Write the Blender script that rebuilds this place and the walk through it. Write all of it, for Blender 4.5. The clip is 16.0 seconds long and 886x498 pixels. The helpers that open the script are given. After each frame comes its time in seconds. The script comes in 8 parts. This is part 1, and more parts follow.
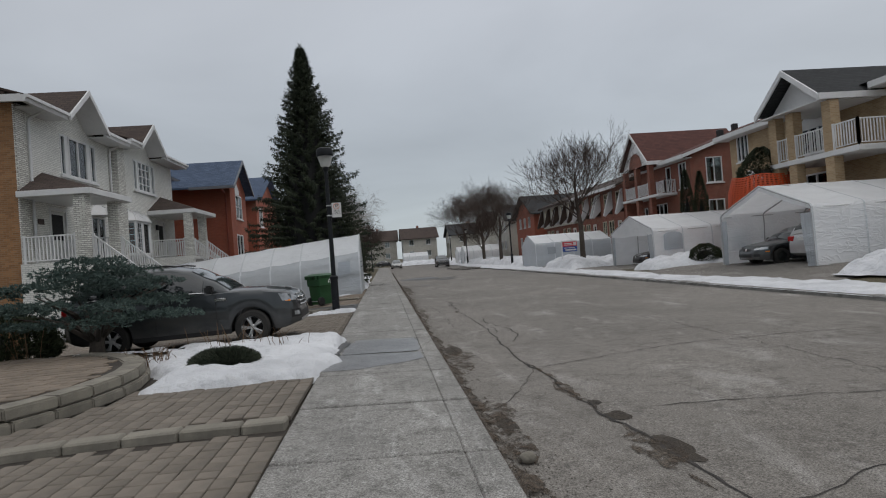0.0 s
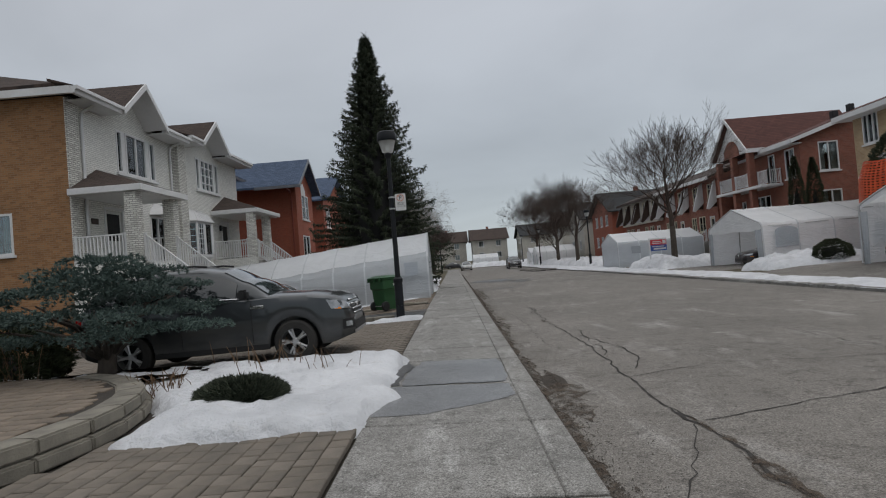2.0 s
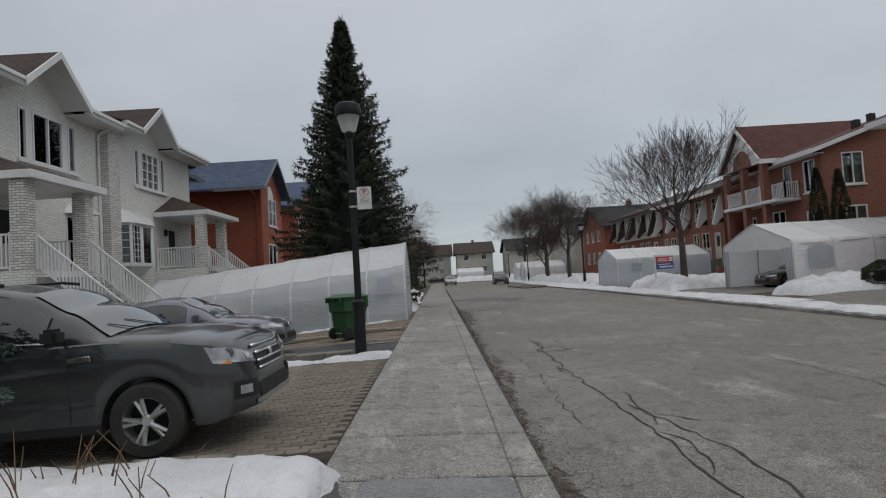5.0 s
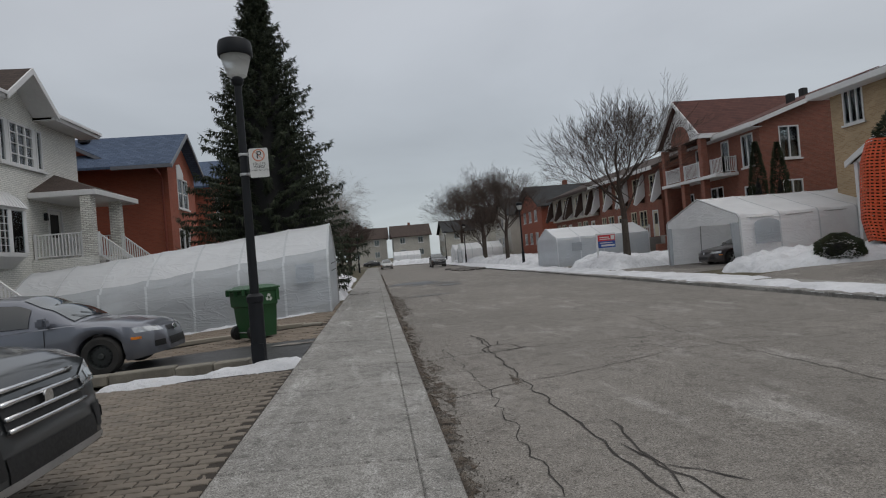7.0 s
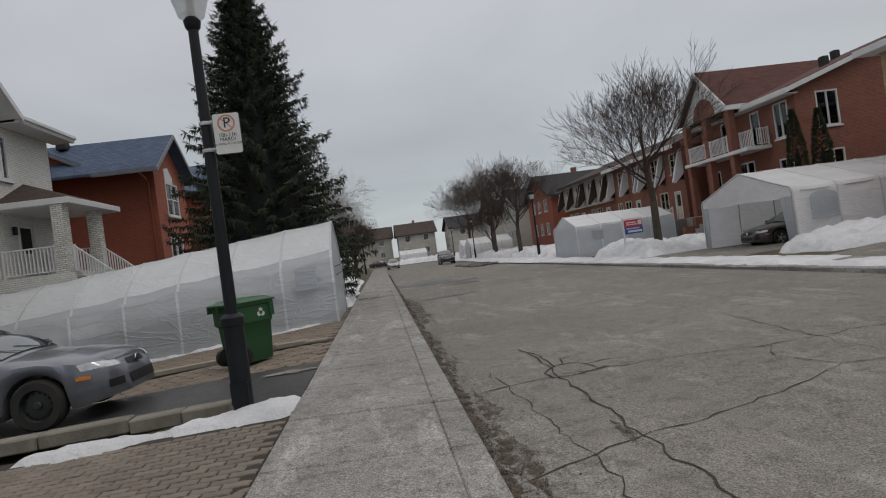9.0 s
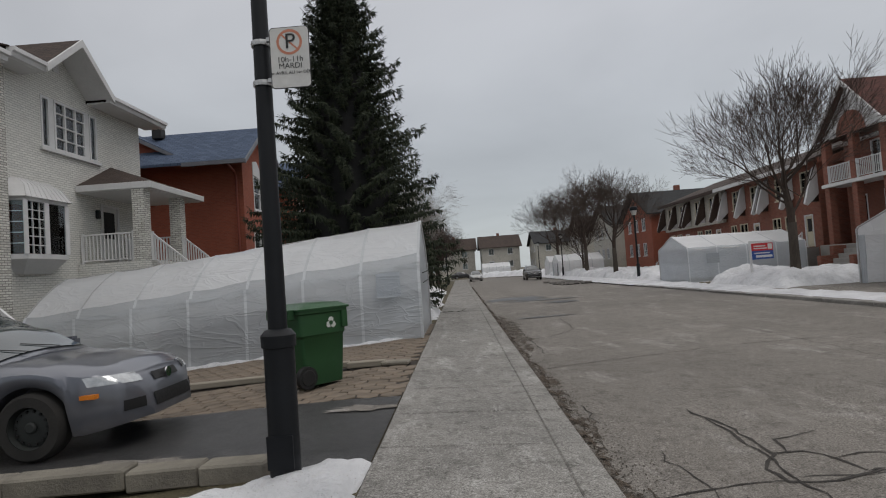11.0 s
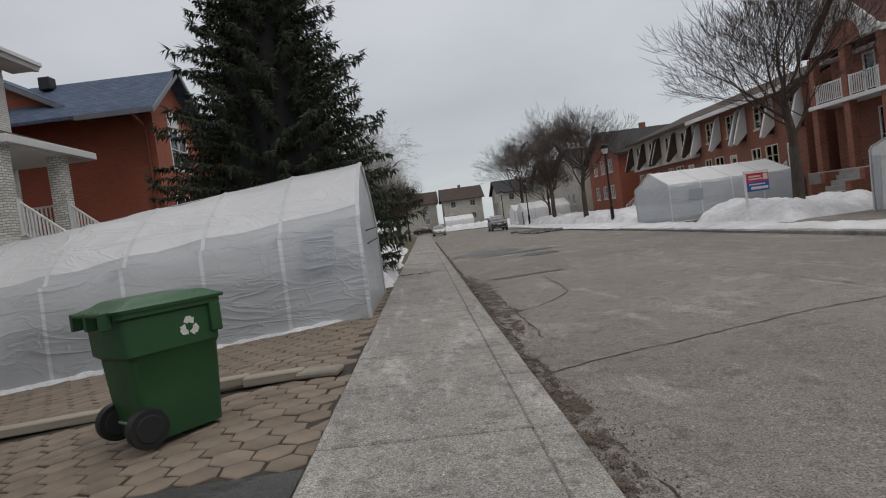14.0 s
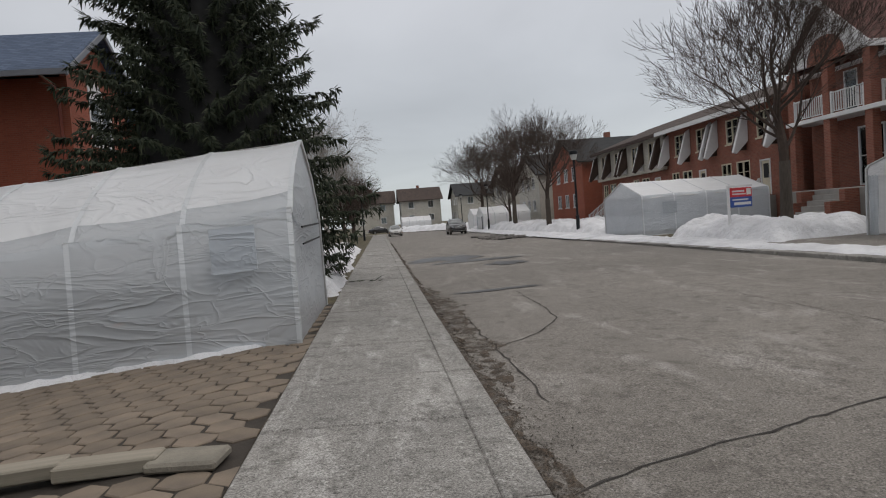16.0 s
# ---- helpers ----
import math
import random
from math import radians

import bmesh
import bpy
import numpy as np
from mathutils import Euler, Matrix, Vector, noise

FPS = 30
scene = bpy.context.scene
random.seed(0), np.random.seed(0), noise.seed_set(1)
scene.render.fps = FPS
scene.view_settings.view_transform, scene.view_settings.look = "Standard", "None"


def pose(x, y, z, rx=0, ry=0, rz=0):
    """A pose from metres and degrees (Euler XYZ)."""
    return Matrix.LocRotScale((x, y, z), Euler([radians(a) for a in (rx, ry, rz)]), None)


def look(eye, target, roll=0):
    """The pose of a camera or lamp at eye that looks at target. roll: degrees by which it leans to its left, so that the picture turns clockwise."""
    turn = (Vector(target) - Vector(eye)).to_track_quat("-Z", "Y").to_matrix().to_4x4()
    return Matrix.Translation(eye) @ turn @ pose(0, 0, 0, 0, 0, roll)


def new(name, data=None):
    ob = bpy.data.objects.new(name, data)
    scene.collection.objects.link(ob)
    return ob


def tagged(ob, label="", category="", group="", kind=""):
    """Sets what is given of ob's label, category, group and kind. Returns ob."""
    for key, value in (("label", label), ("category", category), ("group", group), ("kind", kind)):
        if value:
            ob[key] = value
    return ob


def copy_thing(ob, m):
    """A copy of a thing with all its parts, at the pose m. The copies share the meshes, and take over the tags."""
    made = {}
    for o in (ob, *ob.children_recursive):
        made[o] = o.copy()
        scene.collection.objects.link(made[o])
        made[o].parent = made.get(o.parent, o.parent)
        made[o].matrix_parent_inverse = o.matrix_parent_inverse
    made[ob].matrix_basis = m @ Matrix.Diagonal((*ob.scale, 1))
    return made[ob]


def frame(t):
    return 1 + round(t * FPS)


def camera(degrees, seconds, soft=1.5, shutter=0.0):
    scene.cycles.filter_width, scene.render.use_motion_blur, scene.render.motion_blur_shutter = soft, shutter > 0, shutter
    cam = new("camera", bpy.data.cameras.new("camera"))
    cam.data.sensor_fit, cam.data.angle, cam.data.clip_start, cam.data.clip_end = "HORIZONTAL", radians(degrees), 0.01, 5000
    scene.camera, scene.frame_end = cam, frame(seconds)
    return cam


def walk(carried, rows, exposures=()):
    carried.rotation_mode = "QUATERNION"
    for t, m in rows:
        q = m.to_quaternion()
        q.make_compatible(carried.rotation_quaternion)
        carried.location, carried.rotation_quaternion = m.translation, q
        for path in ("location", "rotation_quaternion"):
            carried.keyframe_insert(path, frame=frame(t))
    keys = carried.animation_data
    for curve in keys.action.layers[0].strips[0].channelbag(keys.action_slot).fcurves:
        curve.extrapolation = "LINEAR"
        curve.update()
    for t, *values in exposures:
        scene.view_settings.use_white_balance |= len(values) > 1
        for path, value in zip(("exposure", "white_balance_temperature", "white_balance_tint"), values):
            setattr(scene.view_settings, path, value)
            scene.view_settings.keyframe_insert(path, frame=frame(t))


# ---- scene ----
cam = camera(74.0, 16.0, soft=1.1)
PATH = [
    (0, (0.911, -1.191, 1.543), (1.114, 0.798, 1.565), -4.4),
    (0.5, (0.945, -0.696, 1.606), (1.063, 1.3, 1.568), -3.6),
    (1, (0.894, 0.19, 1.524), (0.978, 2.188, 1.515), -5.6),
    (1.5, (0.908, 0.909, 1.494), (0.872, 2.908, 1.517), -6.6),
    (2, (0.854, 1.53, 1.473), (0.824, 3.529, 1.52), -4.7),
    (2.5, (0.947, 2.031, 1.532), (1.111, 4.024, 1.544), -6.2),
    (3, (0.897, 2.937, 1.488), (0.953, 4.935, 1.558), -4.4),
    (3.2, (0.882, 3.303, 1.509), (0.967, 5.301, 1.563), -5.5),
    (5.3, (0.948, 6.098, 1.6), (0.972, 8.096, 1.69), -3.4),
    (5.5, (0.966, 6.332, 1.631), (1.074, 8.328, 1.707), -4.2),
    (6, (1.118, 6.998, 1.61), (1.192, 8.986, 1.808), -0.6),
    (6.5, (1.078, 7.561, 1.598), (1.14, 9.559, 1.665), -2.8),
    (7, (1.235, 8.205, 1.567), (1.469, 10.191, 1.582), -4.8),
    (7.5, (1.114, 8.837, 1.577), (1.176, 10.836, 1.601), -5.4),
    (8, (1.151, 9.479, 1.574), (1.39, 11.464, 1.54), -6.2),
    (8.2, (1.181, 9.746, 1.586), (1.39, 11.735, 1.601), -8.2),
    (10.3, (0.84, 12.594, 1.508), (1.05, 14.582, 1.5), -6.2),
    (10.5, (0.832, 12.848, 1.503), (0.883, 14.847, 1.526), -3.3),
    (11, (0.721, 13.428, 1.525), (0.67, 15.426, 1.604), -4.0),
    (11.5, (0.791, 14.054, 1.503), (1.052, 16.037, 1.473), -6.2),
    (12, (0.772, 14.717, 1.498), (0.906, 16.709, 1.374), -5.6),
    (12.5, (0.808, 15.311, 1.523), (1.036, 17.296, 1.45), -4.8),
    (13, (0.835, 15.859, 1.526), (0.915, 17.858, 1.538), -5.9),
    (13.5, (0.817, 16.514, 1.513), (1.034, 18.501, 1.447), -5.4),
    (14, (0.862, 17.098, 1.48), (0.92, 19.096, 1.395), -7.6),
    (14.5, (0.83, 17.739, 1.489), (0.797, 19.737, 1.414), -2.7),
    (15, (0.863, 18.332, 1.476), (1.022, 20.324, 1.409), -5.3),
    (15.5, (0.853, 18.982, 1.488), (0.861, 20.982, 1.484), -4.6),
    (16, (0.899, 19.6, 1.478), (1.109, 21.587, 1.382), -4.5),
]
walk(cam, [(t, look(eye, aim, lean)) for t, eye, aim, lean in PATH], exposures=[(0.0, 0.0, 6500, 10), (7.0, 0.0, 6550, 10), (8.0, 0.02, 6750, 11), (10.5, 0.02, 6720, 11), (12.0, 0.18, 6800, 12), (12.5, 0.42, 6780, 12), (13.0, 0.3, 6780, 12), (14.0, 0.18, 6780, 12), (16.0, 0.2, 6780, 12)])

# ---- sky, sun, exposure ----
world = bpy.data.worlds.new("overcast")
scene.world = world
world.use_nodes = True
wn, wl = world.node_tree.nodes, world.node_tree.links
wn.clear()
w_out = wn.new("ShaderNodeOutputWorld")
w_bg = wn.new("ShaderNodeBackground")
w_sky = wn.new("ShaderNodeTexSky")
w_sky.sky_type = "NISHITA"
w_sky.sun_disc = False
w_sky.sun_elevation, w_sky.sun_rotation = radians(38), radians(60)
w_gain = wn.new("ShaderNodeVectorMath")
w_gain.operation = "SCALE"
w_gain.inputs["Scale"].default_value = 0.1
wl.new(w_sky.outputs[0], w_gain.inputs[0])
w_co = wn.new("ShaderNodeTexCoord")
w_sep = wn.new("ShaderNodeSeparateXYZ")
wl.new(w_co.outputs["Generated"], w_sep.inputs[0])
# overcast layer: brighter overhead than at the horizon
w_ramp = wn.new("ShaderNodeValToRGB")
w_ramp.color_ramp.elements[0].position = 0.0
w_ramp.color_ramp.elements[0].color = (0.47, 0.53, 0.57, 1)
w_ramp.color_ramp.elements[1].position = 1.0
w_ramp.color_ramp.elements[1].color = (1.12, 1.12, 1.13, 1)
el = w_ramp.color_ramp.elements.new(0.14)
el.color = (0.43, 0.47, 0.51, 1)
el = w_ramp.color_ramp.elements.new(0.42)
el.color = (0.5, 0.525, 0.565, 1)
wl.new(w_sep.outputs["Z"], w_ramp.inputs[0])
# cloud texture, stretched towards the horizon
w_div = wn.new("ShaderNodeVectorMath")
w_div.operation = "DIVIDE"
w_add = wn.new("ShaderNodeVectorMath")
w_add.operation = "ADD"
w_add.inputs[1].default_value = (0.22, 0.22, 0.22)
w_comb = wn.new("ShaderNodeCombineXYZ")
for k in range(3):
    wl.new(w_sep.outputs["Z"], w_comb.inputs[k])
w_abs = wn.new("ShaderNodeVectorMath")
w_abs.operation = "ABSOLUTE"
wl.new(w_comb.outputs[0], w_abs.inputs[0])
wl.new(w_abs.outputs[0], w_add.inputs[0])
wl.new(w_co.outputs["Generated"], w_div.inputs[0])
wl.new(w_add.outputs[0], w_div.inputs[1])
w_noise = wn.new("ShaderNodeTexNoise")
w_noise.inputs["Scale"].default_value = 0.9
w_noise.inputs["Detail"].default_value = 5
w_noise.inputs["Roughness"].default_value = 0.5
w_noise.inputs["Distortion"].default_value = 0.4
wl.new(w_div.outputs[0], w_noise.inputs["Vector"])
w_cl = wn.new("ShaderNodeMapRange")
w_cl.inputs["From Min"].default_value, w_cl.inputs["From Max"].default_value = 0.3, 0.7
w_cl.inputs["To Min"].default_value, w_cl.inputs["To Max"].default_value = 0.88, 1.12
wl.new(w_noise.outputs["Fac"], w_cl.inputs["Value"])
w_mul = wn.new("ShaderNodeVectorMath")
w_mul.operation = "SCALE"
wl.new(w_ramp.outputs["Color"], w_mul.inputs[0])
wl.new(w_cl.outputs[0], w_mul.inputs["Scale"])
w_mix = wn.new("ShaderNodeMix")
w_mix.data_type = "RGBA"
w_mix.inputs["Factor"].default_value = 0.9
wl.new(w_gain.outputs[0], w_mix.inputs["A"])
wl.new(w_mul.outputs[0], w_mix.inputs["B"])
wl.new(w_mix.outputs["Result"], w_bg.inputs["Color"])
w_bg.inputs["Strength"].default_value = 1.0
wl.new(w_bg.outputs[0], w_out.inputs[0])

sun = new("sun", bpy.data.lights.new("sun", "SUN"))
sun.data.energy, sun.data.angle, sun.data.color = 0.55, radians(25), (1.0, 0.97, 0.93)
sun.matrix_world = look((0, 0, 30), (-15, 12, 0))

# ---- mesh helpers ----


def box(bm, x0, x1, y0, y1, z0, z1):
    v = [bm.verts.new(p) for p in ((x0, y0, z0), (x1, y0, z0), (x1, y1, z0), (x0, y1, z0),
                                   (x0, y0, z1), (x1, y0, z1), (x1, y1, z1), (x0, y1, z1))]
    for f in ((0, 3, 2, 1), (4, 5, 6, 7), (0, 1, 5, 4), (1, 2, 6, 5), (2, 3, 7, 6), (3, 0, 4, 7)):
        bm.faces.new([v[i] for i in f])


def soft_box(bm, x0, x1, y0, y1, z0, z1, r=0.01, seg=1):
    b2 = bmesh.new()
    box(b2, x0, x1, y0, y1, z0, z1)
    bmesh.ops.bevel(b2, geom=b2.edges[:], offset=r, segments=seg, affect="EDGES")
    me = bpy.data.meshes.new("tmp")
    b2.to_mesh(me)
    b2.free()
    bm.from_mesh(me)
    bpy.data.meshes.remove(me)


def prism(bm, poly, axis, c0, c1):
    """Extrudes a 2D polygon along an axis; the polygon lies in the other two axes, in order."""
    def at(p, c):
        return {"x": (c, p[0], p[1]), "y": (p[0], c, p[1]), "z": (p[0], p[1], c)}[axis]
    a = [bm.verts.new(at(p, c0)) for p in poly]
    b = [bm.verts.new(at(p, c1)) for p in poly]
    n = len(poly)
    bm.faces.new(a)
    bm.faces.new(b[::-1])
    for i in range(n):
        bm.faces.new((a[i], b[i], b[(i + 1) % n], a[(i + 1) % n]))


def tube(bm, pts, radii, n=8, caps=True):
    """A round tube along points, with a radius at each."""
    rings = []
    for i, p in enumerate(pts):
        p = Vector(p)
        d = (Vector(pts[min(i + 1, len(pts) - 1)]) - Vector(pts[max(i - 1, 0)]))
        d = d.normalized() if d.length > 1e-9 else Vector((0, 0, 1))
        u = d.orthogonal().normalized() if abs(d.z) < 0.95 else Vector((1, 0, 0))
        u = (u - d * u.dot(d)).normalized()
        w = d.cross(u)
        rings.append([bm.verts.new(p + (u * math.cos(a) + w * math.sin(a)) * radii[i]) for a in [2 * math.pi * k / n for k in range(n)]])
    for a, b in zip(rings, rings[1:]):
        for k in range(n):
            bm.faces.new((a[k], a[(k + 1) % n], b[(k + 1) % n], b[k]))
    if caps:
        bm.faces.new(rings[0][::-1])
        bm.faces.new(rings[-1])


def lathe(bm, prof, n=24, origin=(0, 0, 0), axis="z", caps=True):
    """Turns a profile of (radius, height) round an axis."""
    o = Vector(origin)
    rings = []
    for r, h in prof:
        ring = []
        for k in range(n):
            a = 2 * math.pi * k / n
            c, s = r * math.cos(a), r * math.sin(a)
            ring.append(bm.verts.new(o + Vector({"z": (c, s, h), "y": (c, h, s), "x": (h, c, s)}[axis])))
        rings.append(ring)
    for a, b in zip(rings, rings[1:]):
        for k in range(n):
            bm.faces.new((a[k], a[(k + 1) % n], b[(k + 1) % n], b[k]))
    if caps:
        bm.faces.new(rings[0])
        bm.faces.new(rings[-1][::-1])


def loft(bm, rings, closed=True, caps=True):
    vs = [[bm.verts.new(p) for p in r] for r in rings]
    n = len(rings[0])
    for a, b in zip(vs, vs[1:]):
        for k in range(n if closed else n - 1):
            bm.faces.new((a[k], a[(k + 1) % n], b[(k + 1) % n], b[k]))
    if caps and closed:
        bm.faces.new(vs[0][::-1])
        bm.faces.new(vs[-1])


def sheet(bm, us, vs, fn):
    g = [[bm.verts.new(fn(u, v)) for v in vs] for u in us]
    for i in range(len(us) - 1):
        for j in range(len(vs) - 1):
            bm.faces.new((g[i][j], g[i + 1][j], g[i + 1][j + 1], g[i][j + 1]))


def wall(bm, axis, c0, c1, a0, a1, z0, z1, holes=()):
    """A wall slab between c0 and c1 on its axis, with rectangular openings (a0, a1, z0, z1) cut through it."""
    aa = sorted({a0, a1, *[h[i] for h in holes for i in (0, 1)]})
    zz = sorted({z0, z1, *[h[i] for h in holes for i in (2, 3)]})
    na, nz = len(aa) - 1, len(zz) - 1

    def solid(i, j):
        if not (0 <= i < na and 0 <= j < nz):
            return False
        ma, mz = (aa[i] + aa[i + 1]) / 2, (zz[j] + zz[j + 1]) / 2
        return not any(h[0] < ma < h[1] and h[2] < mz < h[3] for h in holes)
    vs = {}

    def v(k, i, j):
        if (k, i, j) not in vs:
            c = (c0, c1)[k]
            vs[k, i, j] = bm.verts.new((c, aa[i], zz[j]) if axis == "x" else (aa[i], c, zz[j]))
        return vs[k, i, j]
    for i in range(na):
        for j in range(nz):
            if not solid(i, j):
                continue
            for k in (0, 1):
                bm.faces.new((v(k, i, j), v(k, i + 1, j), v(k, i + 1, j + 1), v(k, i, j + 1)))
            for di, dj, p, q in ((-1, 0, (i, j), (i, j + 1)), (1, 0, (i + 1, j), (i + 1, j + 1)), (0, -1, (i, j), (i + 1, j)), (0, 1, (i, j + 1), (i + 1, j + 1))):
                if not solid(i + di, j + dj):
                    bm.faces.new((v(0, *p), v(0, *q), v(1, *q), v(1, *p)))


def box_uv(me):
    """UVs in metres, laid on by each face's main direction."""
    if not me.uv_layers:
        me.uv_layers.new(name="uv")
    co = np.zeros(len(me.vertices) * 3)
    me.vertices.foreach_get("co", co)
    co = co.reshape(-1, 3)
    li = np.zeros(len(me.loops), dtype=np.int32)
    me.loops.foreach_get("vertex_index", li)
    nf = len(me.polygons)
    nor = np.zeros(nf * 3)
    me.polygons.foreach_get("normal", nor)
    tot = np.zeros(nf, dtype=np.int32)
    me.polygons.foreach_get("loop_total", tot)
    nor = np.repeat(np.abs(nor.reshape(-1, 3)), tot, axis=0)
    c = co[li]
    m = nor.argmax(axis=1)
    uv = np.where((m == 0)[:, None], c[:, [1, 2]], np.where((m == 1)[:, None], c[:, [0, 2]], c[:, [0, 1]]))
    me.uv_layers[0].data.foreach_set("uv", uv.astype(np.float32).ravel())


def finish(bm, name, material, smooth=False, fix=True):
    if fix:
        bmesh.ops.recalc_face_normals(bm, faces=bm.faces[:])
    me = bpy.data.meshes.new(name)
    bm.to_mesh(me)
    bm.free()
    me.materials.append(material)
    if smooth:
        me.shade_smooth()
        if smooth == "auto":
            me.set_sharp_from_angle(angle=radians(35))
    box_uv(me)
    return me


def part(name, bm, material, parent=None, label="", smooth=False, fix=True):
    ob = new(name, finish(bm, name, material, smooth, fix))
    ob.parent = parent
    return tagged(ob, label)


def thing(name, label, category, at=(0, 0, 0), rz=0, group="", kind=""):
    ob = new(name)
    ob.empty_display_size = 0.2
    ob.matrix_basis = pose(*at, 0, 0, rz)
    return tagged(ob, label, category, group, kind)


def single(name, bm, material, label, category="", kind="", group="", smooth=False):
    return tagged(new(name, finish(bm, name, material, smooth)), label, category, group, kind)


# ---- materials ----


def nodes(name):
    m = bpy.data.materials.new(name)
    m.use_nodes = True
    nt = m.node_tree
    return m, nt, nt.nodes["Principled BSDF"]


def node(nt, kind, links=None, **values):
    n = nt.nodes.new(kind)
    for k, v in values.items():
        n.inputs[k.replace("_", " ")].default_value = v
    for k, v in (links or {}).items():
        nt.links.new(v, n.inputs[k])
    return n


def blend(nt, fac, a, b, how="MIX"):
    n = nt.nodes.new("ShaderNodeMix")
    n.data_type, n.blend_type = "RGBA", how
    for key, v in (("Factor", fac), ("A", a), ("B", b)):
        if isinstance(v, (float, int)):
            n.inputs[key].default_value = v
        elif isinstance(v, tuple):
            n.inputs[key].default_value = (*v, 1) if len(v) == 3 else v
        else:
            nt.links.new(v, n.inputs[key])
    return n.outputs["Result"]


def span(nt, v, a, b, c=0.0, d=1.0):
    return node(nt, "ShaderNodeMapRange", {"Value": v}, From_Min=a, From_Max=b, To_Min=c, To_Max=d).outputs[0]


def coords(nt, scale=(1, 1, 1), which="Object", turn=0.0):
    tc = nt.nodes.new("ShaderNodeTexCoord")
    return node(nt, "ShaderNodeMapping", {"Vector": tc.outputs[which]}, Scale=scale, Rotation=(0, 0, turn)).outputs[0]


def noise_of(nt, vec, scale, detail=4.0, rough=0.55, dist=0.0):
    return node(nt, "ShaderNodeTexNoise", {"Vector": vec}, Scale=scale, Detail=detail, Roughness=rough, Distortion=dist).outputs["Fac"]


def bumped(nt, bsdf, height, strength, distance=0.01):
    b = node(nt, "ShaderNodeBump", {"Height": height}, Strength=strength, Distance=distance)
    nt.links.new(b.outputs[0], bsdf.inputs["Normal"])


def plain(name, c1, c2, coarse=1.5, fine=25.0, rough=0.7, bump=0.3, dist=0.005, metal=0.0, spec=0.4, vary=0.0, stretch=(1, 1, 1), coat=0.0):
    """Two tones at a coarse scale, speckle at a fine one, and fine relief."""
    m, nt, b = nodes(name)
    vec = coords(nt, stretch)
    n1 = noise_of(nt, vec, coarse, 5)
    n2 = noise_of(nt, vec, fine, 4, 0.6)
    col = blend(nt, span(nt, n1, 0.35, 0.65), c1, c2)
    col = blend(nt, 0.35, col, blend(nt, n2, (0.25, 0.25, 0.25), (0.75, 0.75, 0.75)), "OVERLAY")
    if vary:
        oi = nt.nodes.new("ShaderNodeObjectInfo")
        col = blend(nt, 1.0, col, node(nt, "ShaderNodeCombineColor", {0: span(nt, oi.outputs["Random"], 0, 1, 1 - vary, 1 + vary),
                    1: span(nt, oi.outputs["Random"], 0, 1, 1 - vary, 1 + vary), 2: span(nt, oi.outputs["Random"], 0, 1, 1 - vary * 1.2, 1 + vary * 0.8)}).outputs[0], "MULTIPLY")
    nt.links.new(col, b.inputs["Base Color"])
    nt.links.new(span(nt, n2, 0.3, 0.7, max(rough - 0.1, 0.02), min(rough + 0.1, 1.0)), b.inputs["Roughness"])
    b.inputs["Metallic"].default_value = metal
    b.inputs["Specular IOR Level"].default_value = spec
    b.inputs["Coat Weight"].default_value = coat
    b.inputs["Coat Roughness"].default_value = 0.06
    bumped(nt, b, n2, bump, dist)
    return m


def bricks(name, c1, c2, mortar, bw=0.21, bh=0.07, gap=0.008, rough=0.85, bump=0.6, bias=0.0, dist=0.006, blotch=0.25):
    m, nt, b = nodes(name)
    uv = coords(nt, which="UV")
    t = node(nt, "ShaderNodeTexBrick", {"Vector": uv}, Color1=(*c1, 1), Color2=(*c2, 1), Mortar=(*mortar, 1), Scale=1.0, Mortar_Size=gap,
             Mortar_Smooth=0.3, Bias=bias, Brick_Width=bw, Row_Height=bh)
    n1 = noise_of(nt, coords(nt), 0.8, 5)
    n2 = noise_of(nt, coords(nt), 40, 3)
    col = blend(nt, blotch, t.outputs["Color"], blend(nt, span(nt, n1, 0.3, 0.7), (0.3, 0.3, 0.3), (0.7, 0.7, 0.7)), "OVERLAY")
    col = blend(nt, 0.2, col, blend(nt, n2, (0.3, 0.3, 0.3), (0.7, 0.7, 0.7)), "OVERLAY")
    nt.links.new(col, b.inputs["Base Color"])
    b.inputs["Roughness"].default_value = rough
    h = node(nt, "ShaderNodeMath", {0: t.outputs["Fac"], 1: n2})
    h.operation = "MULTIPLY_ADD"
    h.inputs[1].default_value = -1.0
    nt.links.new(n2, h.inputs[2])
    bumped(nt, b, h.outputs[0], bump, dist)
    return m


BRICK_TAN = bricks("tan brick", (0.33, 0.165, 0.07), (0.22, 0.105, 0.043), (0.27, 0.19, 0.12))
BRICK_WHITE = bricks("white painted brick", (0.74, 0.735, 0.69), (0.64, 0.635, 0.6), (0.42, 0.415, 0.39), gap=0.009, bump=1.0, blotch=0.2)
BRICK_PIER = bricks("rough white brick", (0.74, 0.73, 0.68), (0.5, 0.49, 0.45), (0.27, 0.26, 0.24), gap=0.012, bump=1.0, dist=0.012, blotch=0.2)
BRICK_RED = bricks("red brick", (0.3, 0.082, 0.045), (0.25, 0.066, 0.037), (0.26, 0.1, 0.065))
BRICK_MAROON = bricks("dark red brick", (0.24, 0.08, 0.05), (0.17, 0.055, 0.035), (0.22, 0.13, 0.1))
BRICK_YELLOW = bricks("buff brick", (0.4, 0.29, 0.17), (0.3, 0.2, 0.11), (0.38, 0.31, 0.22))
SHINGLE_BROWN = bricks("brown shingle", (0.065, 0.045, 0.036), (0.045, 0.03, 0.025), (0.02, 0.015, 0.012), 0.33, 0.14, 0.012, 0.95, 0.7)
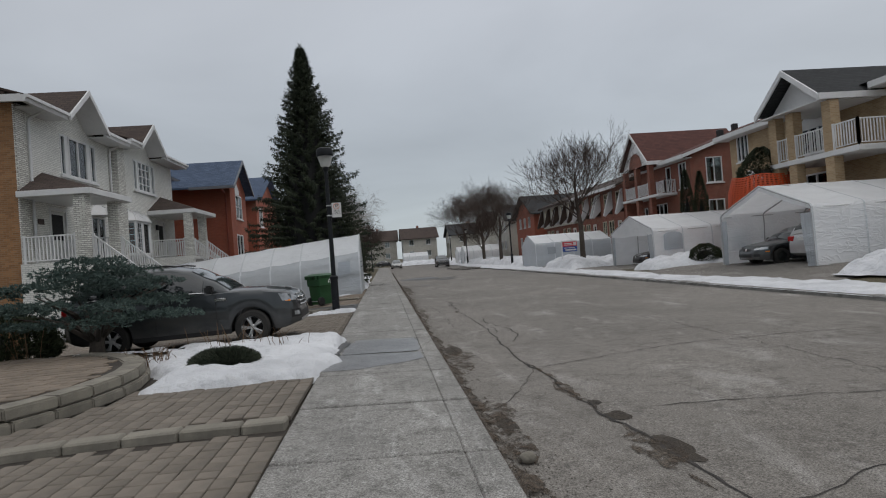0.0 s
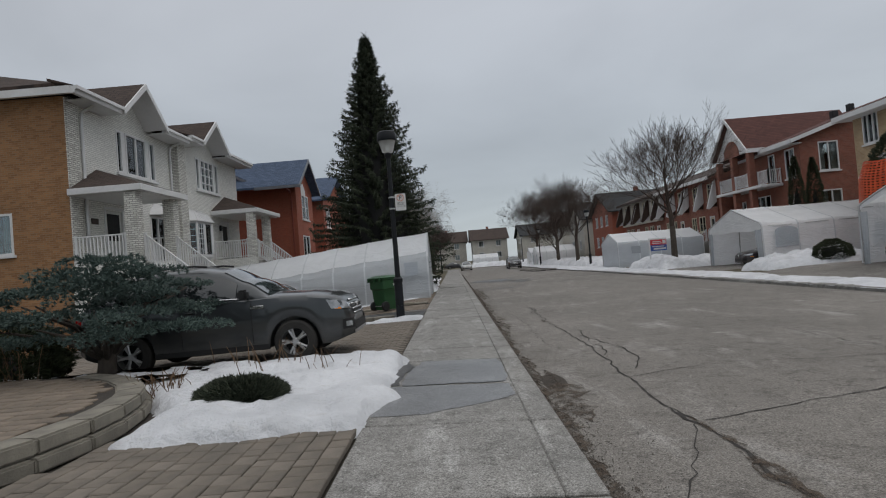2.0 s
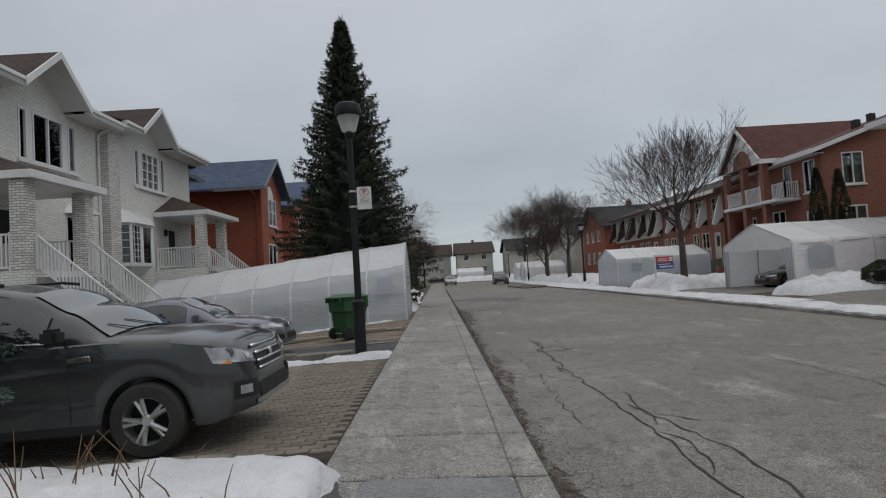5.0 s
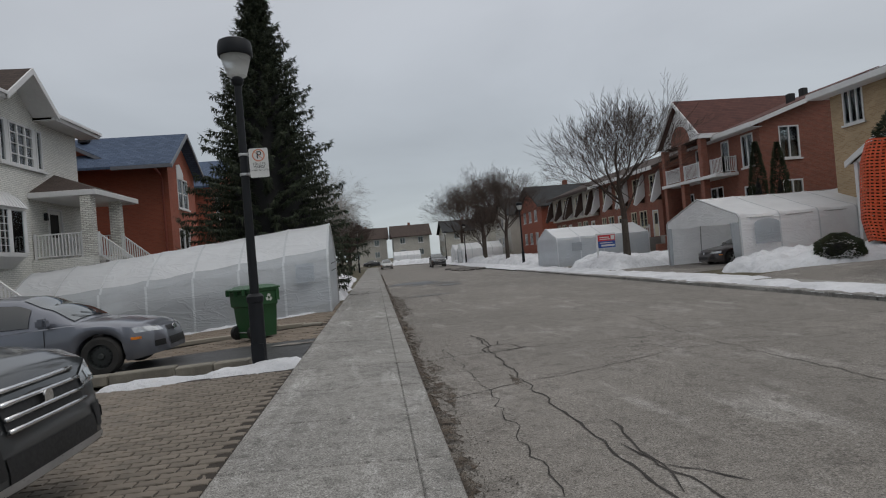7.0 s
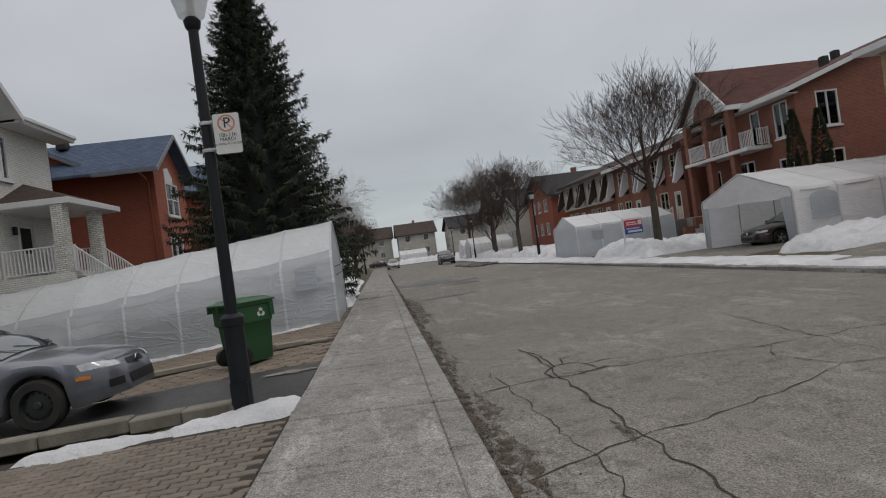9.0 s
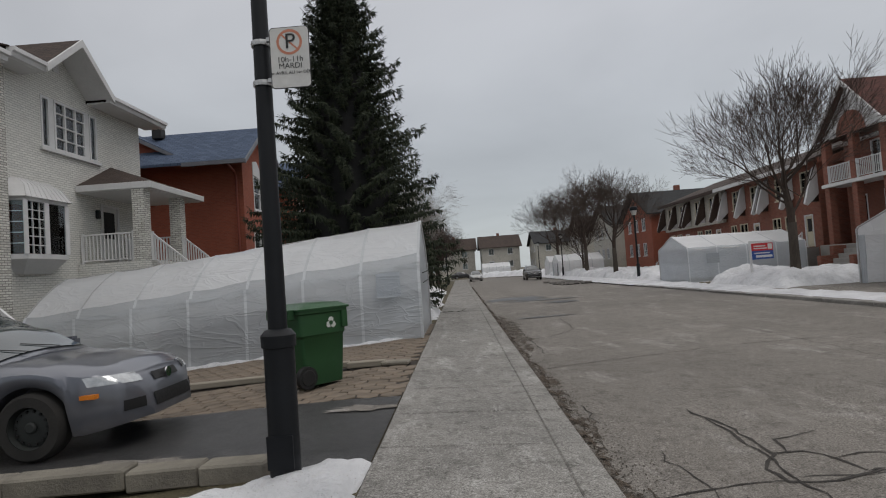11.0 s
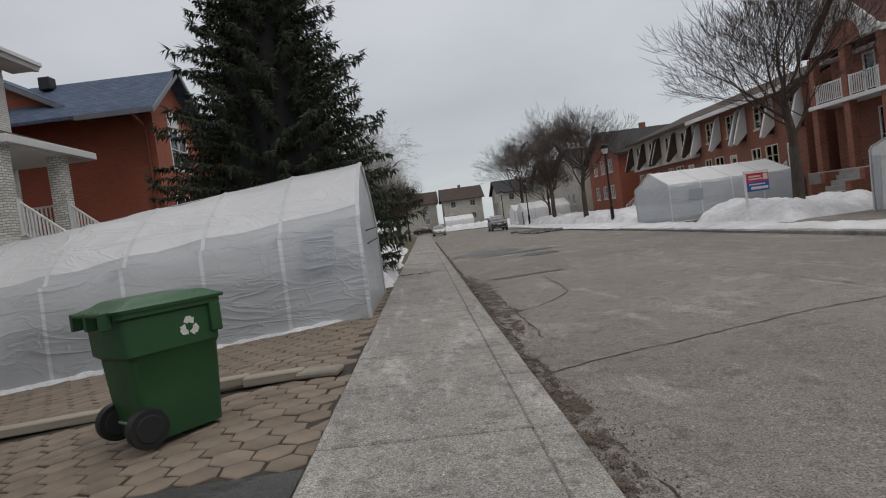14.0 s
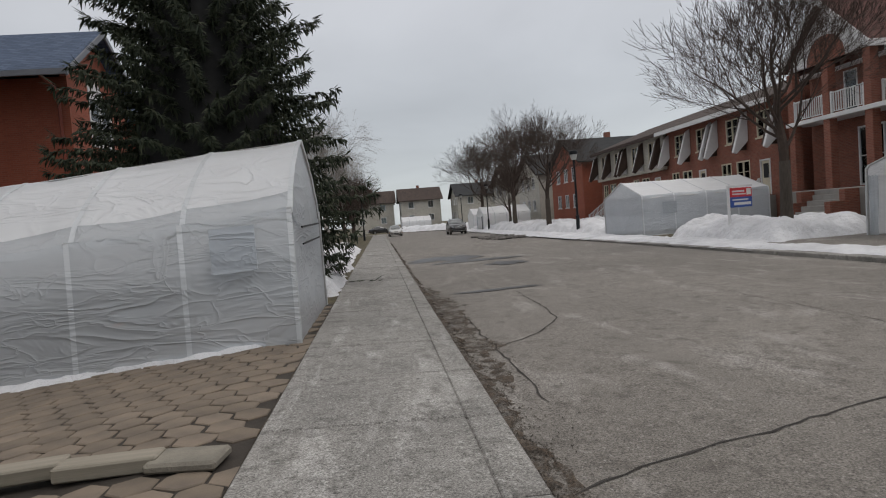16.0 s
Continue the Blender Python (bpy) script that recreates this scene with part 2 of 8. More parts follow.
SHINGLE_BLUE = bricks("blue shingle", (0.075, 0.105, 0.165), (0.05, 0.075, 0.125), (0.025, 0.04, 0.07), 0.33, 0.14, 0.012, 0.95, 0.7)
SHINGLE_RED = bricks("oxblood shingle", (0.105, 0.04, 0.032), (0.075, 0.028, 0.022), (0.035, 0.014, 0.012), 0.33, 0.14, 0.012, 0.95, 0.7)
SHINGLE_BLACK = bricks("black shingle", (0.03, 0.032, 0.034), (0.02, 0.022, 0.024), (0.01, 0.01, 0.01), 0.33, 0.14, 0.012, 0.95, 0.7)
SIDING = bricks("cream siding", (0.46, 0.44, 0.39), (0.44, 0.42, 0.37), (0.25, 0.24, 0.2), 6.0, 0.12, 0.008, 0.6, 0.4)
TRIM = plain("white trim", (0.66, 0.66, 0.66), (0.58, 0.58, 0.58), 0.8, 12, 0.45, 0.08)
CREAM = plain("cream paint", (0.55, 0.5, 0.38), (0.48, 0.43, 0.32), 0.8, 12, 0.5, 0.08)
DARK_TRIM = plain("brown timber", (0.05, 0.03, 0.022), (0.035, 0.02, 0.015), 1.0, 15, 0.6, 0.2)
CURTAIN = plain("net curtain", (0.55, 0.56, 0.55), (0.38, 0.4, 0.4), 3.0, 14, 0.9, 0.3, stretch=(4, 4, 0.3))
DOOR_WHITE = plain("door paint", (0.58, 0.58, 0.56), (0.52, 0.52, 0.5), 0.8, 12, 0.4, 0.08)
CONCRETE = plain("step concrete", (0.3, 0.29, 0.27), (0.22, 0.21, 0.2), 1.2, 30, 0.9, 0.4)
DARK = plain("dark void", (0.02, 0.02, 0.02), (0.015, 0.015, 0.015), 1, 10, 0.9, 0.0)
BLACK_METAL = plain("black painted steel", (0.012, 0.014, 0.017), (0.008, 0.009, 0.011), 2.0, 40, 0.5, 0.1, spec=0.25)
BLACK_PLASTIC = plain("black plastic", (0.015, 0.015, 0.016), (0.01, 0.01, 0.01), 2.0, 40, 0.55, 0.15)
STEEL = plain("galvanised tube", (0.5, 0.5, 0.5), (0.42, 0.42, 0.42), 3, 30, 0.4, 0.1, metal=0.8)


def glass_mat(name, tint, gloss=0.08):
    m, nt, b = nodes(name)
    nt.nodes.remove(b)
    tr = node(nt, "ShaderNodeBsdfTransparent", Color=(*tint, 1))
    gl = node(nt, "ShaderNodeBsdfGlossy", Roughness=0.02, Color=(0.95, 0.97, 1, 1))
    lw = node(nt, "ShaderNodeFresnel", IOR=1.6)
    mx = nt.nodes.new("ShaderNodeMixShader")
    nt.links.new(lw.outputs[0], mx.inputs[0])
    nt.links.new(tr.outputs[0], mx.inputs[1])
    nt.links.new(gl.outputs[0], mx.inputs[2])
    nt.links.new(mx.outputs[0], nt.nodes["Material Output"].inputs[0])
    return m


GLASS = glass_mat("window glass", (0.75, 0.8, 0.8))
CAR_GLASS = glass_mat("tinted car glass", (0.35, 0.4, 0.4))


def ground_mat(name, c1, c2, dark, light, stripes=(1, 1, 1), rough=0.9, bump=0.5, coarse=0.25):
    """Worn paving: slow blotches, streaks along the way, scuffs, grit and fine relief."""
    m, nt, b = nodes(name)
    vec = coords(nt)
    n1 = noise_of(nt, vec, coarse, 6, 0.6)
    n2 = noise_of(nt, coords(nt, stripes), 1.0, 6, 0.68, 0.5)
    n3 = noise_of(nt, vec, 70, 3, 0.75)
    n4 = noise_of(nt, vec, 4.5, 7, 0.72)
    n5 = noise_of(nt, coords(nt, (1, 1, 1), "Object", 0.4), 24, 5, 0.75)
    col = blend(nt, span(nt, n1, 0.35, 0.65), c1, c2)
    col = blend(nt, span(nt, n2, 0.54, 0.72, 0.0, 0.8), col, light)
    col = blend(nt, span(nt, n4, 0.5, 0.68, 0.0, 0.7), col, dark)
    col = blend(nt, span(nt, n5, 0.56, 0.66, 0.0, 0.75), col, dark)
    col = blend(nt, span(nt, n5, 0.44, 0.32, 0.0, 0.65), col, light)
    col = blend(nt, 0.9, col, blend(nt, span(nt, n3, 0.33, 0.67), (0.15, 0.15, 0.15), (0.85, 0.85, 0.85)), "OVERLAY")
    nt.links.new(col, b.inputs["Base Color"])
    nt.links.new(span(nt, n4, 0.3, 0.7, rough, rough - 0.15), b.inputs["Roughness"])
    b.inputs["Specular IOR Level"].default_value = 0.3
    bumped(nt, b, blend(nt, 0.4, n3, n5), bump, 0.012)
    return m


ROAD = ground_mat("worn asphalt", (0.208, 0.192, 0.172), (0.158, 0.146, 0.13), (0.07, 0.062, 0.053), (0.33, 0.315, 0.295), (1.5, 0.5, 1), bump=0.8)
SLAB = ground_mat("sidewalk concrete", (0.27, 0.262, 0.244), (0.195, 0.189, 0.177), (0.07, 0.066, 0.06), (0.46, 0.452, 0.435), (2.4, 0.5, 1), bump=0.6, coarse=0.7)
WET = ground_mat("wet asphalt", (0.055, 0.055, 0.055), (0.035, 0.035, 0.036), (0.02, 0.02, 0.02), (0.09, 0.09, 0.088), (1, 1, 1), 0.5)
DIRT = ground_mat("gutter dirt", (0.045, 0.037, 0.029), (0.065, 0.054, 0.043), (0.022, 0.018, 0.014), (0.11, 0.095, 0.08), (3, 1, 1), 0.95, 1.0, 1.5)
def loose_mat():
    """Grit that does not cover the road wholly."""
    m = ground_mat("loose gutter dirt", (0.07, 0.052, 0.038), (0.1, 0.078, 0.058), (0.032, 0.025, 0.019), (0.14, 0.122, 0.1), (3, 1, 1), 0.95, 1.0, 1.5)
    nt = m.node_tree
    vec = coords(nt)
    n = blend(nt, 0.45, noise_of(nt, vec, 7, 5, 0.65), noise_of(nt, vec, 60, 3, 0.7))
    nt.links.new(span(nt, n, 0.46, 0.56), nt.nodes["Principled BSDF"].inputs["Alpha"])
    return m


LOOSE = loose_mat()
TAR = plain("crack", (0.028, 0.025, 0.022), (0.045, 0.04, 0.036), 3, 30, 0.9, 0.4)
EARTH = ground_mat("winter lawn", (0.1, 0.085, 0.05), (0.07, 0.06, 0.035), (0.04, 0.035, 0.022), (0.16, 0.14, 0.09), (1, 1, 1), 0.95, 1.0, 0.8)
PAVER = plain("paver", (0.18, 0.153, 0.128), (0.128, 0.112, 0.096), 3.0, 60, 0.9, 0.5, 0.006, vary=0.16)
PAVER_TAN = plain("tan paver", (0.2, 0.16, 0.125), (0.14, 0.115, 0.094), 3.0, 60, 0.9, 0.5, 0.006, vary=0.15)
STONE = plain("retaining block", (0.23, 0.212, 0.178), (0.16, 0.147, 0.126), 4.0, 50, 0.9, 0.8, 0.012, vary=0.12)
GRIT = plain("loose grit", (0.16, 0.145, 0.125), (0.05, 0.042, 0.035), 9, 60, 0.9, 0.4)
JOINT = plain("joint sand", (0.045, 0.037, 0.03), (0.03, 0.025, 0.02), 6, 60, 0.95, 0.5)
WOOD = plain("weathered board", (0.3, 0.27, 0.22), (0.22, 0.2, 0.16), 3, 30, 0.85, 0.5, stretch=(0.3, 6, 6))


def snow_mat():
    m, nt, b = nodes("old snow")
    vec = coords(nt)
    n1 = noise_of(nt, vec, 0.9, 6, 0.6)
    n2 = noise_of(nt, vec, 7, 5, 0.6)
    n3 = noise_of(nt, vec, 45, 3, 0.6)
    col = blend(nt, span(nt, n1, 0.3, 0.7), (0.68, 0.69, 0.71), (0.47, 0.48, 0.5))
    col = blend(nt, span(nt, n2, 0.57, 0.74, 0.0, 0.5), col, (0.45, 0.44, 0.42))
    col = blend(nt, span(nt, n3, 0.66, 0.74, 0.0, 0.6), col, (0.2, 0.17, 0.14))
    nt.links.new(col, b.inputs["Base Color"])
    b.inputs["Roughness"].default_value = 0.75
    b.inputs["Subsurface Weight"].default_value = 0.0
    bumped(nt, b, blend(nt, 0.1, noise_of(nt, vec, 3.2, 5, 0.5), n3), 0.8, 0.2)
    return m


SNOW = snow_mat()


def tarp_mat(name, tint, clear, seed):
    """Woven polyethylene sheet: crinkled, part of the light goes through."""
    m, nt, b = nodes(name)
    vec = coords(nt, (1, 1, 1))
    w1 = noise_of(nt, coords(nt, (0.34, 0.34, 1.7)), 1.2 + seed, 4, 0.5, 0.6)
    w2 = noise_of(nt, coords(nt, (0.6, 0.6, 0.9), "Object", 0.5), 1.8, 3, 0.5, 0.8)
    creases = []
    for w, c, k in ((w1, 0.5, 9.0), (w2, 0.47, 8.0), (w1, 0.6, 11.0)):
        off = node(nt, "ShaderNodeMath", {0: w})
        off.operation = "SUBTRACT"
        off.inputs[1].default_value = c
        ab = node(nt, "ShaderNodeMath", {0: off.outputs[0]})
        ab.operation = "ABSOLUTE"
        cr = node(nt, "ShaderNodeMath", {0: ab.outputs[0]})
        cr.operation = "MULTIPLY"
        cr.inputs[1].default_value = -k * 3
        creases.append(node(nt, "ShaderNodeMath", {0: cr.outputs[0]}))
        creases[-1].operation = "EXPONENT"
    both = node(nt, "ShaderNodeMath", {0: creases[0].outputs[0], 1: creases[1].outputs[0]})
    both.operation = "MAXIMUM"
    more = node(nt, "ShaderNodeMath", {0: both.outputs[0], 1: creases[2].outputs[0]})
    more.operation = "MAXIMUM"
    h = blend(nt, 0.55, more.outputs[0], w1)
    col = blend(nt, span(nt, w2, 0.35, 0.65), tint, tuple(c * 0.93 for c in tint))
    nt.links.new(col, b.inputs["Base Color"])
    b.inputs["Roughness"].default_value = 0.32
    b.inputs["Specular IOR Level"].default_value = 0.5
    bumped(nt, b, h, 0.75, 0.06)
    tl = node(nt, "ShaderNodeBsdfTranslucent", {"Color": col})
    tp = node(nt, "ShaderNodeBsdfTransparent", Color=(0.9, 0.93, 0.96, 1))
    m1 = nt.nodes.new("ShaderNodeMixShader")
    m1.inputs[0].default_value = 0.35
    m2 = nt.nodes.new("ShaderNodeMixShader")
    m2.inputs[0].default_value = clear
    nt.links.new(b.outputs[0], m1.inputs[1])
    nt.links.new(tl.outputs[0], m1.inputs[2])
    nt.links.new(m1.outputs[0], m2.inputs[1])
    nt.links.new(tp.outputs[0], m2.inputs[2])
    nt.links.new(m2.outputs[0], nt.nodes["Material Output"].inputs[0])
    return m


TARP_WHITE = tarp_mat("white tarpaulin", (0.87, 0.88, 0.89), 0.02, 0.0)
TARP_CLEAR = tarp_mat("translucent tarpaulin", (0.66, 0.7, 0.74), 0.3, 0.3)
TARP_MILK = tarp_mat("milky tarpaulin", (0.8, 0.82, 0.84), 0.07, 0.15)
# same sheet as the milky roof; the sides' shade is put into its tint
TARP_MILK_SHADED = tarp_mat("shaded milky tarpaulin", (0.7, 0.735, 0.765), 0.31, 0.15)
TARP_BAND = tarp_mat("double seam tarpaulin", (0.74, 0.77, 0.79), 0.14, 0.15)
TARP_WINDOW = tarp_mat("clear vinyl", (0.6, 0.63, 0.65), 0.45, 0.6)
CLEAR = tarp_mat("frosted lantern glass", (0.8, 0.8, 0.76), 0.5, 0.2)

# ---- ground, road, walks ----


def dip(x):
    """The driveways fall towards the houses."""
    return 0.0 if x > -0.8 else max(-0.075 * (-0.8 - x), -0.85)


def rise(x, y):
    """Front yards across the street stand a little higher near the start."""
    return 0.0 if x < 13.5 or x > 70 or y > 60 else 0.27 * min(max((31 - y) / 7, 0), 1) * min((x - 13.5) / 2, 1)


def bend(y):
    """The street swings away in the distance."""
    return 0.0 if y < 108 else -0.03 * (y - 108) ** 2


def lumps(x, y, s=1.0, k=0.0):
    return noise.fractal(Vector((x * s + k, y * s - k, k)), 1.0, 2.0, 4)


bm = bmesh.new()
xs = [-3000, -600, -200, -80, -40, -26, -18, -14, -12, -10, -8, -6, -4.5, -3, -1.8, -0.8, -0.12, 1.6, 11.5, 14, 30, 60, 140, 500, 3000]
ys = [-3000, -400, -60, -20] + [-10 + 4 * k for k in range(40)] + [180, 260, 600, 3000]
xs += [15, 16, 18, 22]
xs.sort()
sheet(bm, xs, ys, lambda x, y: (x, y, (dip(x) if y > 11.3 else dip(x) * 0.25) - (0.02 if x < 0 else 0.16 if x < 12 else 0.02 - rise(x, y)) - (0.3 if abs(x) > 70 or abs(y) > 170 else 0)))
single("ground", bm, EARTH, "bare brown winter ground between the driveways", "ground", "structure")

bm = bmesh.new()
ys = [-14 + 2 * k for k in range(77)]
sheet(bm, [0, 0.25, 0.5, 0.75, 1], ys, lambda u, y: (1.7 + bend(y) + u * (9.55 + 0.0 * y), y, -0.115 + 0.05 * math.sin(math.pi * u)))
single("road", bm, ROAD, "worn grey asphalt street with salt stains", "road", "structure", smooth=True)

# kerbside walk, slab by slab


def fall(bm, dx=0.0):
    """Tips a piece of the walk a little towards the road."""
    for v in bm.verts:
        v.co.z -= (v.co.x - dx - 0.75) * 0.035


walk_thing = thing("pavement", "grey concrete sidewalk in scored slabs", "pavement", kind="structure")
joints = [-8.6, -6.9, -5.2, -3.5, -1.75, 0.0, 1.75, 3.5, 5.22, 6.95, 8.65, 10.42, 11.65, 12.85, 14.2, 15.62, 17.15, 18.63, 19.85, 21.17, 22.65, 24.0, 25.42, 27.0, 28.5]
while joints[-1] < 124:
    joints.append(joints[-1] + (1.5 if joints[-1] < 60 else 3.0))
RND = random.Random(4)
for a, b in zip(joints, joints[1:]):
    dz = RND.uniform(-0.006, 0.006)
    dx = bend((a + b) / 2)
    g = 0.013 if RND.random() < 0.6 else 0.02
    bm = bmesh.new()
    soft_box(bm, -0.1 + dx, 1.437 + dx, a + g, b - g, -0.14, dz, 0.012)
    fall(bm, dx)
    part("slab", bm, SLAB, walk_thing)
    bm = bmesh.new()
    soft_box(bm, 1.44 + dx, 1.715 + dx, a + g, b - g, -0.2, dz - 0.002, 0.014)
    fall(bm, dx)
    part("kerb_stone", bm, SLAB, walk_thing)
bm = bmesh.new()
sheet(bm, [-0.11, 1.7], [-9 + 2 * k for k in range(64)], lambda u, y: (u + bend(y), y, -0.02 - (u - 0.75) * 0.035))
part("joint_bed", bm, JOINT, walk_thing)

# far walk and its kerb
far_walk = thing("pavement_far", "snow-edged concrete sidewalk across the street", "pavement", kind="structure")
y = -14.0
while y < 120:
    dx = bend(y + 1.5)
    bm = bmesh.new()
    soft_box(bm, 11.22 + dx, 11.45 + dx, y + 0.01, y + 2.99, -0.25, 0.0, 0.02)
    part("kerb_stone", bm, SLAB, far_walk)
    bm = bmesh.new()
    soft_box(bm, 11.46 + dx, 13.1 + dx, y + 0.008, y + 2.992, -0.2, 0.005, 0.01)
    part("slab", bm, SLAB, far_walk)
    y += 3.0

# dirt lying along the gutter
bm = bmesh.new()
prev = None
y = -8.0
while y < 70:
    w = 0.15 + 0.12 * lumps(0, y, 0.55) + 0.09 * lumps(3, y, 2.3) + 0.06 * lumps(9, y, 7.0) + 0.05 * lumps(5, y, 23.0)
    h = 0.012 + 0.03 * max(0, lumps(7, y, 1.1))
    x0 = 1.712 + bend(y)
    ring = [bm.verts.new((x0, y, -0.105 + 0.015)), bm.verts.new((x0 + max(w, 0.05) * 0.45, y, -0.095 + h)), bm.verts.new((x0 + max(w, 0.05), y, -0.117))]
    if prev:
        for k in (0, 1):
            bm.faces.new((prev[k], prev[k + 1], ring[k + 1], ring[k]))
    prev = ring
    y += 0.025
single("gutter_dirt", bm, LOOSE, "brown grit and dead leaves washed along the kerb", "dirt", "stuff", smooth=True)


def road_z(x, y):
    u = (x - 1.7 - bend(y)) / 9.55
    return -0.115 + 0.05 * math.sin(math.pi * min(max(u, 0), 1))


def crack(points, width=0.03, seed=0, wild=0.05):
    """A dark open crack that wanders between the given points."""
    rr = random.Random(seed)
    line = []
    for (x0, y0), (x1, y1) in zip(points, points[1:]):
        n = max(2, int(math.hypot(x1 - x0, y1 - y0) / 0.13))
        for k in range(n):
            t = k / n
            line.append((x0 + (x1 - x0) * t, y0 + (y1 - y0) * t))
    line.append(points[-1])
    bm = bmesh.new()
    prev = None
    for i, (x, y) in enumerate(line):
        x2, y2 = line[min(i + 1, len(line) - 1)]
        x1, y1 = line[max(i - 1, 0)]
        d = math.hypot(x2 - x1, y2 - y1) or 1
        nx, ny = -(y2 - y1) / d, (x2 - x1) / d
        o = wild * lumps(i * 0.37, seed * 5.1, 1.0)
        w = width * (0.35 + 0.9 * rr.random()) * (0.25 if i in (0, len(line) - 1) else 1)
        px, py = x + nx * o, y + ny * o
        pz = road_z(px, py) + 0.005
        pair = (bm.verts.new((px + nx * w / 2, py + ny * w / 2, pz)), bm.verts.new((px - nx * w / 2, py - ny * w / 2, pz)))
        if prev:
            bm.faces.new((prev[0], prev[1], pair[1], pair[0]))
        prev = pair
    return single("road_crack", bm, TAR, "dark jagged crack in the asphalt", "crack", "structure", "cracks in the road")


# ---- house pieces ----


def house_window(parent, axis, c, face, a0, a1, z0, z1, bars=1, rows=0, material=None, curtain=True, sill=True, label=""):
    """A window in a wall opening: frame, glass, curtain, sill. face: -1 or 1, the way it looks along its axis."""
    material = material or TRIM
    depth = 0.07

    def put(bm, p0, p1, q0, q1, b0, b1):
        lo, hi = sorted((c + face * b0, c + face * b1))
        if axis == "x":
            box(bm, lo, hi, p0, p1, q0, q1)
        else:
            box(bm, p0, p1, lo, hi, q0, q1)
    t = 0.075
    xs = [a0 + t] + [q for k in range(bars) for m in [a0 + (a1 - a0) * (k + 1) / (bars + 1)] for q in (m - t * 0.45, m + t * 0.45)] + [a1 - t]
    zs = [z0 + t] + [q for k in range(rows) for m in [z0 + (z1 - z0) * (k + 1) / (rows + 1)] for q in (m - 0.018, m + 0.018)] + [z1 - t]
    gaps = [(xs[2 * p], xs[2 * p + 1], zs[2 * q], zs[2 * q + 1]) for p in range(bars + 1) for q in range(rows + 1)]
    bm = bmesh.new()
    lo, hi = sorted((c - face * depth, c + face * 0.02))
    wall(bm, axis, lo, hi, a0, a1, z0, z1, gaps)
    win = part("window", bm, material, parent, label)
    bm = bmesh.new()
    put(bm, a0 + t, a1 - t, z0 + t, z1 - t, -0.045, -0.039)
    pane = part("pane", bm, GLASS, win)
    pane.visible_shadow = False
    if curtain:
        bm = bmesh.new()
        w = (a1 - a0)
        spans = ((a0, a0 + w * 0.36), (a1 - w * 0.36, a1)) if curtain is True else ((a0, a1),)
        for p0, p1 in spans:
            n = 14
            for k in range(n):
                f = p0 + (p1 - p0) * k / n
                e = p0 + (p1 - p0) * (k + 1) / n
                d = 0.14 + 0.03 * (k % 2)
                put(bm, f, e, z0 - 0.05, z1 + 0.05, -d - 0.01, -d)
        part("curtain", bm, CURTAIN, win)
    if sill:
        bm = bmesh.new()
        put(bm, a0 - 0.08, a1 + 0.08, z0 - 0.09, z0 - 0.002, -0.06, 0.09)
        part("sill", bm, TRIM if material is TRIM else material, win)
    return win


def v_roof(bm, axis, c, hw, ze, zr, a0, a1, th=0.14):
    prism(bm, [(c - hw, ze), (c, zr), (c + hw, ze), (c + hw, ze - th), (c, zr - th), (c - hw, ze - th)], axis, a0, a1)


def railing(parent, p0, p1, h=0.95, material=None, gap=0.12, slope_z=None):
    """A balustrade from p0 to p1: two rails and square balusters."""
    material = material or TRIM
    p0, p1 = Vector(p0), Vector(p1)
    d = p1 - p0
    n = max(2, int(d.length / gap))
    bm = bmesh.new()
    for zz, r in ((h, 0.035), (0.1, 0.025)):
        tube(bm, [p0 + Vector((0, 0, zz)), p1 + Vector((0, 0, zz))], [r, r], 4)
    rail = part("railing", bm, material, parent)
    for k in range(n + 1):
        q = p0 + d * k / n
        b2 = bmesh.new()
        w = 0.04 if k in (0, n) else 0.018
        box(b2, q.x - w, q.x + w, q.y - w, q.y + w, q.z + (0.0 if k in (0, n) else 0.1), q.z + h + (0.06 if k in (0, n) else 0))
        part("baluster", b2, material, rail)
    return rail


def door(parent, axis, c, face, a0, a1, z0, z1, material=None, glass=True):
    material = material or DOOR_WHITE

    def put(bm, p0, p1, q0, q1, b0, b1):
        lo, hi = sorted((c + face * b0, c + face * b1))
        if axis == "x":
            box(bm, lo, hi, p0, p1, q0, q1)
        else:
            box(bm, p0, p1, lo, hi, q0, q1)
    bm = bmesh.new()
    put(bm, a0, a0 + 0.08, z0, z1, -0.1, 0.03)
    put(bm, a1 - 0.08, a1, z0, z1, -0.1, 0.03)
    put(bm, a0 + 0.08, a1 - 0.08, z1 - 0.08, z1, -0.1, 0.03)
    leaf0, leaf1 = a0 + 0.09, a1 - 0.09
    dr = part("door", bm, TRIM, parent)
    bm = bmesh.new()
    put(bm, leaf0, leaf1, z0 + 0.02, z1 - 0.09, -0.08, -0.035)
    put(bm, leaf0 + 0.1, leaf1 - 0.1, z0 + 0.15, z0 + 0.8, -0.035, -0.022)
    leaf = part("leaf", bm, material, dr)
    if glass:
        bm = bmesh.new()
        put(bm, leaf0 + 0.14, leaf1 - 0.14, z0 + 0.95, z1 - 0.25, -0.034, -0.026)
        part("door_light", bm, DARK, dr, "dark glass panel")
    bm = bmesh.new()
    put(bm, leaf0 + 0.04, leaf0 + 0.09, z0 + 0.95, z0 + 1.1, -0.035, 0.02)
    part("handle", bm, STEEL, dr)
    return dr


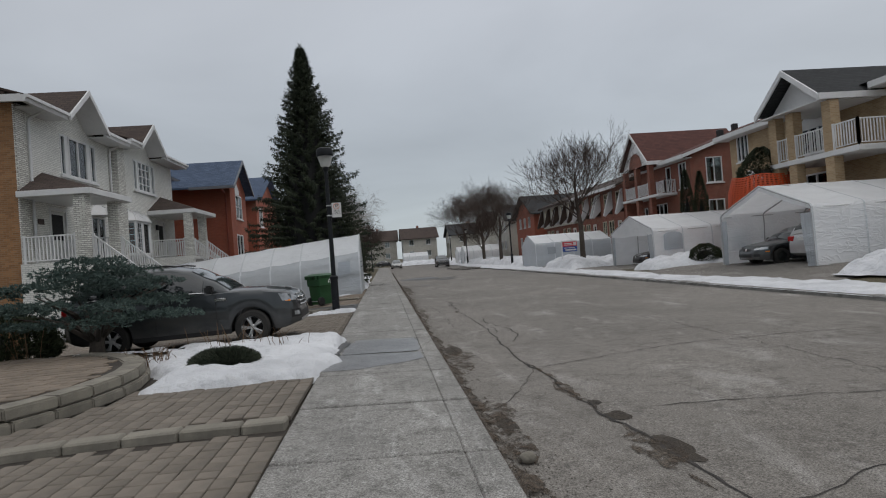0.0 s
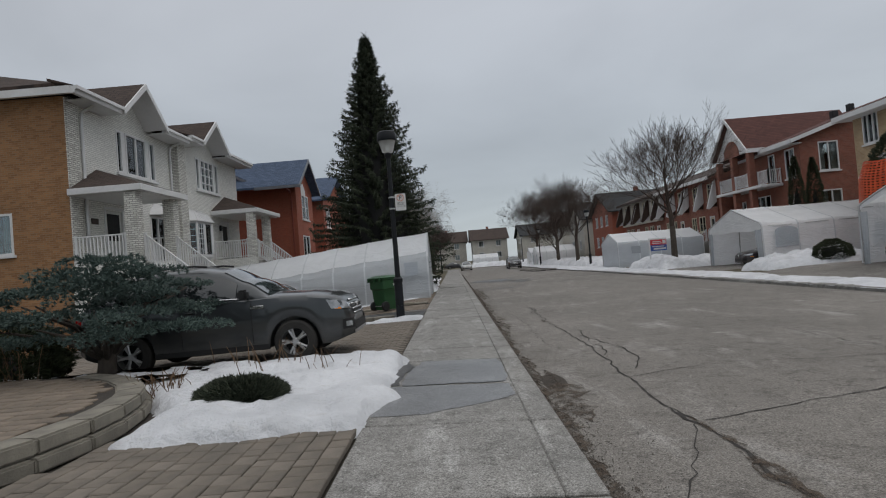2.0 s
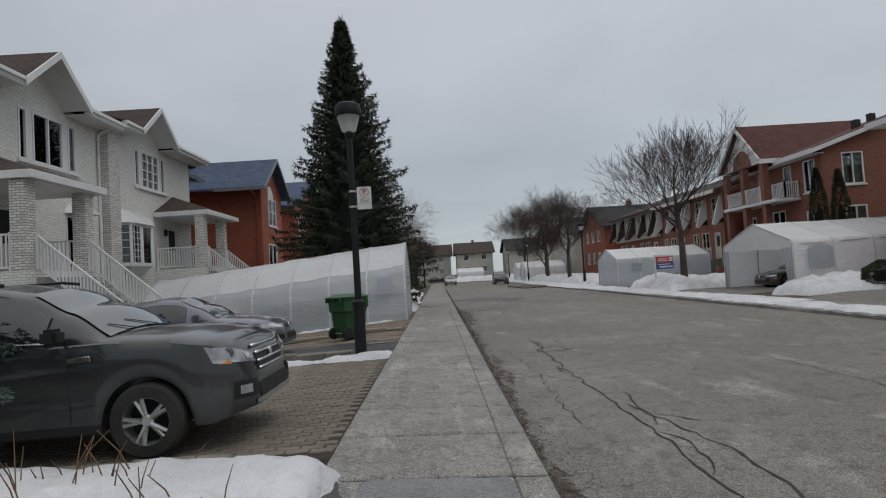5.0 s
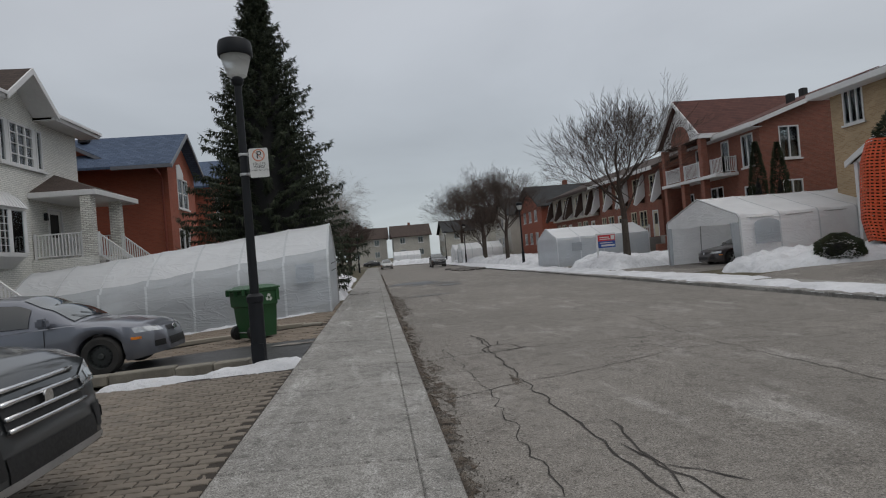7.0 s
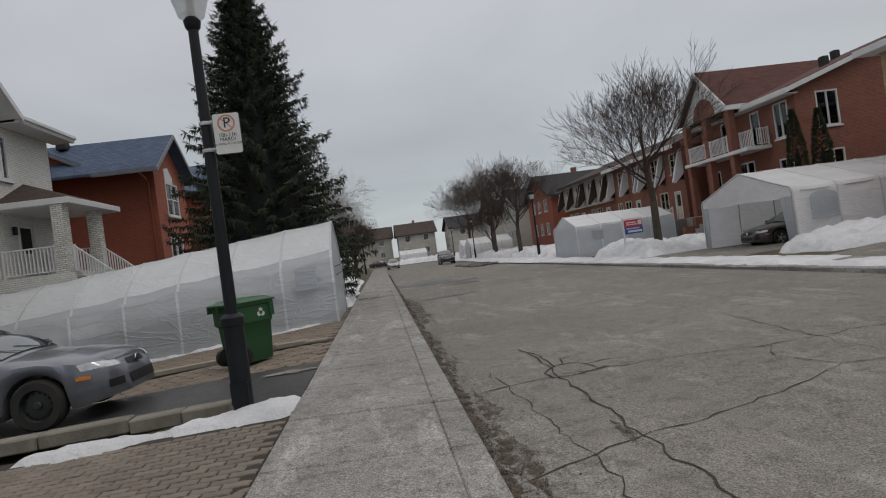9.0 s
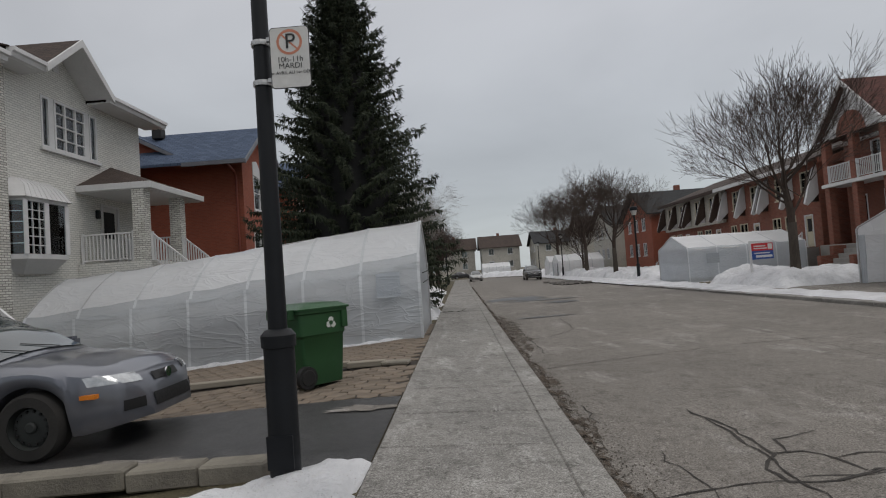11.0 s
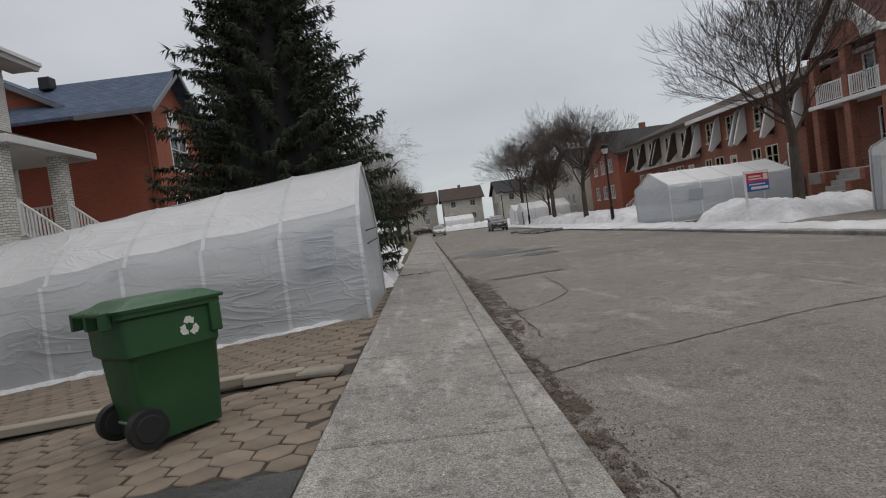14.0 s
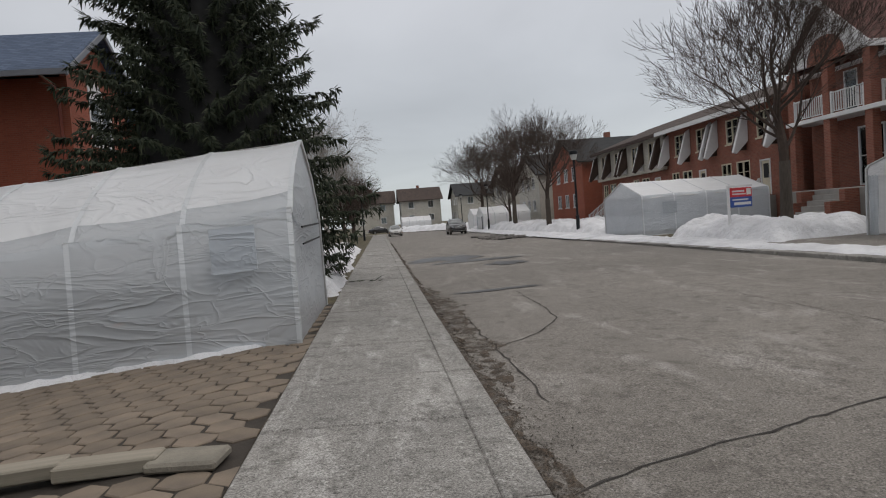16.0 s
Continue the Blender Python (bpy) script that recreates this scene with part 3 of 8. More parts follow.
# ---- white and tan semi-detached house ----
WX = -11.7
E1, E2 = 8.2, 8.42
wh = thing("house", "white brick semi-detached house with brown shingle roof and tan side wall", "house", (0, 0, 0))
holes = [(23.85, 26.75, 5.97, 7.64), (30.85, 33.62, 6.2, 7.82), (22.75, 24.0, 2.35, 4.4), (26.05, 27.3, 2.4, 4.45), (29.3, 31.2, 2.85, 4.35), (33.65, 34.75, 2.6, 4.75)]
bm = bmesh.new()
wall(bm, "x", WX - 0.25, WX, 21.2, 36.4, -1.0, 8.15, holes)
part("wall", bm, BRICK_WHITE, wh, "white painted brick front")
bm = bmesh.new()
wall(bm, "y", 20.9, 21.15, -22.0, WX - 0.02, -1.0, 8.1, [(-14.9, -13.7, 2.9, 4.3)])
part("side_wall", bm, BRICK_TAN, wh, "tan brick side wall")
bm = bmesh.new()
wall(bm, "y", 36.15, 36.4, -22.0, WX - 0.26, -1.0, 8.3)
part("rear_wall", bm, BRICK_RED, wh)
bm = bmesh.new()
wall(bm, "x", -22.2, -22.0, 20.9, 36.4, -1.0, 8.3)
part("rear_wall", bm, BRICK_RED, wh)
bm = bmesh.new()
box(bm, WX - 0.01, WX + 0.06, 20.88, 21.5, -0.9, 8.05)
part("corner_quoin", bm, BRICK_PIER, wh, "toothed white brick corner")
bm = bmesh.new()
box(bm, WX + 0.005, WX + 0.34, 28.25, 29.0, -0.9, 8.05)
part("pilaster", bm, BRICK_PIER, wh, "proud white brick pier")
for y0 in (21.65, 28.05):
    bm = bmesh.new()
    tube(bm, [(WX + 0.62, y0, 8.0), (WX + 0.5, y0, 7.9), (WX + 0.12, y0, 7.72), (WX + 0.08, y0, 7.5), (WX + 0.08, y0, -0.5)], [0.05] * 5, 8)
    part("downpipe", bm, TRIM, wh)
# main roof: eaves to the street, ridge along it, hipped at the near end
x1, xr, xm = WX + 0.78, -17.0, WX - 0.06
for ya, yb, e, zr, hip in ((20.2, 28.62, E1, 10.15, 3.2), (28.62, 37.0, E2, 10.35, 0.0)):
    zm = e + (zr - e) * (x1 - xm) / (x1 - xr)
    bm = bmesh.new()
    v = [bm.verts.new(p) for p in ((xm, ya + hip * 0.13, zm), (xm, yb, zm), (xr, yb, zr), (xr, ya + hip, zr), (-22.8, ya, e), (-22.8, yb, e), (xm, ya + hip * 0.13, e), (xm, yb, e))]
    for f in ((0, 1, 2, 3), (3, 2, 5, 4), (0, 3, 4, 6), (1, 7, 5, 2), (6, 4, 5, 7), (0, 6, 7, 1)):
        bm.faces.new([v[i] for i in f])
    part("roof", bm, SHINGLE_BROWN, wh)
for ya, yb, e, zr in ((20.2, 23.05, E1, 10.15), (26.2, 28.62, E1, 10.15), (28.62, 30.05, E2, 10.35), (33.15, 37.0, E2, 10.35)):
    zm = e + (zr - e) * (x1 - xm) / (x1 - xr)
    bm = bmesh.new()
    prism(bm, [(x1, e), (xm, zm), (xm, zm - 0.08), (x1, e - 0.04)], "y", ya, yb)
    part("eave_roof", bm, SHINGLE_BROWN, wh)
    bm = bmesh.new()
    box(bm, WX + 0.002, x1 - 0.11, max(ya, 20.92), min(yb, 36.9), e - 0.27, e - 0.23)
    part("soffit", bm, TRIM, wh)
bm = bmesh.new()
box(bm, -22.8, x1 - 0.1, 20.18, 20.3, E1 - 0.26, E1 - 0.012)
part("fascia", bm, TRIM, wh, "white eaves board")
# eaves gutters between the gables, one a stretch
for ya, yb, e in ((20.2, 23.05, E1), (26.2, 28.55, E1), (28.68, 30.05, E2), (33.15, 36.98, E2)):
    bm = bmesh.new()
    prism(bm, [(x1 - 0.1, e - 0.27), (x1 + 0.03, e - 0.27), (x1 + 0.06, e - 0.15), (x1 + 0.14, e - 0.13), (x1 + 0.14, e - 0.02), (x1 - 0.1, e - 0.02)], "y", ya, yb)
    part("gutter", bm, TRIM, wh, "white eaves trough")
for c, zrr, e in ((24.62, 9.55, E1), (31.6, 9.72, E2)):
    hw = 1.6
    bm = bmesh.new()
    v_roof(bm, "x", c, hw, e, zrr, -17.0, x1 + 0.1)
    part("gable_roof", bm, SHINGLE_BROWN, wh)
    bm = bmesh.new()
    v_roof(bm, "x", c, hw + 0.06, e - 0.04, zrr + 0.01, x1 + 0.1, x1 + 0.16, 0.24)
    part("barge_board", bm, TRIM, wh, "white gable board")
    bm = bmesh.new()
    v_roof(bm, "x", c, hw - 0.08, e - 0.12, zrr - 0.16, WX + 0.0, x1 + 0.099, 0.04)
    part("soffit", bm, TRIM, wh)
    bm = bmesh.new()
    prism(bm, [(c - hw + 0.1, e - 0.3), (c + hw - 0.1, e - 0.3), (c + hw - 0.1, e - 0.1), (c, zrr - 0.2), (c - hw + 0.1, e - 0.1)], "x", WX - 0.24, WX - 0.003)
    part("gable", bm, BRICK_WHITE, wh)
    bm = bmesh.new()
    for q in range(5):
        box(bm, WX, WX + 0.03, c - 0.14, c + 0.14, zrr - 0.98 + 0.08 * q, zrr - 0.92 + 0.08 * q)
    part("gable_vent", bm, TRIM, wh, "white louvred vent")
for a, b, z0, z1, bars, rows, cur in ((24.5, 26.05, 5.97, 7.64, 1, 0, True), (23.85, 24.25, 5.97, 7.64, 0, 0, "full"), (26.3, 26.75, 5.97, 7.64, 0, 0, "full"),
                                      (31.45, 33.0, 6.2, 7.82, 2, 3, "full"), (30.85, 31.25, 6.2, 7.82, 0, 0, "full"), (33.2, 33.62, 6.2, 7.82, 0, 0, "full")):
    house_window(wh, "x", WX, 1, a, b, z0, z1, bars, rows, curtain=cur, sill=False)
for a, b, z0 in ((23.75, 26.85, 5.97), (30.75, 33.72, 6.2)):
    bm = bmesh.new()
    box(bm, WX - 0.05, WX + 0.1, a, b, z0 - 0.1, z0 - 0.004)
    part("sill", bm, TRIM, wh, "long white sill")
for p in ((24.25, 24.5, 5.97, 7.64), (26.05, 26.3, 5.97, 7.64), (31.25, 31.45, 6.2, 7.82), (33.0, 33.2, 6.2, 7.82)):
    bm = bmesh.new()
    box(bm, WX - 0.2, WX - 0.004, *p)
    part("window_pier", bm, TRIM, wh)
house_window(wh, "y", 20.9, -1, -14.9, -13.7, 2.9, 4.3, 1, 0)
door(wh, "x", WX, 1, 22.75, 24.0, 2.35, 4.55)
door(wh, "x", WX, 1, 33.65, 34.75, 2.6, 4.75)
house_window(wh, "x", WX, 1, 26.05, 27.3, 2.4, 4.45, 1, 0, curtain=False)
bm = bmesh.new()
box(bm, WX + 0.01, WX + 0.03, 21.95, 22.35, 3.85, 4.05)
part("number_plate", bm, DARK_TRIM, wh, "dark house number plate")
bm = bmesh.new()
soft_box(bm, WX + 0.02, WX + 0.14, 33.3, 33.46, 4.2, 4.5, 0.02)
part("wall_lamp", bm, BLACK_METAL, wh, "black wall lamp by the door")


def hood(y0, y1, z0, z1, parent):
    """A ribbed white metal awning over a window."""
    bm = bmesh.new()
    loft(bm, [[(WX + 0.01, y0, z0), (WX + 0.6, y0 + 0.3, z0), (WX + 0.6, y1 - 0.3, z0), (WX + 0.01, y1, z0)],
              [(WX + 0.01, y0 + 0.2, z0 + (z1 - z0) * 0.6), (WX + 0.4, y0 + 0.5, z0 + (z1 - z0) * 0.62), (WX + 0.4, y1 - 0.5, z0 + (z1 - z0) * 0.62), (WX + 0.01, y1 - 0.2, z0 + (z1 - z0) * 0.6)],
              [(WX + 0.01, y0 + 0.5, z1), (WX + 0.1, y0 + 0.65, z1), (WX + 0.1, y1 - 0.65, z1), (WX + 0.01, y1 - 0.5, z1)]])
    h = part("hood", bm, TRIM, parent, "white ribbed metal hood")
    n = 9
    for k in range(n + 1):
        f = k / n
        bm = bmesh.new()
        tube(bm, [(WX + 0.11, y0 + 0.65 + (y1 - y0 - 1.3) * f, z1), (WX + 0.41, y0 + 0.5 + (y1 - y0 - 1.0) * f, z0 + (z1 - z0) * 0.62), (WX + 0.605, y0 + 0.3 + (y1 - y0 - 0.6) * f, z0)], [0.014] * 3, 4)
        part("rib", bm, TRIM, h)


# bay window: angled box with a white hood
B0, B1, BZ0, BZ1 = 29.1, 31.45, 2.85, 4.35
bm = bmesh.new()
prism(bm, [(WX, B0), (WX + 0.5, B0 + 0.3), (WX + 0.5, B1 - 0.3), (WX, B1)], "z", BZ1, BZ1 + 0.1)
bay = part("bay_window", bm, TRIM, wh, "white bay window")
bm = bmesh.new()
prism(bm, [(WX, B0), (WX + 0.5, B0 + 0.3), (WX + 0.5, B1 - 0.3), (WX, B1)], "z", BZ0 - 0.14, BZ0)
part("bay_sill", bm, TRIM, bay)
hood(B0 - 0.1, B1 + 0.1, BZ1 + 0.1, BZ1 + 0.7, bay)
hood(25.95, 27.4, 4.5, 5.0, wh)
bm = bmesh.new()
loft(bm, [[(WX + 0.01, B0 + 0.05, BZ0 - 0.14), (WX + 0.48, B0 + 0.33, BZ0 - 0.14), (WX + 0.48, B1 - 0.33, BZ0 - 0.14), (WX + 0.01, B1 - 0.05, BZ0 - 0.14)],
          [(WX + 0.01, B0 + 0.5, BZ0 - 0.55), (WX + 0.14, B0 + 0.6, BZ0 - 0.55), (WX + 0.14, B1 - 0.6, BZ0 - 0.55), (WX + 0.01, B1 - 0.5, BZ0 - 0.55)]])
part("corbel", bm, TRIM, bay)
BM = (B0 + B1) / 2
for (ax, ay), (bx, by), rows in (((WX + 0.02, B0 + 0.02), (WX + 0.48, B0 + 0.3), 4), ((WX + 0.48, B0 + 0.32), (WX + 0.48, BM - 0.04), 5), ((WX + 0.48, BM), (WX + 0.48, B1 - 0.32), 0), ((WX + 0.48, B1 - 0.3), (WX + 0.02, B1 - 0.02), 4)):
    bm = bmesh.new()
    d = Vector((bx - ax, by - ay, 0))
    for k in (0, 1):
        q = Vector((ax, ay, 0)) + d * k
        tube(bm, [q + Vector((0, 0, BZ0)), q + Vector((0, 0, BZ1))], [0.07, 0.07], 4)
    for k in range(rows):
        zz = BZ0 + (BZ1 - BZ0) * (k + 1) / (rows + 1)
        tube(bm, [Vector((ax, ay, zz)), Vector((bx, by, zz))], [0.016, 0.016], 4)
    if rows == 5:
        for k in (1, 2):
            q = Vector((ax, ay, 0)) + d * (k / 3)
            tube(bm, [q + Vector((0, 0, BZ0)), q + Vector((0, 0, BZ1))], [0.016, 0.016], 4)
    part("bay_sash", bm, TRIM, bay)
    bm = bmesh.new()
    nrm = Vector((-d.y, d.x, 0)).normalized() * 0.004
    a3, b3 = Vector((ax, ay, 0)), Vector((bx, by, 0))
    prism(bm, [tuple((a3 + nrm)[:2]), tuple((b3 + nrm)[:2]), tuple((b3 - nrm)[:2]), tuple((a3 - nrm)[:2])], "z", BZ0 + 0.01, BZ1 - 0.02)
    pane = part("bay_pane", bm, GLASS, bay)
    pane.visible_shadow = False


def porch(y0, y1, zf, ze, apex, pa, pb):
    """Covered stoop: hipped roof on two brick posts, floor, railings and a flight of steps."""
    x0, x1 = WX, -9.5
    bm = bmesh.new()
    box(bm, x0 + 0.01, x1 + 0.05, pa - 0.25, pb + 0.25, -0.95, zf)
    p = part("porch", bm, BRICK_WHITE, wh, "raised brick stoop")
    bm = bmesh.new()
    c = (y0 + y1) / 2
    v = [bm.verts.new(q) for q in ((x0 + 0.01, y0, ze), (x1 + 0.25, y0, ze), (x1 + 0.25, y1, ze), (x0 + 0.01, y1, ze), (x0 + 0.01, c, apex))]
    for f in ((0, 1, 4), (1, 2, 4), (2, 3, 4), (0, 4, 3), (3, 2, 1, 0)):
        bm.faces.new([v[i] for i in f])
    part("porch_roof", bm, SHINGLE_BROWN, p)
    for nm, q in (("porch_gutter", (x0 + 0.012, x1 + 0.29, y0 - 0.04, y0 + 0.1, ze - 0.22, ze - 0.005)), ("porch_gutter", (x1 + 0.14, x1 + 0.29, y0 + 0.1, y1 + 0.04, ze - 0.22, ze - 0.005)),
                  ("porch_ceiling", (x0 + 0.012, x1 + 0.14, y0 + 0.1, y1, ze - 0.24, ze - 0.2))):
        bm = bmesh.new()
        soft_box(bm, *q, 0.012)
        part(nm, bm, TRIM, p)
    for yy in (pa, pb):
        bm = bmesh.new()
        soft_box(bm, x1 - 0.35, x1 + 0.05, yy - 0.21, yy + 0.21, zf, ze - 0.24, 0.01)
        part("post", bm, BRICK_PIER, p, "white brick post")
    railing(wh, (x0 + 0.1, pa - 0.1, zf), (x1 - 0.4, pa - 0.1, zf))
    railing(wh, (x0 + 0.1, pb + 0.1, zf), (x1 - 0.4, pb + 0.1, zf))
    # steps between the posts go down to the drive
    n, run, rise_of = 15, 0.22, 0.19
    zl = zf - rise_of * n
    bm = bmesh.new()
    prof = [(x1 + 0.06, zf - 0.5)]
    for k in range(n):
        prof += [(x1 + 0.06 + run * k, zf - rise_of * (k + 1)), (x1 + 0.06 + run * (k + 1), zf - rise_of * (k + 1))]
    prism(bm, prof + [(x1 + 0.06 + run * n, zl - 0.3)], "y", pa + 0.15, pb - 0.15)
    part("steps", bm, CONCRETE, p, "dark wooden steps")
    for yy in (pa + 0.15, pb - 0.15):
        railing(wh, (x1 + 0.1, yy, zf), (x1 + 0.06 + run * n, yy, zl), 0.9)


porch(20.75, 24.15, 2.35, 4.93, 5.85, 21.0, 23.6)
porch(32.35, 36.4, 2.6, 5.2, 6.18, 32.55, 35.05)

# ---- red brick house with blue roof ----
rb = thing("house", "red brick two-storey house with blue shingle gable roof", "house")
BX, BC = -9.6, 43.75
bm = bmesh.new()
wall(bm, "x", BX - 0.25, BX, 41.9, 46.6, -1.0, 7.6, [(43.35, 45.2, 5.42, 7.2), (43.1, 45.0, 2.6, 4.25)])
part("wall", bm, BRICK_RED, rb)
bm = bmesh.new()
prism(bm, [(41.9, 7.6), (46.6, 7.6), (44.1, 9.5), (BC, 9.5)], "x", BX - 0.25, BX)
part("gable", bm, BRICK_RED, rb)
bm = bmesh.new()
wall(bm, "y", 41.9, 42.15, -24.0, BX - 0.25, -1.0, 7.6)
prism(bm, [(-24.0, 7.6), (-12.0, 7.6), (-18.0, 10.9)], "y", 41.9, 42.15)
part("side_wall", bm, BRICK_RED, rb, "red brick gable end")
bm = bmesh.new()
wall(bm, "x", -24.2, -24.0, 41.7, 48, -1, 7.4)
part("rear_wall", bm, BRICK_RED, rb)
bm = bmesh.new()
wall(bm, "y", 46.4, 46.6, -24.0, BX - 0.25, -1.0, 7.6)
part("side_wall", bm, BRICK_RED, rb)
bm = bmesh.new()
v_roof(bm, "x", BC, 3.1, 7.55, 9.75, -17.5, BX + 0.6)
part("roof", bm, SHINGLE_BLUE, rb)
bm = bmesh.new()
prism(bm, [(-11.9, 7.72), (-18.0, 11.05), (-24.4, 7.6), (-24.4, 7.45), (-18.0, 10.9), (-11.9, 7.57)], "y", 41.55, 47.0)
part("rear_roof", bm, SHINGLE_BLUE, rb)
GREY_TRIM = plain("grey trim", (0.16, 0.17, 0.19), (0.12, 0.13, 0.15), 1, 12, 0.5, 0.1)
bm = bmesh.new()
v_roof(bm, "x", BC, 3.14, 7.5, 9.74, BX + 0.6, BX + 0.66, 0.22)
part("barge_board", bm, GREY_TRIM, rb, "grey gable board")
bm = bmesh.new()
prism(bm, [(-11.85, 7.66), (-18.0, 11.0), (-18.0, 10.8), (-11.85, 7.46)], "y", 41.48, 41.55)
part("barge_board", bm, GREY_TRIM, rb, "blue-grey rake board")
bm = bmesh.new()
box(bm, -12.0, BX + 0.6, 40.56, 40.66, 7.33, 7.52)
part("gutter", bm, GREY_TRIM, rb, "grey eaves trough")
bm = bmesh.new()
tube(bm, [(BX - 0.3, 40.7, 7.4), (BX - 0.3, 41.6, 7.15), (BX - 0.3, 41.82, 6.9), (BX - 0.3, 41.82, -0.5)], [0.06] * 4, 8)
part("downpipe", bm, plain("red downpipe", (0.22, 0.05, 0.03), (0.18, 0.04, 0.025), 1, 12, 0.5, 0.1), rb)
bm = bmesh.new()
soft_box(bm, -14.6, -14.1, 43.0, 43.5, 9.4, 9.95, 0.04)
part("roof_vent", bm, BLACK_PLASTIC, rb)
house_window(rb, "x", BX, 1, 43.35, 45.2, 5.42, 7.2, 1, 1, curtain="full")
house_window(rb, "x", BX, 1, 43.1, 45.0, 2.6, 4.25, 1, 0)
bm = bmesh.new()
prism(bm, [(43.35, 7.21), (44.5, 7.21), (44.5, 7.55), (43.95, 8.02), (43.35, 7.9)], "x", BX - 0.05, BX + 0.03)
part("transom", bm, TRIM, rb, "small pointed window over the tall one")
# next red house along
nb = thing("house", "red brick house with blue roof, half hidden by the spruce", "house")
bm = bmesh.new()
wall(bm, "x", BX - 0.25, BX, 50.5, 60.0, -1.0, 7.6, [(51.5, 53.0, 5.3, 7.0)])
part("wall", bm, BRICK_RED, nb)
bm = bmesh.new()
prism(bm, [(50.5, 7.6), (60.0, 7.6), (55.2, 10.0)], "x", BX - 0.25, BX)
part("wall", bm, BRICK_RED, nb)
bm = bmesh.new()
wall(bm, "y", 50.5, 50.75, -24, BX - 0.25, -1, 7.6)
part("wall", bm, BRICK_RED, nb)
bm = bmesh.new()
wall(bm, "y", 59.75, 60.0, -24, BX - 0.25, -1, 7.6)
part("wall", bm, BRICK_RED, nb)
bm = bmesh.new()
wall(bm, "x", -24.2, -24, 50.5, 60, -1, 7.6)
part("wall", bm, BRICK_RED, nb)
bm = bmesh.new()
v_roof(bm, "x", 55.2, 5.3, 7.55, 10.15, -24.6, BX + 0.6)
part("roof", bm, SHINGLE_BLUE, nb)
house_window(nb, "x", BX, 1, 51.5, 53.0, 5.3, 7.0, 1, 0)

# ---- buff brick house across the street ----
yh = thing("house", "buff brick house with black gable roof and white balcony", "house")
YX = 22.5
arch = (25.0, 26.7, 5.2, 6.5)
bm = bmesh.new()
wall(bm, "x", YX, YX + 0.25, 12.0, 32.8, 0.0, 7.5, [(31.0, 32.1, 5.75, 7.3), (27.95, 28.5, 5.9, 7.35), arch, (25.1, 26.6, 2.1, 4.2), (28.6, 29.6, 0.4, 2.5), (17, 19, 5.7, 7.2)])
part("wall", bm, BRICK_YELLOW, yh)
bm = bmesh.new()
wall(bm, "y", 32.55, 32.8, YX + 0.25, 34, 0.0, 7.5)
part("wall", bm, BRICK_YELLOW, yh)
bm = bmesh.new()
wall(bm, "y", 12.0, 12.25, YX + 0.25, 34, 0.0, 7.5)
part("wall", bm, BRICK_YELLOW, yh)
bm = bmesh.new()
wall(bm, "x", 34, 34.2, 12, 32.8, 0, 7.5)
part("wall", bm, BRICK_YELLOW, yh)
bm = bmesh.new()
v = [bm.verts.new(p) for p in ((YX - 0.7, 11.4, 7.5), (YX - 0.7, 33.3, 7.5), (34.6, 33.3, 7.5), (34.6, 11.4, 7.5), (28.5, 16.5, 9.5), (28.5, 29.2, 9.5))]
for f in ((0, 1, 5, 4), (1, 2, 5), (2, 3, 4, 5), (3, 0, 4), (0, 3, 2, 1)):
    bm.faces.new([v[i] for i in f])
part("roof", bm, SHINGLE_BLACK, yh)
bm = bmesh.new()
box(bm, YX - 0.75, YX - 0.6, 11.4, 21.6, 7.22, 7.48)
box(bm, YX - 0.75, YX - 0.6, 25.7, 33.35, 7.22, 7.48)
box(bm, YX - 0.6, 34.5, 33.2, 33.35, 7.22, 7.48)
box(bm, YX - 0.6, YX - 0.002, 11.4, 33.2, 7.2, 7.24)
part("fascia", bm, TRIM, yh)
bm = bmesh.new()
v_roof(bm, "x", 23.7, 2.05, 7.15, 8.75, 19.5, 28.0)
part("gable_roof", bm, SHINGLE_BLACK, yh)
bm = bmesh.new()
v_roof(bm, "x", 23.7, 2.12, 7.1, 8.74, 19.42, 19.5, 0.28)
box(bm, 19.45, 24.0, 21.52, 21.62, 6.86, 7.12)
part("barge_board", bm, TRIM, yh)
bm = bmesh.new()
prism(bm, [(21.75, 6.9), (25.65, 6.9), (23.7, 8.45)], "x", 20.15, 20.4)
box(bm, 19.55, YX - 0.02, 21.75, 25.6, 6.84, 6.89)
part("gable", bm, TRIM, yh, "white sheeted gable")
for yy in (21.85, 24.1, 25.3):
    bm = bmesh.new()
    soft_box(bm, 19.95, 20.4, yy - 0.25, yy + 0.25, 0.2, 6.84, 0.015)
    part("column", bm, BRICK_YELLOW, yh)
bm = bmesh.new()
soft_box(bm, 19.9, YX - 0.01, 20.2, 25.6, 4.45, 4.68, 0.02)
part("balcony", bm, TRIM, yh, "white balcony slab")
for a, b in (((20.0, 24.35, 4.68), (20.0, 25.05, 4.68)), ((20.0, 22.1, 4.68), (20.0, 23.85, 4.68)), ((20.0, 20.3, 4.68), (20.0, 21.6, 4.68)), ((20.0, 20.3, 4.68), (22.4, 20.3, 4.68))):
    railing(yh, a, b, 1.05, None, 0.14)
house_window(yh, "x", YX, -1, 31.0, 32.1, 5.75, 7.3, 2)
house_window(yh, "x", YX, -1, 27.95, 28.5, 5.9, 7.35, 0)
aw = house_window(yh, "x", YX, -1, *arch, 2, 0)
bm = bmesh.new()
pts = [(25.85 + 0.85 * math.cos(math.pi * k / 12), 6.5 + 0.62 * math.sin(math.pi * k / 12)) for k in range(13)]
prism(bm, pts, "x", YX - 0.04, YX - 0.005)
part("fanlight", bm, TRIM, aw)
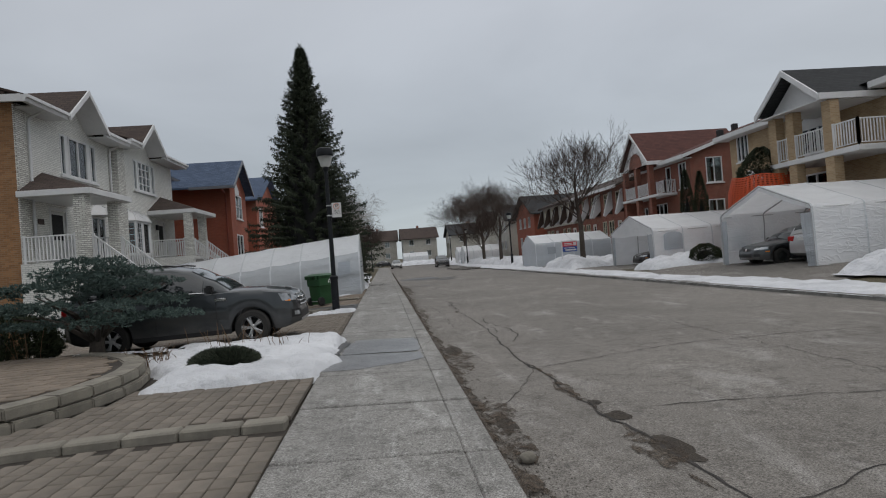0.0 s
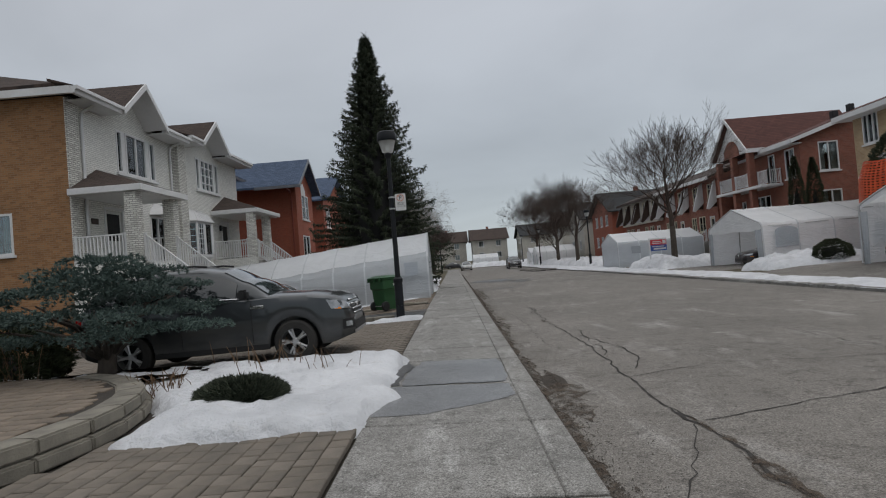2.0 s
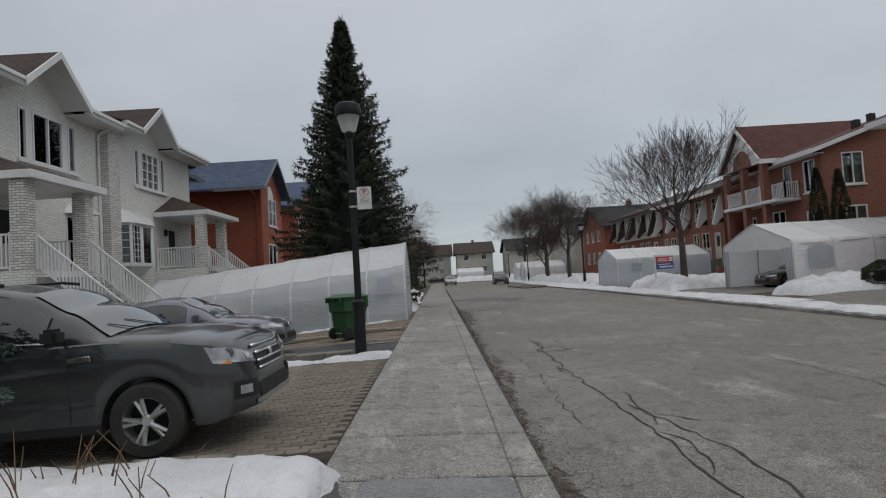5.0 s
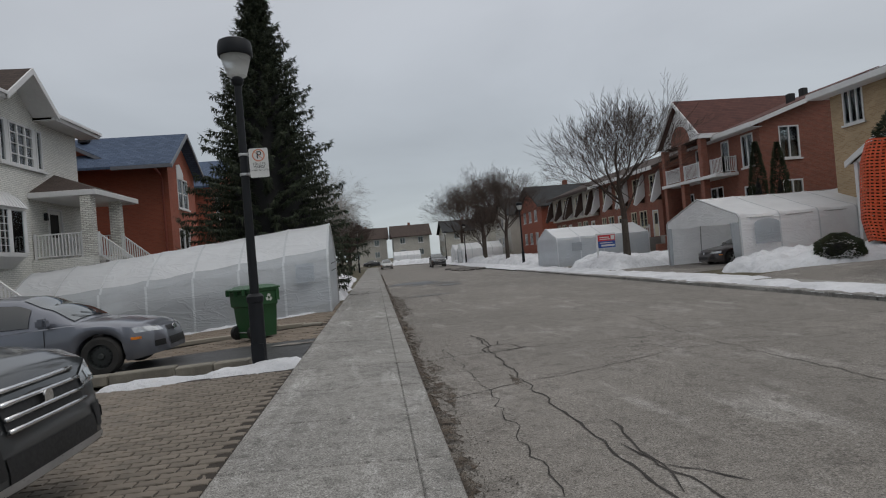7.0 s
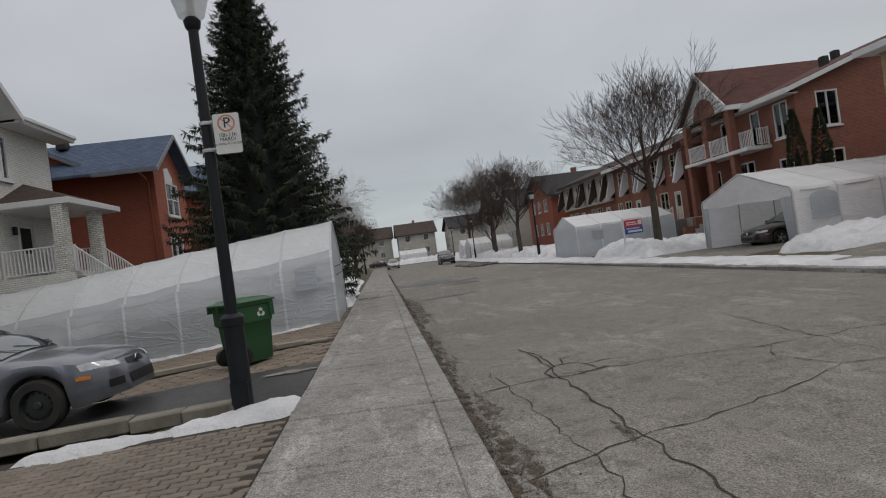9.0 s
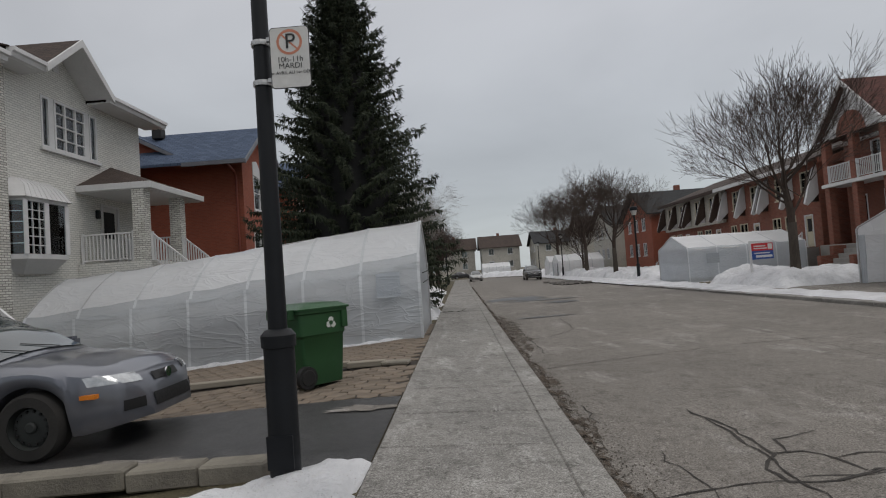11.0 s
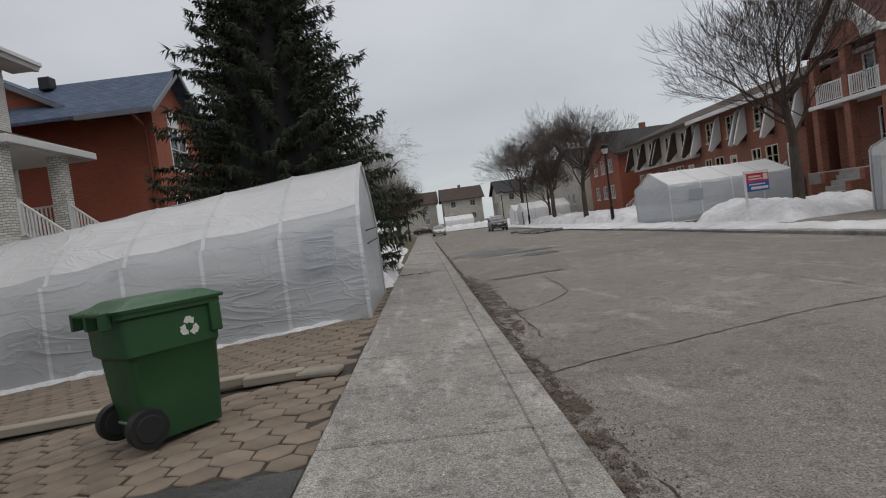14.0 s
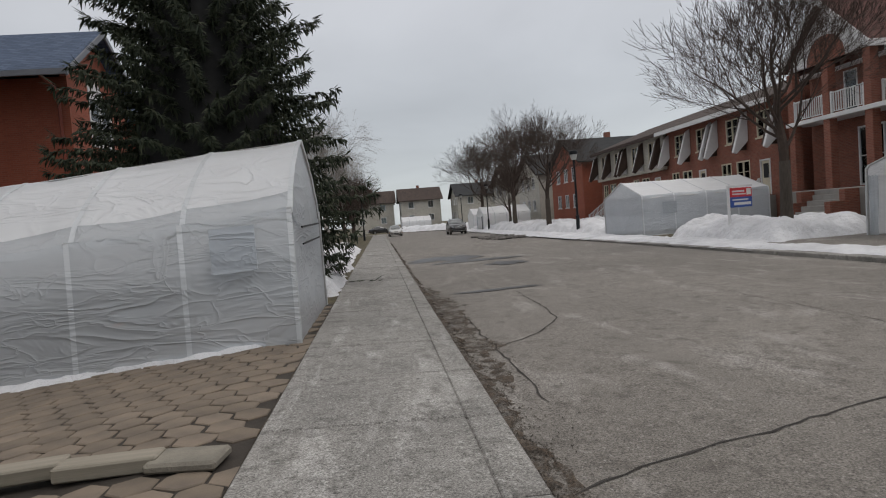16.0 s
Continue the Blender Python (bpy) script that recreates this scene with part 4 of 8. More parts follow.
house_window(yh, "x", YX, -1, 25.1, 26.6, 2.1, 4.2, 1)
house_window(yh, "x", YX, -1, 17.0, 19.0, 5.7, 7.2, 1)
door(yh, "x", YX, -1, 28.6, 29.6, 0.4, 2.5)
bm = bmesh.new()
v_roof(bm, "x", 28.9, 1.7, 4.0, 4.9, YX - 1.4, YX - 0.002)
part("porch_roof", bm, SHINGLE_BROWN, yh)
bm = bmesh.new()
v_roof(bm, "x", 28.9, 1.75, 3.98, 4.9, YX - 1.46, YX - 1.4, 0.25)
prism(bm, [(27.4, 3.85), (30.4, 3.85), (28.9, 4.65)], "x", YX - 1.3, YX - 1.2)
for yy in (27.6, 30.2):
    box(bm, YX - 1.35, YX - 1.2, yy - 0.08, yy + 0.08, 0.2, 3.9)
part("porch_gable", bm, TRIM, yh)
for p in ((26.0, 27.3, 9.0), (26.2, 31.0, 8.8)):
    bm = bmesh.new()
    soft_box(bm, p[0] - 0.2, p[0] + 0.2, p[1] - 0.2, p[1] + 0.2, p[2] - 0.6, p[2] + 0.12, 0.04)
    part("roof_vent", bm, BLACK_PLASTIC, yh)

# ---- red brick house with oxblood roof ----
rh = thing("house", "red brick house with oxblood roof and arched entrance balcony", "house")
RX, RY = 23.2, 38.8
bm = bmesh.new()
wall(bm, "x", RX, RX + 0.25, RY + 0.25, 47.6, -0.1, 7.5, [(39.4, 40.5, 5.1, 7.0), (41.7, 42.5, 5.0, 7.0), (44.6, 45.4, 5.0, 7.0), (42.6, 44.7, 1.6, 4.3), (46.0, 46.6, 2.0, 4.2), (39.4, 40.5, 2.4, 4.0)])
part("wall", bm, BRICK_MAROON, rh)
bm = bmesh.new()
wall(bm, "y", RY, RY + 0.25, RX, 33, -0.1, 7.6, [(24.35, 25.6, 5.3, 7.15), (24.35, 25.6, 2.3, 4.1)])
part("wall", bm, BRICK_MAROON, rh)
bm = bmesh.new()
prism(bm, [(RX, 7.6), (33, 7.6), (33, 10.0), (30.5, 10.0)], "y", RY, RY + 0.25)
part("wall", bm, BRICK_MAROON, rh)
bm = bmesh.new()
wall(bm, "y", 47.35, 47.6, RX + 0.25, 33, -0.1, 7.5)
part("wall", bm, BRICK_MAROON, rh)
bm = bmesh.new()
wall(bm, "x", 33, 33.2, RY, 47.6, -0.1, 7.5)
part("wall", bm, BRICK_MAROON, rh)
bm = bmesh.new()
prism(bm, [(RX - 0.7, 7.45), (30.6, 10.15), (36, 7.6), (36, 7.45), (30.6, 10.0), (RX - 0.7, 7.3)], "y", RY - 0.35, 47.9)
part("roof", bm, SHINGLE_RED, rh)
bm = bmesh.new()
prism(bm, [(RX - 0.75, 7.4), (30.6, 10.1), (30.6, 9.85), (RX - 0.75, 7.15)], "y", RY - 0.42, RY - 0.35)
box(bm, RX - 0.78, RX - 0.7, RY - 0.4, 42.3, 7.15, 7.42)
box(bm, RX - 0.7, RX - 0.002, RY - 0.3, 47.6, 7.12, 7.16)
part("fascia", bm, TRIM, rh)
bm = bmesh.new()
v_roof(bm, "x", 44.9, 2.75, 7.6, 10.3, 21.6, 30.0)
part("gable_roof", bm, SHINGLE_RED, rh)
bm = bmesh.new()
v_roof(bm, "x", 44.9, 2.8, 7.55, 10.28, 21.52, 21.6, 0.28)
box(bm, 21.55, 23.0, 42.08, 42.18, 7.3, 7.58)
prism(bm, [(42.4, 7.45), (47.4, 7.45), (44.9, 9.95)], "x", 21.9, 22.1)
part("gable", bm, TRIM, rh, "white sheeted gable with arch")
bm = bmesh.new()
prism(bm, [(44.9 + 1.15 * math.cos(math.pi * k / 14), 7.4 + 1.2 * math.sin(math.pi * k / 14)) for k in range(15)], "x", 21.86, 21.895)
part("arch", bm, BRICK_MAROON, rh)
for yy in (42.55, 44.9, 47.2):
    bm = bmesh.new()
    soft_box(bm, 21.8, 22.2, yy - 0.2, yy + 0.2, 1.5, 7.35, 0.015)
    part("column", bm, BRICK_MAROON, rh)
bm = bmesh.new()
soft_box(bm, 21.7, RX - 0.01, 40.9, 47.5, 4.75, 4.95, 0.02)
part("balcony", bm, TRIM, rh)
for a, b in (((21.85, 42.8, 4.95), (21.85, 44.6, 4.95)), ((21.85, 45.1, 4.95), (21.85, 47.0, 4.95)), ((22.3, 41.0, 4.95), (22.3, 42.3, 4.95)), ((22.3, 41.0, 4.95), (23.1, 41.0, 4.95))):
    railing(rh, a, b, 0.95, None, 0.13)
house_window(rh, "x", RX, -1, 39.4, 40.5, 5.1, 7.0, 1)
house_window(rh, "x", RX, -1, 39.4, 40.5, 2.4, 4.0, 1)
house_window(rh, "x", RX, -1, 41.7, 42.5, 5.0, 7.0, 0)
house_window(rh, "x", RX, -1, 44.6, 45.4, 5.0, 7.0, 0)
house_window(rh, "x", RX, -1, 42.6, 44.7, 1.6, 4.3, 2, 1, curtain=False, sill=False)
house_window(rh, "x", RX, -1, 46.0, 46.6, 2.0, 4.2, 0)
house_window(rh, "y", RY, -1, 24.35, 25.6, 5.3, 7.15, 1)
house_window(rh, "y", RY, -1, 24.35, 25.6, 2.3, 4.1, 1)
bm = bmesh.new()
soft_box(bm, 21.3, RX - 0.01, 42.2, 47.5, -0.1, 1.55, 0.03)
part("stoop", bm, CONCRETE, rh)
for k in range(6):
    bm = bmesh.new()
    soft_box(bm, 21.3 - 0.3 * (k + 1), 21.296 - 0.3 * k, 43.0, 45.0, -0.1, 1.3 - 0.24 * k, 0.012)
    part("step", bm, CONCRETE, rh)
for yy in (42.6, 45.2):
    bm = bmesh.new()
    soft_box(bm, 19.9, 21.3, yy, yy + 0.35, -0.1, 1.0, 0.02)
    soft_box(bm, 20.6, 21.3, yy + 0.01, yy + 0.34, 1.0, 1.5, 0.02)
    part("stoop_wall", bm, BRICK_MAROON, rh)
for p in ((27.0, 41.0, 9.3), (29.5, 43.0, 10.1)):
    bm = bmesh.new()
    soft_box(bm, p[0] - 0.2, p[0] + 0.2, p[1] - 0.2, p[1] + 0.2, p[2] - 0.6, p[2] + 0.15, 0.04)
    part("roof_vent", bm, BLACK_PLASTIC, rh)

# ---- terrace of town houses ----
TX = 22.5


def terrace_unit(y0, y1, brick, top, label):
    """One town house: walls with real openings, porch flares, windows, door and steps."""
    t = thing("house", label, "house", group="terraced houses")
    w = y1 - y0
    a = y0 + 0.2 * w
    holes = [(y0 + 0.16 * w, y0 + 0.36 * w, 4.75, 6.2), (y0 + 0.62 * w, y0 + 0.82 * w, 4.75, 6.2),
             (y0 + 0.2 * w, y0 + 0.34 * w, 1.5, 3.5), (y0 + 0.48 * w, y0 + 0.68 * w, 2.3, 3.6), (y0 + 0.76 * w, y0 + 0.92 * w, 2.3, 3.6)]
    bm = bmesh.new()
    wall(bm, "x", TX, TX + 0.25, y0, y1, -0.1, 3.95, [h for h in holes if h[2] < 3.9])
    part("wall", bm, brick, t)
    bm = bmesh.new()
    wall(bm, "y", y0, y0 + 0.02, TX + 0.25, 32, -0.1, 6.8)
    part("wall", bm, brick, t)
    bm = bmesh.new()
    wall(bm, "x", TX - (0.35 if top is SIDING else 0.0), TX + 0.25 - (0.35 if top is SIDING else 0), y0, y1, 3.95, 6.8, [h for h in holes if h[2] > 3.9])
    part("upper_wall", bm, top, t)
    ux = TX - (0.35 if top is SIDING else 0.0)
    bm = bmesh.new()
    prism(bm, [(TX - 0.9, 6.62), (27.5, 8.7), (32.4, 6.6), (32.4, 6.45), (27.5, 8.55), (TX - 0.9, 6.45)], "y", y0, y1)
    part("roof", bm, SHINGLE_BROWN, t)
    bm = bmesh.new()
    box(bm, TX - 1.0, TX - 0.88, y0, y1, 6.38, 6.64)
    part("gutter", bm, DARK_TRIM if top is SIDING else TRIM, t)
    for h in holes:
        if h[2] > 3.9:
            house_window(t, "x", ux, -1, *h, 1, 2 if top is not SIDING else 0, CREAM)
        elif h[2] > 2:
            house_window(t, "x", TX, -1, *h, 1, 1, CREAM)
    door(t, "x", TX, -1, *holes[2], CREAM)
    # flared fins beside the windows
    for yy in (y0 + 0.07 * w, y0 + 0.5 * w, y0 + 0.97 * w):
        bm = bmesh.new()
        prism(bm, [(ux - 0.02, 6.4), (ux - 0.3, 6.2), (ux - 0.95, 4.1), (ux - 0.75, 4.0), (ux - 0.02, 4.7)], "y", yy - 0.09, yy + 0.09)
        part("fin", bm, DARK_TRIM if top is SIDING else TRIM, t)
        bm = bmesh.new()
        prism(bm, [(ux - 0.012, 6.3), (ux - 0.28, 6.1), (ux - 0.85, 4.2), (ux - 0.012, 4.2)], "y", yy + 0.1, yy + 0.35)
        part("fin_board", bm, TRIM if top is SIDING else DARK_TRIM, t, "sheeted side of the fin")
    bm = bmesh.new()
    prof = [(TX - 0.002, -0.1), (TX - 0.002, 1.48), (TX - 0.92, 1.48)]
    for k in range(7):
        prof += [(TX - 0.92 - 0.28 * k, 1.29 - 0.2 * k), (TX - 1.2 - 0.28 * k, 1.29 - 0.2 * k)]
    prism(bm, prof + [(TX - 2.88, -0.1)], "y", a - 0.3, a + 1.4)
    part("steps", bm, CONCRETE, t)
    for yy in (a - 0.3, a + 1.3):
        railing(t, (TX - 0.95, yy, 1.48), (TX - 2.9, yy, 0.05), 0.9, None, 0.16)
    return t


terrace_unit(48.6, 55.0, BRICK_MAROON, BRICK_MAROON, "dark red brick town house with cream window fins")
terrace_unit(55.0, 61.2, BRICK_MAROON, BRICK_MAROON, "dark red brick town house with cream window fins")
terrace_unit(61.2, 67.8, BRICK_MAROON, SIDING, "town house with cream sided upper floor and brown fins")
terrace_unit(67.8, 74.4, BRICK_MAROON, SIDING, "town house with cream sided upper floor and brown fins")
bm = bmesh.new()
wall(bm, "y", 48.58, 48.6, TX - 0.3, 32, -0.1, 6.8)
prism(bm, [(TX - 0.3, 6.45), (32, 6.45), (27.5, 8.5)], "y", 48.5, 48.598)
single("terrace_end_wall", bm, BRICK_MAROON, "blank dark red brick end wall of the terrace", "wall", "structure")

# far houses along the bend
FAR = [(21.6, 77, 32, 87.5, BRICK_RED, SHINGLE_BLACK, "red brick house beyond the terrace"),
       (21.0, 91, 31, 101.5, SIDING, SHINGLE_BLACK, "pale sided house far along the street"),
       (20.5, 106, 31, 117, SIDING, SHINGLE_BROWN, "cream sided house far along the street"),
       (6.0, 146, 14.5, 157, SIDING, SHINGLE_BROWN, "beige sided house with brown roof at the end of the street"),
       (17.5, 140, 28, 152, SIDING, SHINGLE_BLACK, "pale house behind the far shelters"),
       (-5.0, 150, 4.5, 160, SIDING, SHINGLE_BROWN, "low beige house at the end of the street"),
       (-26, 66, -12, 78, BRICK_RED, SHINGLE_BROWN, "red brick house behind the spruce"),
       (-30, 86, -16, 98, SIDING, SHINGLE_BROWN, "cream house behind bare birches"),
       (-32, 106, -17, 118, BRICK_RED, SHINGLE_BROWN, "brown roofed house beyond the bare trees")]
for x0, y0, x1, y1, w, r, lab in FAR:
    t = thing("house", lab, "house")
    bm = bmesh.new()
    hs = [(y0 + k * (y1 - y0) / 4 - 0.6, y0 + k * (y1 - y0) / 4 + 0.6, z, z + 1.4) for k in (1, 2, 3) for z in (1.8, 4.6)]
    fx = x0 if x0 > 0 else x1 - 0.25
    wall(bm, "x", fx, fx + 0.25, y0, y1, -0.3, 6.4, hs)
    hs2 = [(x0 + k * (x1 - x0) / 4 - 0.6, x0 + k * (x1 - x0) / 4 + 0.6, z, z + 1.4) for k in (1, 3) for z in (1.8, 4.6)]
    wall(bm, "y", y0, y0 + 0.25, x0 + 0.26, x1 - 0.26, -0.3, 6.4, hs2)
    wall(bm, "y", y1 - 0.25, y1, x0 + 0.26, x1 - 0.26, -0.3, 6.4)
    ox = x1 - 0.25 if x0 > 0 else x0
    wall(bm, "x", ox, ox + 0.25, y0, y1, -0.3, 6.4)
    part("wall", bm, w, t)
    bm = bmesh.new()
    v_roof(bm, "x", (y0 + y1) / 2, (y1 - y0) / 2 + 0.6, 6.3, 9.2, x0 - 0.6, x1 + 0.6)
    part("roof", bm, r, t)
    bm = bmesh.new()
    prism(bm, [(y0, 6.4), (y1, 6.4), ((y0 + y1) / 2, 8.9)], "x", x0 + 0.05, x0 + 0.2)
    prism(bm, [(y0, 6.4), (y1, 6.4), ((y0 + y1) / 2, 8.9)], "x", x1 - 0.2, x1 - 0.05)
    part("gable", bm, w, t)
    for h in hs:
        house_window(t, "x", x0 if x0 > 0 else x1, -1 if x0 > 0 else 1, *h, 1, 0)
    for h in hs2:
        house_window(t, "y", y0, -1, *h, 1, 0)
    bm = bmesh.new()
    box(bm, (x0 + x1) / 2 - 0.3, (x0 + x1) / 2 + 0.3, (y0 + y1) / 2 + 0.4, (y0 + y1) / 2 + 0.9, 8.4, 9.8)
    part("chimney", bm, BRICK_MAROON, t)

# ---- car shelters ----


def shelter(label, x0, x1, y0, y1, zg, eave, peak, side_mat, roof_mat, face, open_front=False, bays=5, sag=0.0, windows=(), drop=0.0, gable=True, strip=False):
    """A plastic-sheeted car shelter on a hoop frame. face: -1 or 1, the way its front looks along x."""
    t = thing("car_shelter", label, "car shelter")
    front, back = (x1, x0) if face > 0 else (x0, x1)
    yc, hw = (y0 + y1) / 2, (y1 - y0) / 2
    L = back - front
    prof = [(-1.0, 0.0), (-0.985, 0.35), (-0.96, 0.62), (-0.925, eave * 0.9 / peak), (-0.82, eave * 1.06 / peak), (-0.55, (eave + (peak - eave) * 0.5) / peak), (-0.25, (eave + (peak - eave) * 0.82) / peak), (0.0, 1.0)]
    if gable:
        prof = [(-1.0, 0.0), (-0.995, 0.35), (-0.99, 0.55), (-0.985, eave * 0.97 / peak), (-0.95, eave * 1.03 / peak), (-0.62, (eave + (peak - eave) * 0.38) / peak), (-0.3, (eave + (peak - eave) * 0.7) / peak), (0.0, 1.0)]
    prof = prof + [(-a, b) for a, b in prof[-2::-1]]
    n = bays * 8

    def at(i, j):
        u = i / n
        x = front + L * u
        a, b = prof[j]
        k = abs(math.sin(math.pi * u * bays))
        pull = (0.05 + sag) * k
        nz = 0.03 * lumps(x * 1.2, j * 1.7 + yc, 1.0) + 0.018 * lumps(x * 3.5 + j * 0.8, j * 2.3 + yc, 1.0)
        g = zg + drop * u
        return Vector((x, yc + a * hw * (1 - 0.35 * pull) + nz * (1 if 0 < j < 14 else 0.6), g + max(b * peak - pull * (0.6 if b > 0.5 else 0) * 0.9 + nz, 0.01)))
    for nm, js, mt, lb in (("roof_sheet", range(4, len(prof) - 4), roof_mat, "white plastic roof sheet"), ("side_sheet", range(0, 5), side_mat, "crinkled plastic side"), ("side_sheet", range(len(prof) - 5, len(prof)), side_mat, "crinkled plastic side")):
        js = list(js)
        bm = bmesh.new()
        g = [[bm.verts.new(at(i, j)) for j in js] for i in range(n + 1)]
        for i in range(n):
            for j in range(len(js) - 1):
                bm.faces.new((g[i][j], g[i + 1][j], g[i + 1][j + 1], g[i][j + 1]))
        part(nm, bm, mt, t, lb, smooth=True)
    for k in range(bays + 1):
        i = int(n * k / bays)
        bm = bmesh.new()
        c = Vector((front + L * k / bays, yc, zg + peak * 0.45))
        tube(bm, [at(i, j) * 0.985 + c * 0.015 for j in range(len(prof))], [0.028] * len(prof), 6)
        part("hoop", bm, STEEL, t)
        bm = bmesh.new()
        ex = 0.035
        loft(bm, [[at(min(i + d, n), j) + Vector((0, 0, 0)) + (at(i, j) - c).normalized() * 0.012 + Vector((ex * s, 0, 0)) for j in range(len(prof))] for d, s in ((0, -1), (0, 1))], closed=False)
        part("seam_band", bm, TARP_BAND, t, smooth=True)
    for j in (0, 3, 7, len(prof) - 4, len(prof) - 1):
        bm = bmesh.new()
        c = Vector((front + L / 2, yc, zg + peak * 0.45))
        q = [at(int(n * k / bays), j) for k in range(bays + 1)]
        tube(bm, [p + (Vector((p.x, yc, p.z)) - p) * 0.02 - Vector((0, 0, 0.03 if j else -0.03)) for p in q], [0.02] * len(q), 5)
        part("purlin", bm, STEEL, t)
    # end sheets
    for u, nm in ((0, "front_sheet"), (n, "rear_sheet")):
        ring = [at(u, j) for j in range(len(prof))]
        bm = bmesh.new()
        if nm == "front_sheet" and open_front:
            lo = [j for j in range(len(prof)) if prof[j][1] * peak > eave * 0.86]
            top = [bm.verts.new(ring[j]) for j in lo]
            zb = zg + eave * 0.86
            bot = [bm.verts.new((ring[j].x, ring[j].y, max(zb, ring[j].z - 0.2) + 0.03 * math.sin(j * 2.1) if strip else zb + 0.03 * math.sin(j * 2.1))) for j in lo]
            for k in range(len(lo) - 1):
                bm.faces.new((top[k], top[k + 1], bot[k + 1], bot[k]))
            part("front_valance", bm, roof_mat, t, smooth=True)
            for s, w in ((-1, 0.1), (1, 0.07)):
                bm = bmesh.new()
                m = 9
                cols = []
                for a in range(m + 1):
                    yy = yc + s * hw * (0.97 - w * 2 * a / m * (1.0))
                    cols.append([bm.verts.new((ring[0].x + 0.05 * math.sin(a * 2.4 + z) * (1 - z / eave * 0.5), yc + s * hw * (0.97 - w * 2 * a / m * (0.7 + 0.3 * z / eave)), zg + z)) for z in [eave * 0.88 * q / 6 for q in range(7)]])
                for a in range(m):
                    for b in range(6):
                        bm.faces.new((cols[a][b], cols[a + 1][b], cols[a + 1][b + 1], cols[a][b + 1]))
                part("door_flap", bm, TARP_CLEAR, t, "gathered clear plastic door flap", smooth=True)
        else:
            c = bm.verts.new((ring[0].x, yc, zg + (drop if u else 0) + peak * 0.4))
            vs = [bm.verts.new(p) for p in ring]
            for k in range(len(vs) - 1):
                bm.faces.new((c, vs[k], vs[k + 1]))
            bm.faces.new((c, vs[-1], vs[0]))
            part(nm, bm, roof_mat if nm == "rear_sheet" else side_mat, t)
    for (wx0, wx1, wz0, wz1, side, arched) in windows:
        bm = bmesh.new()
        yy = y0 - 0.012 if side < 0 else y1 + 0.012
        pts = [(wx0, wz0), (wx1, wz0), (wx1, wz1 - 0.2 * arched)]
        if arched:
            pts += [((wx0 + wx1) / 2 + (wx1 - wx0) / 2 * math.cos(math.pi * k / 8), wz1 - 0.2 + 0.2 * math.sin(math.pi * k / 8)) for k in range(1, 8)]
        pts += [(wx0, wz1 - 0.2 * arched)]
        prism(bm, pts, "y", yy, yy + 0.006 * side)
        part("vinyl_window", bm, TARP_WINDOW, t, "clear vinyl window")
    return t


shelter("grey-white translucent plastic car shelter on a hoop frame", -10.2, -0.27, 27.55, 31.45, -0.02, 1.95, 3.0, TARP_MILK_SHADED, TARP_MILK, 1, bays=7, drop=-0.95, windows=(), gable=False)
shelter("white car shelter with a small side window, snow on its roof", 13.5, 20.0, 46.6, 51.4, -0.06, 1.95, 2.75, TARP_CLEAR, TARP_WHITE, -1, bays=4, windows=((14.5, 15.2, 1.0, 1.55, -1, 0),))
shelter("double white car shelter with open front and arched windows", 16.0, 23.0, 30.4, 36.4, -0.1, 2.2, 3.15, TARP_WHITE, TARP_WHITE, -1, True, 4, 0.02, ((16.6, 17.7, 0.9, 1.9, -1, 1),))
shelter("open-fronted double white car shelter over two cars", 15.2, 22.8, 17.0, 22.4, 0.24, 2.05, 3.0, TARP_WHITE, TARP_WHITE, -1, True, 4, 0.02, ((15.6, 16.4, 0.9, 1.75, 1, 1),), strip=True)
# far shelters in the bend
shelter("white car shelter far along the street, door rolled up", 13.6, 19.5, 90.5, 95.0, -0.1, 2.0, 2.9, TARP_WHITE, TARP_WHITE, -1, True, 4)
shelter("white car shelter far along the street", 13.6, 19.5, 98.0, 102.5, -0.1, 2.0, 2.9, TARP_WHITE, TARP_WHITE, -1, False, 4)
shelter("white car shelter at the end of the street", 5.6, 11.5, 138.0, 142.5, -0.1, 2.0, 2.9, TARP_WHITE, TARP_WHITE, -1, True, 4)
# zip door lines on the near shelter
bm = bmesh.new()
for z in (1.3, 1.55):
    tube(bm, [(-0.22, 28.4, z), (-0.2, 30.6, z + 0.06)], [0.015, 0.015], 5)
single("shelter_strap", bm, BLACK_PLASTIC, "dark strap across the shelter door", "strap")
# boxy reading panel on the near side of the shelter
bm = bmesh.new()
prism(bm, [(-1.3, 1.0), (-0.72, 1.03), (-0.72, 1.62), (-1.3, 1.6)], "y", 27.5, 27.51)
single("shelter_window", bm, TARP_CLEAR, "square clear vinyl window in the shelter side", "window")

# ---- vegetation ----
BARK = plain("grey bark", (0.075, 0.062, 0.05), (0.05, 0.04, 0.033), 4, 40, 0.95, 0.8, 0.02, stretch=(6, 6, 1))
BARK_RED = plain("twig bark", (0.07, 0.05, 0.04), (0.045, 0.033, 0.027), 4, 40, 0.95, 0.4, 0.01)
BARK_PALE = plain("birch bark", (0.3, 0.28, 0.25), (0.18, 0.165, 0.15), 3, 20, 0.9, 0.4, 0.01)


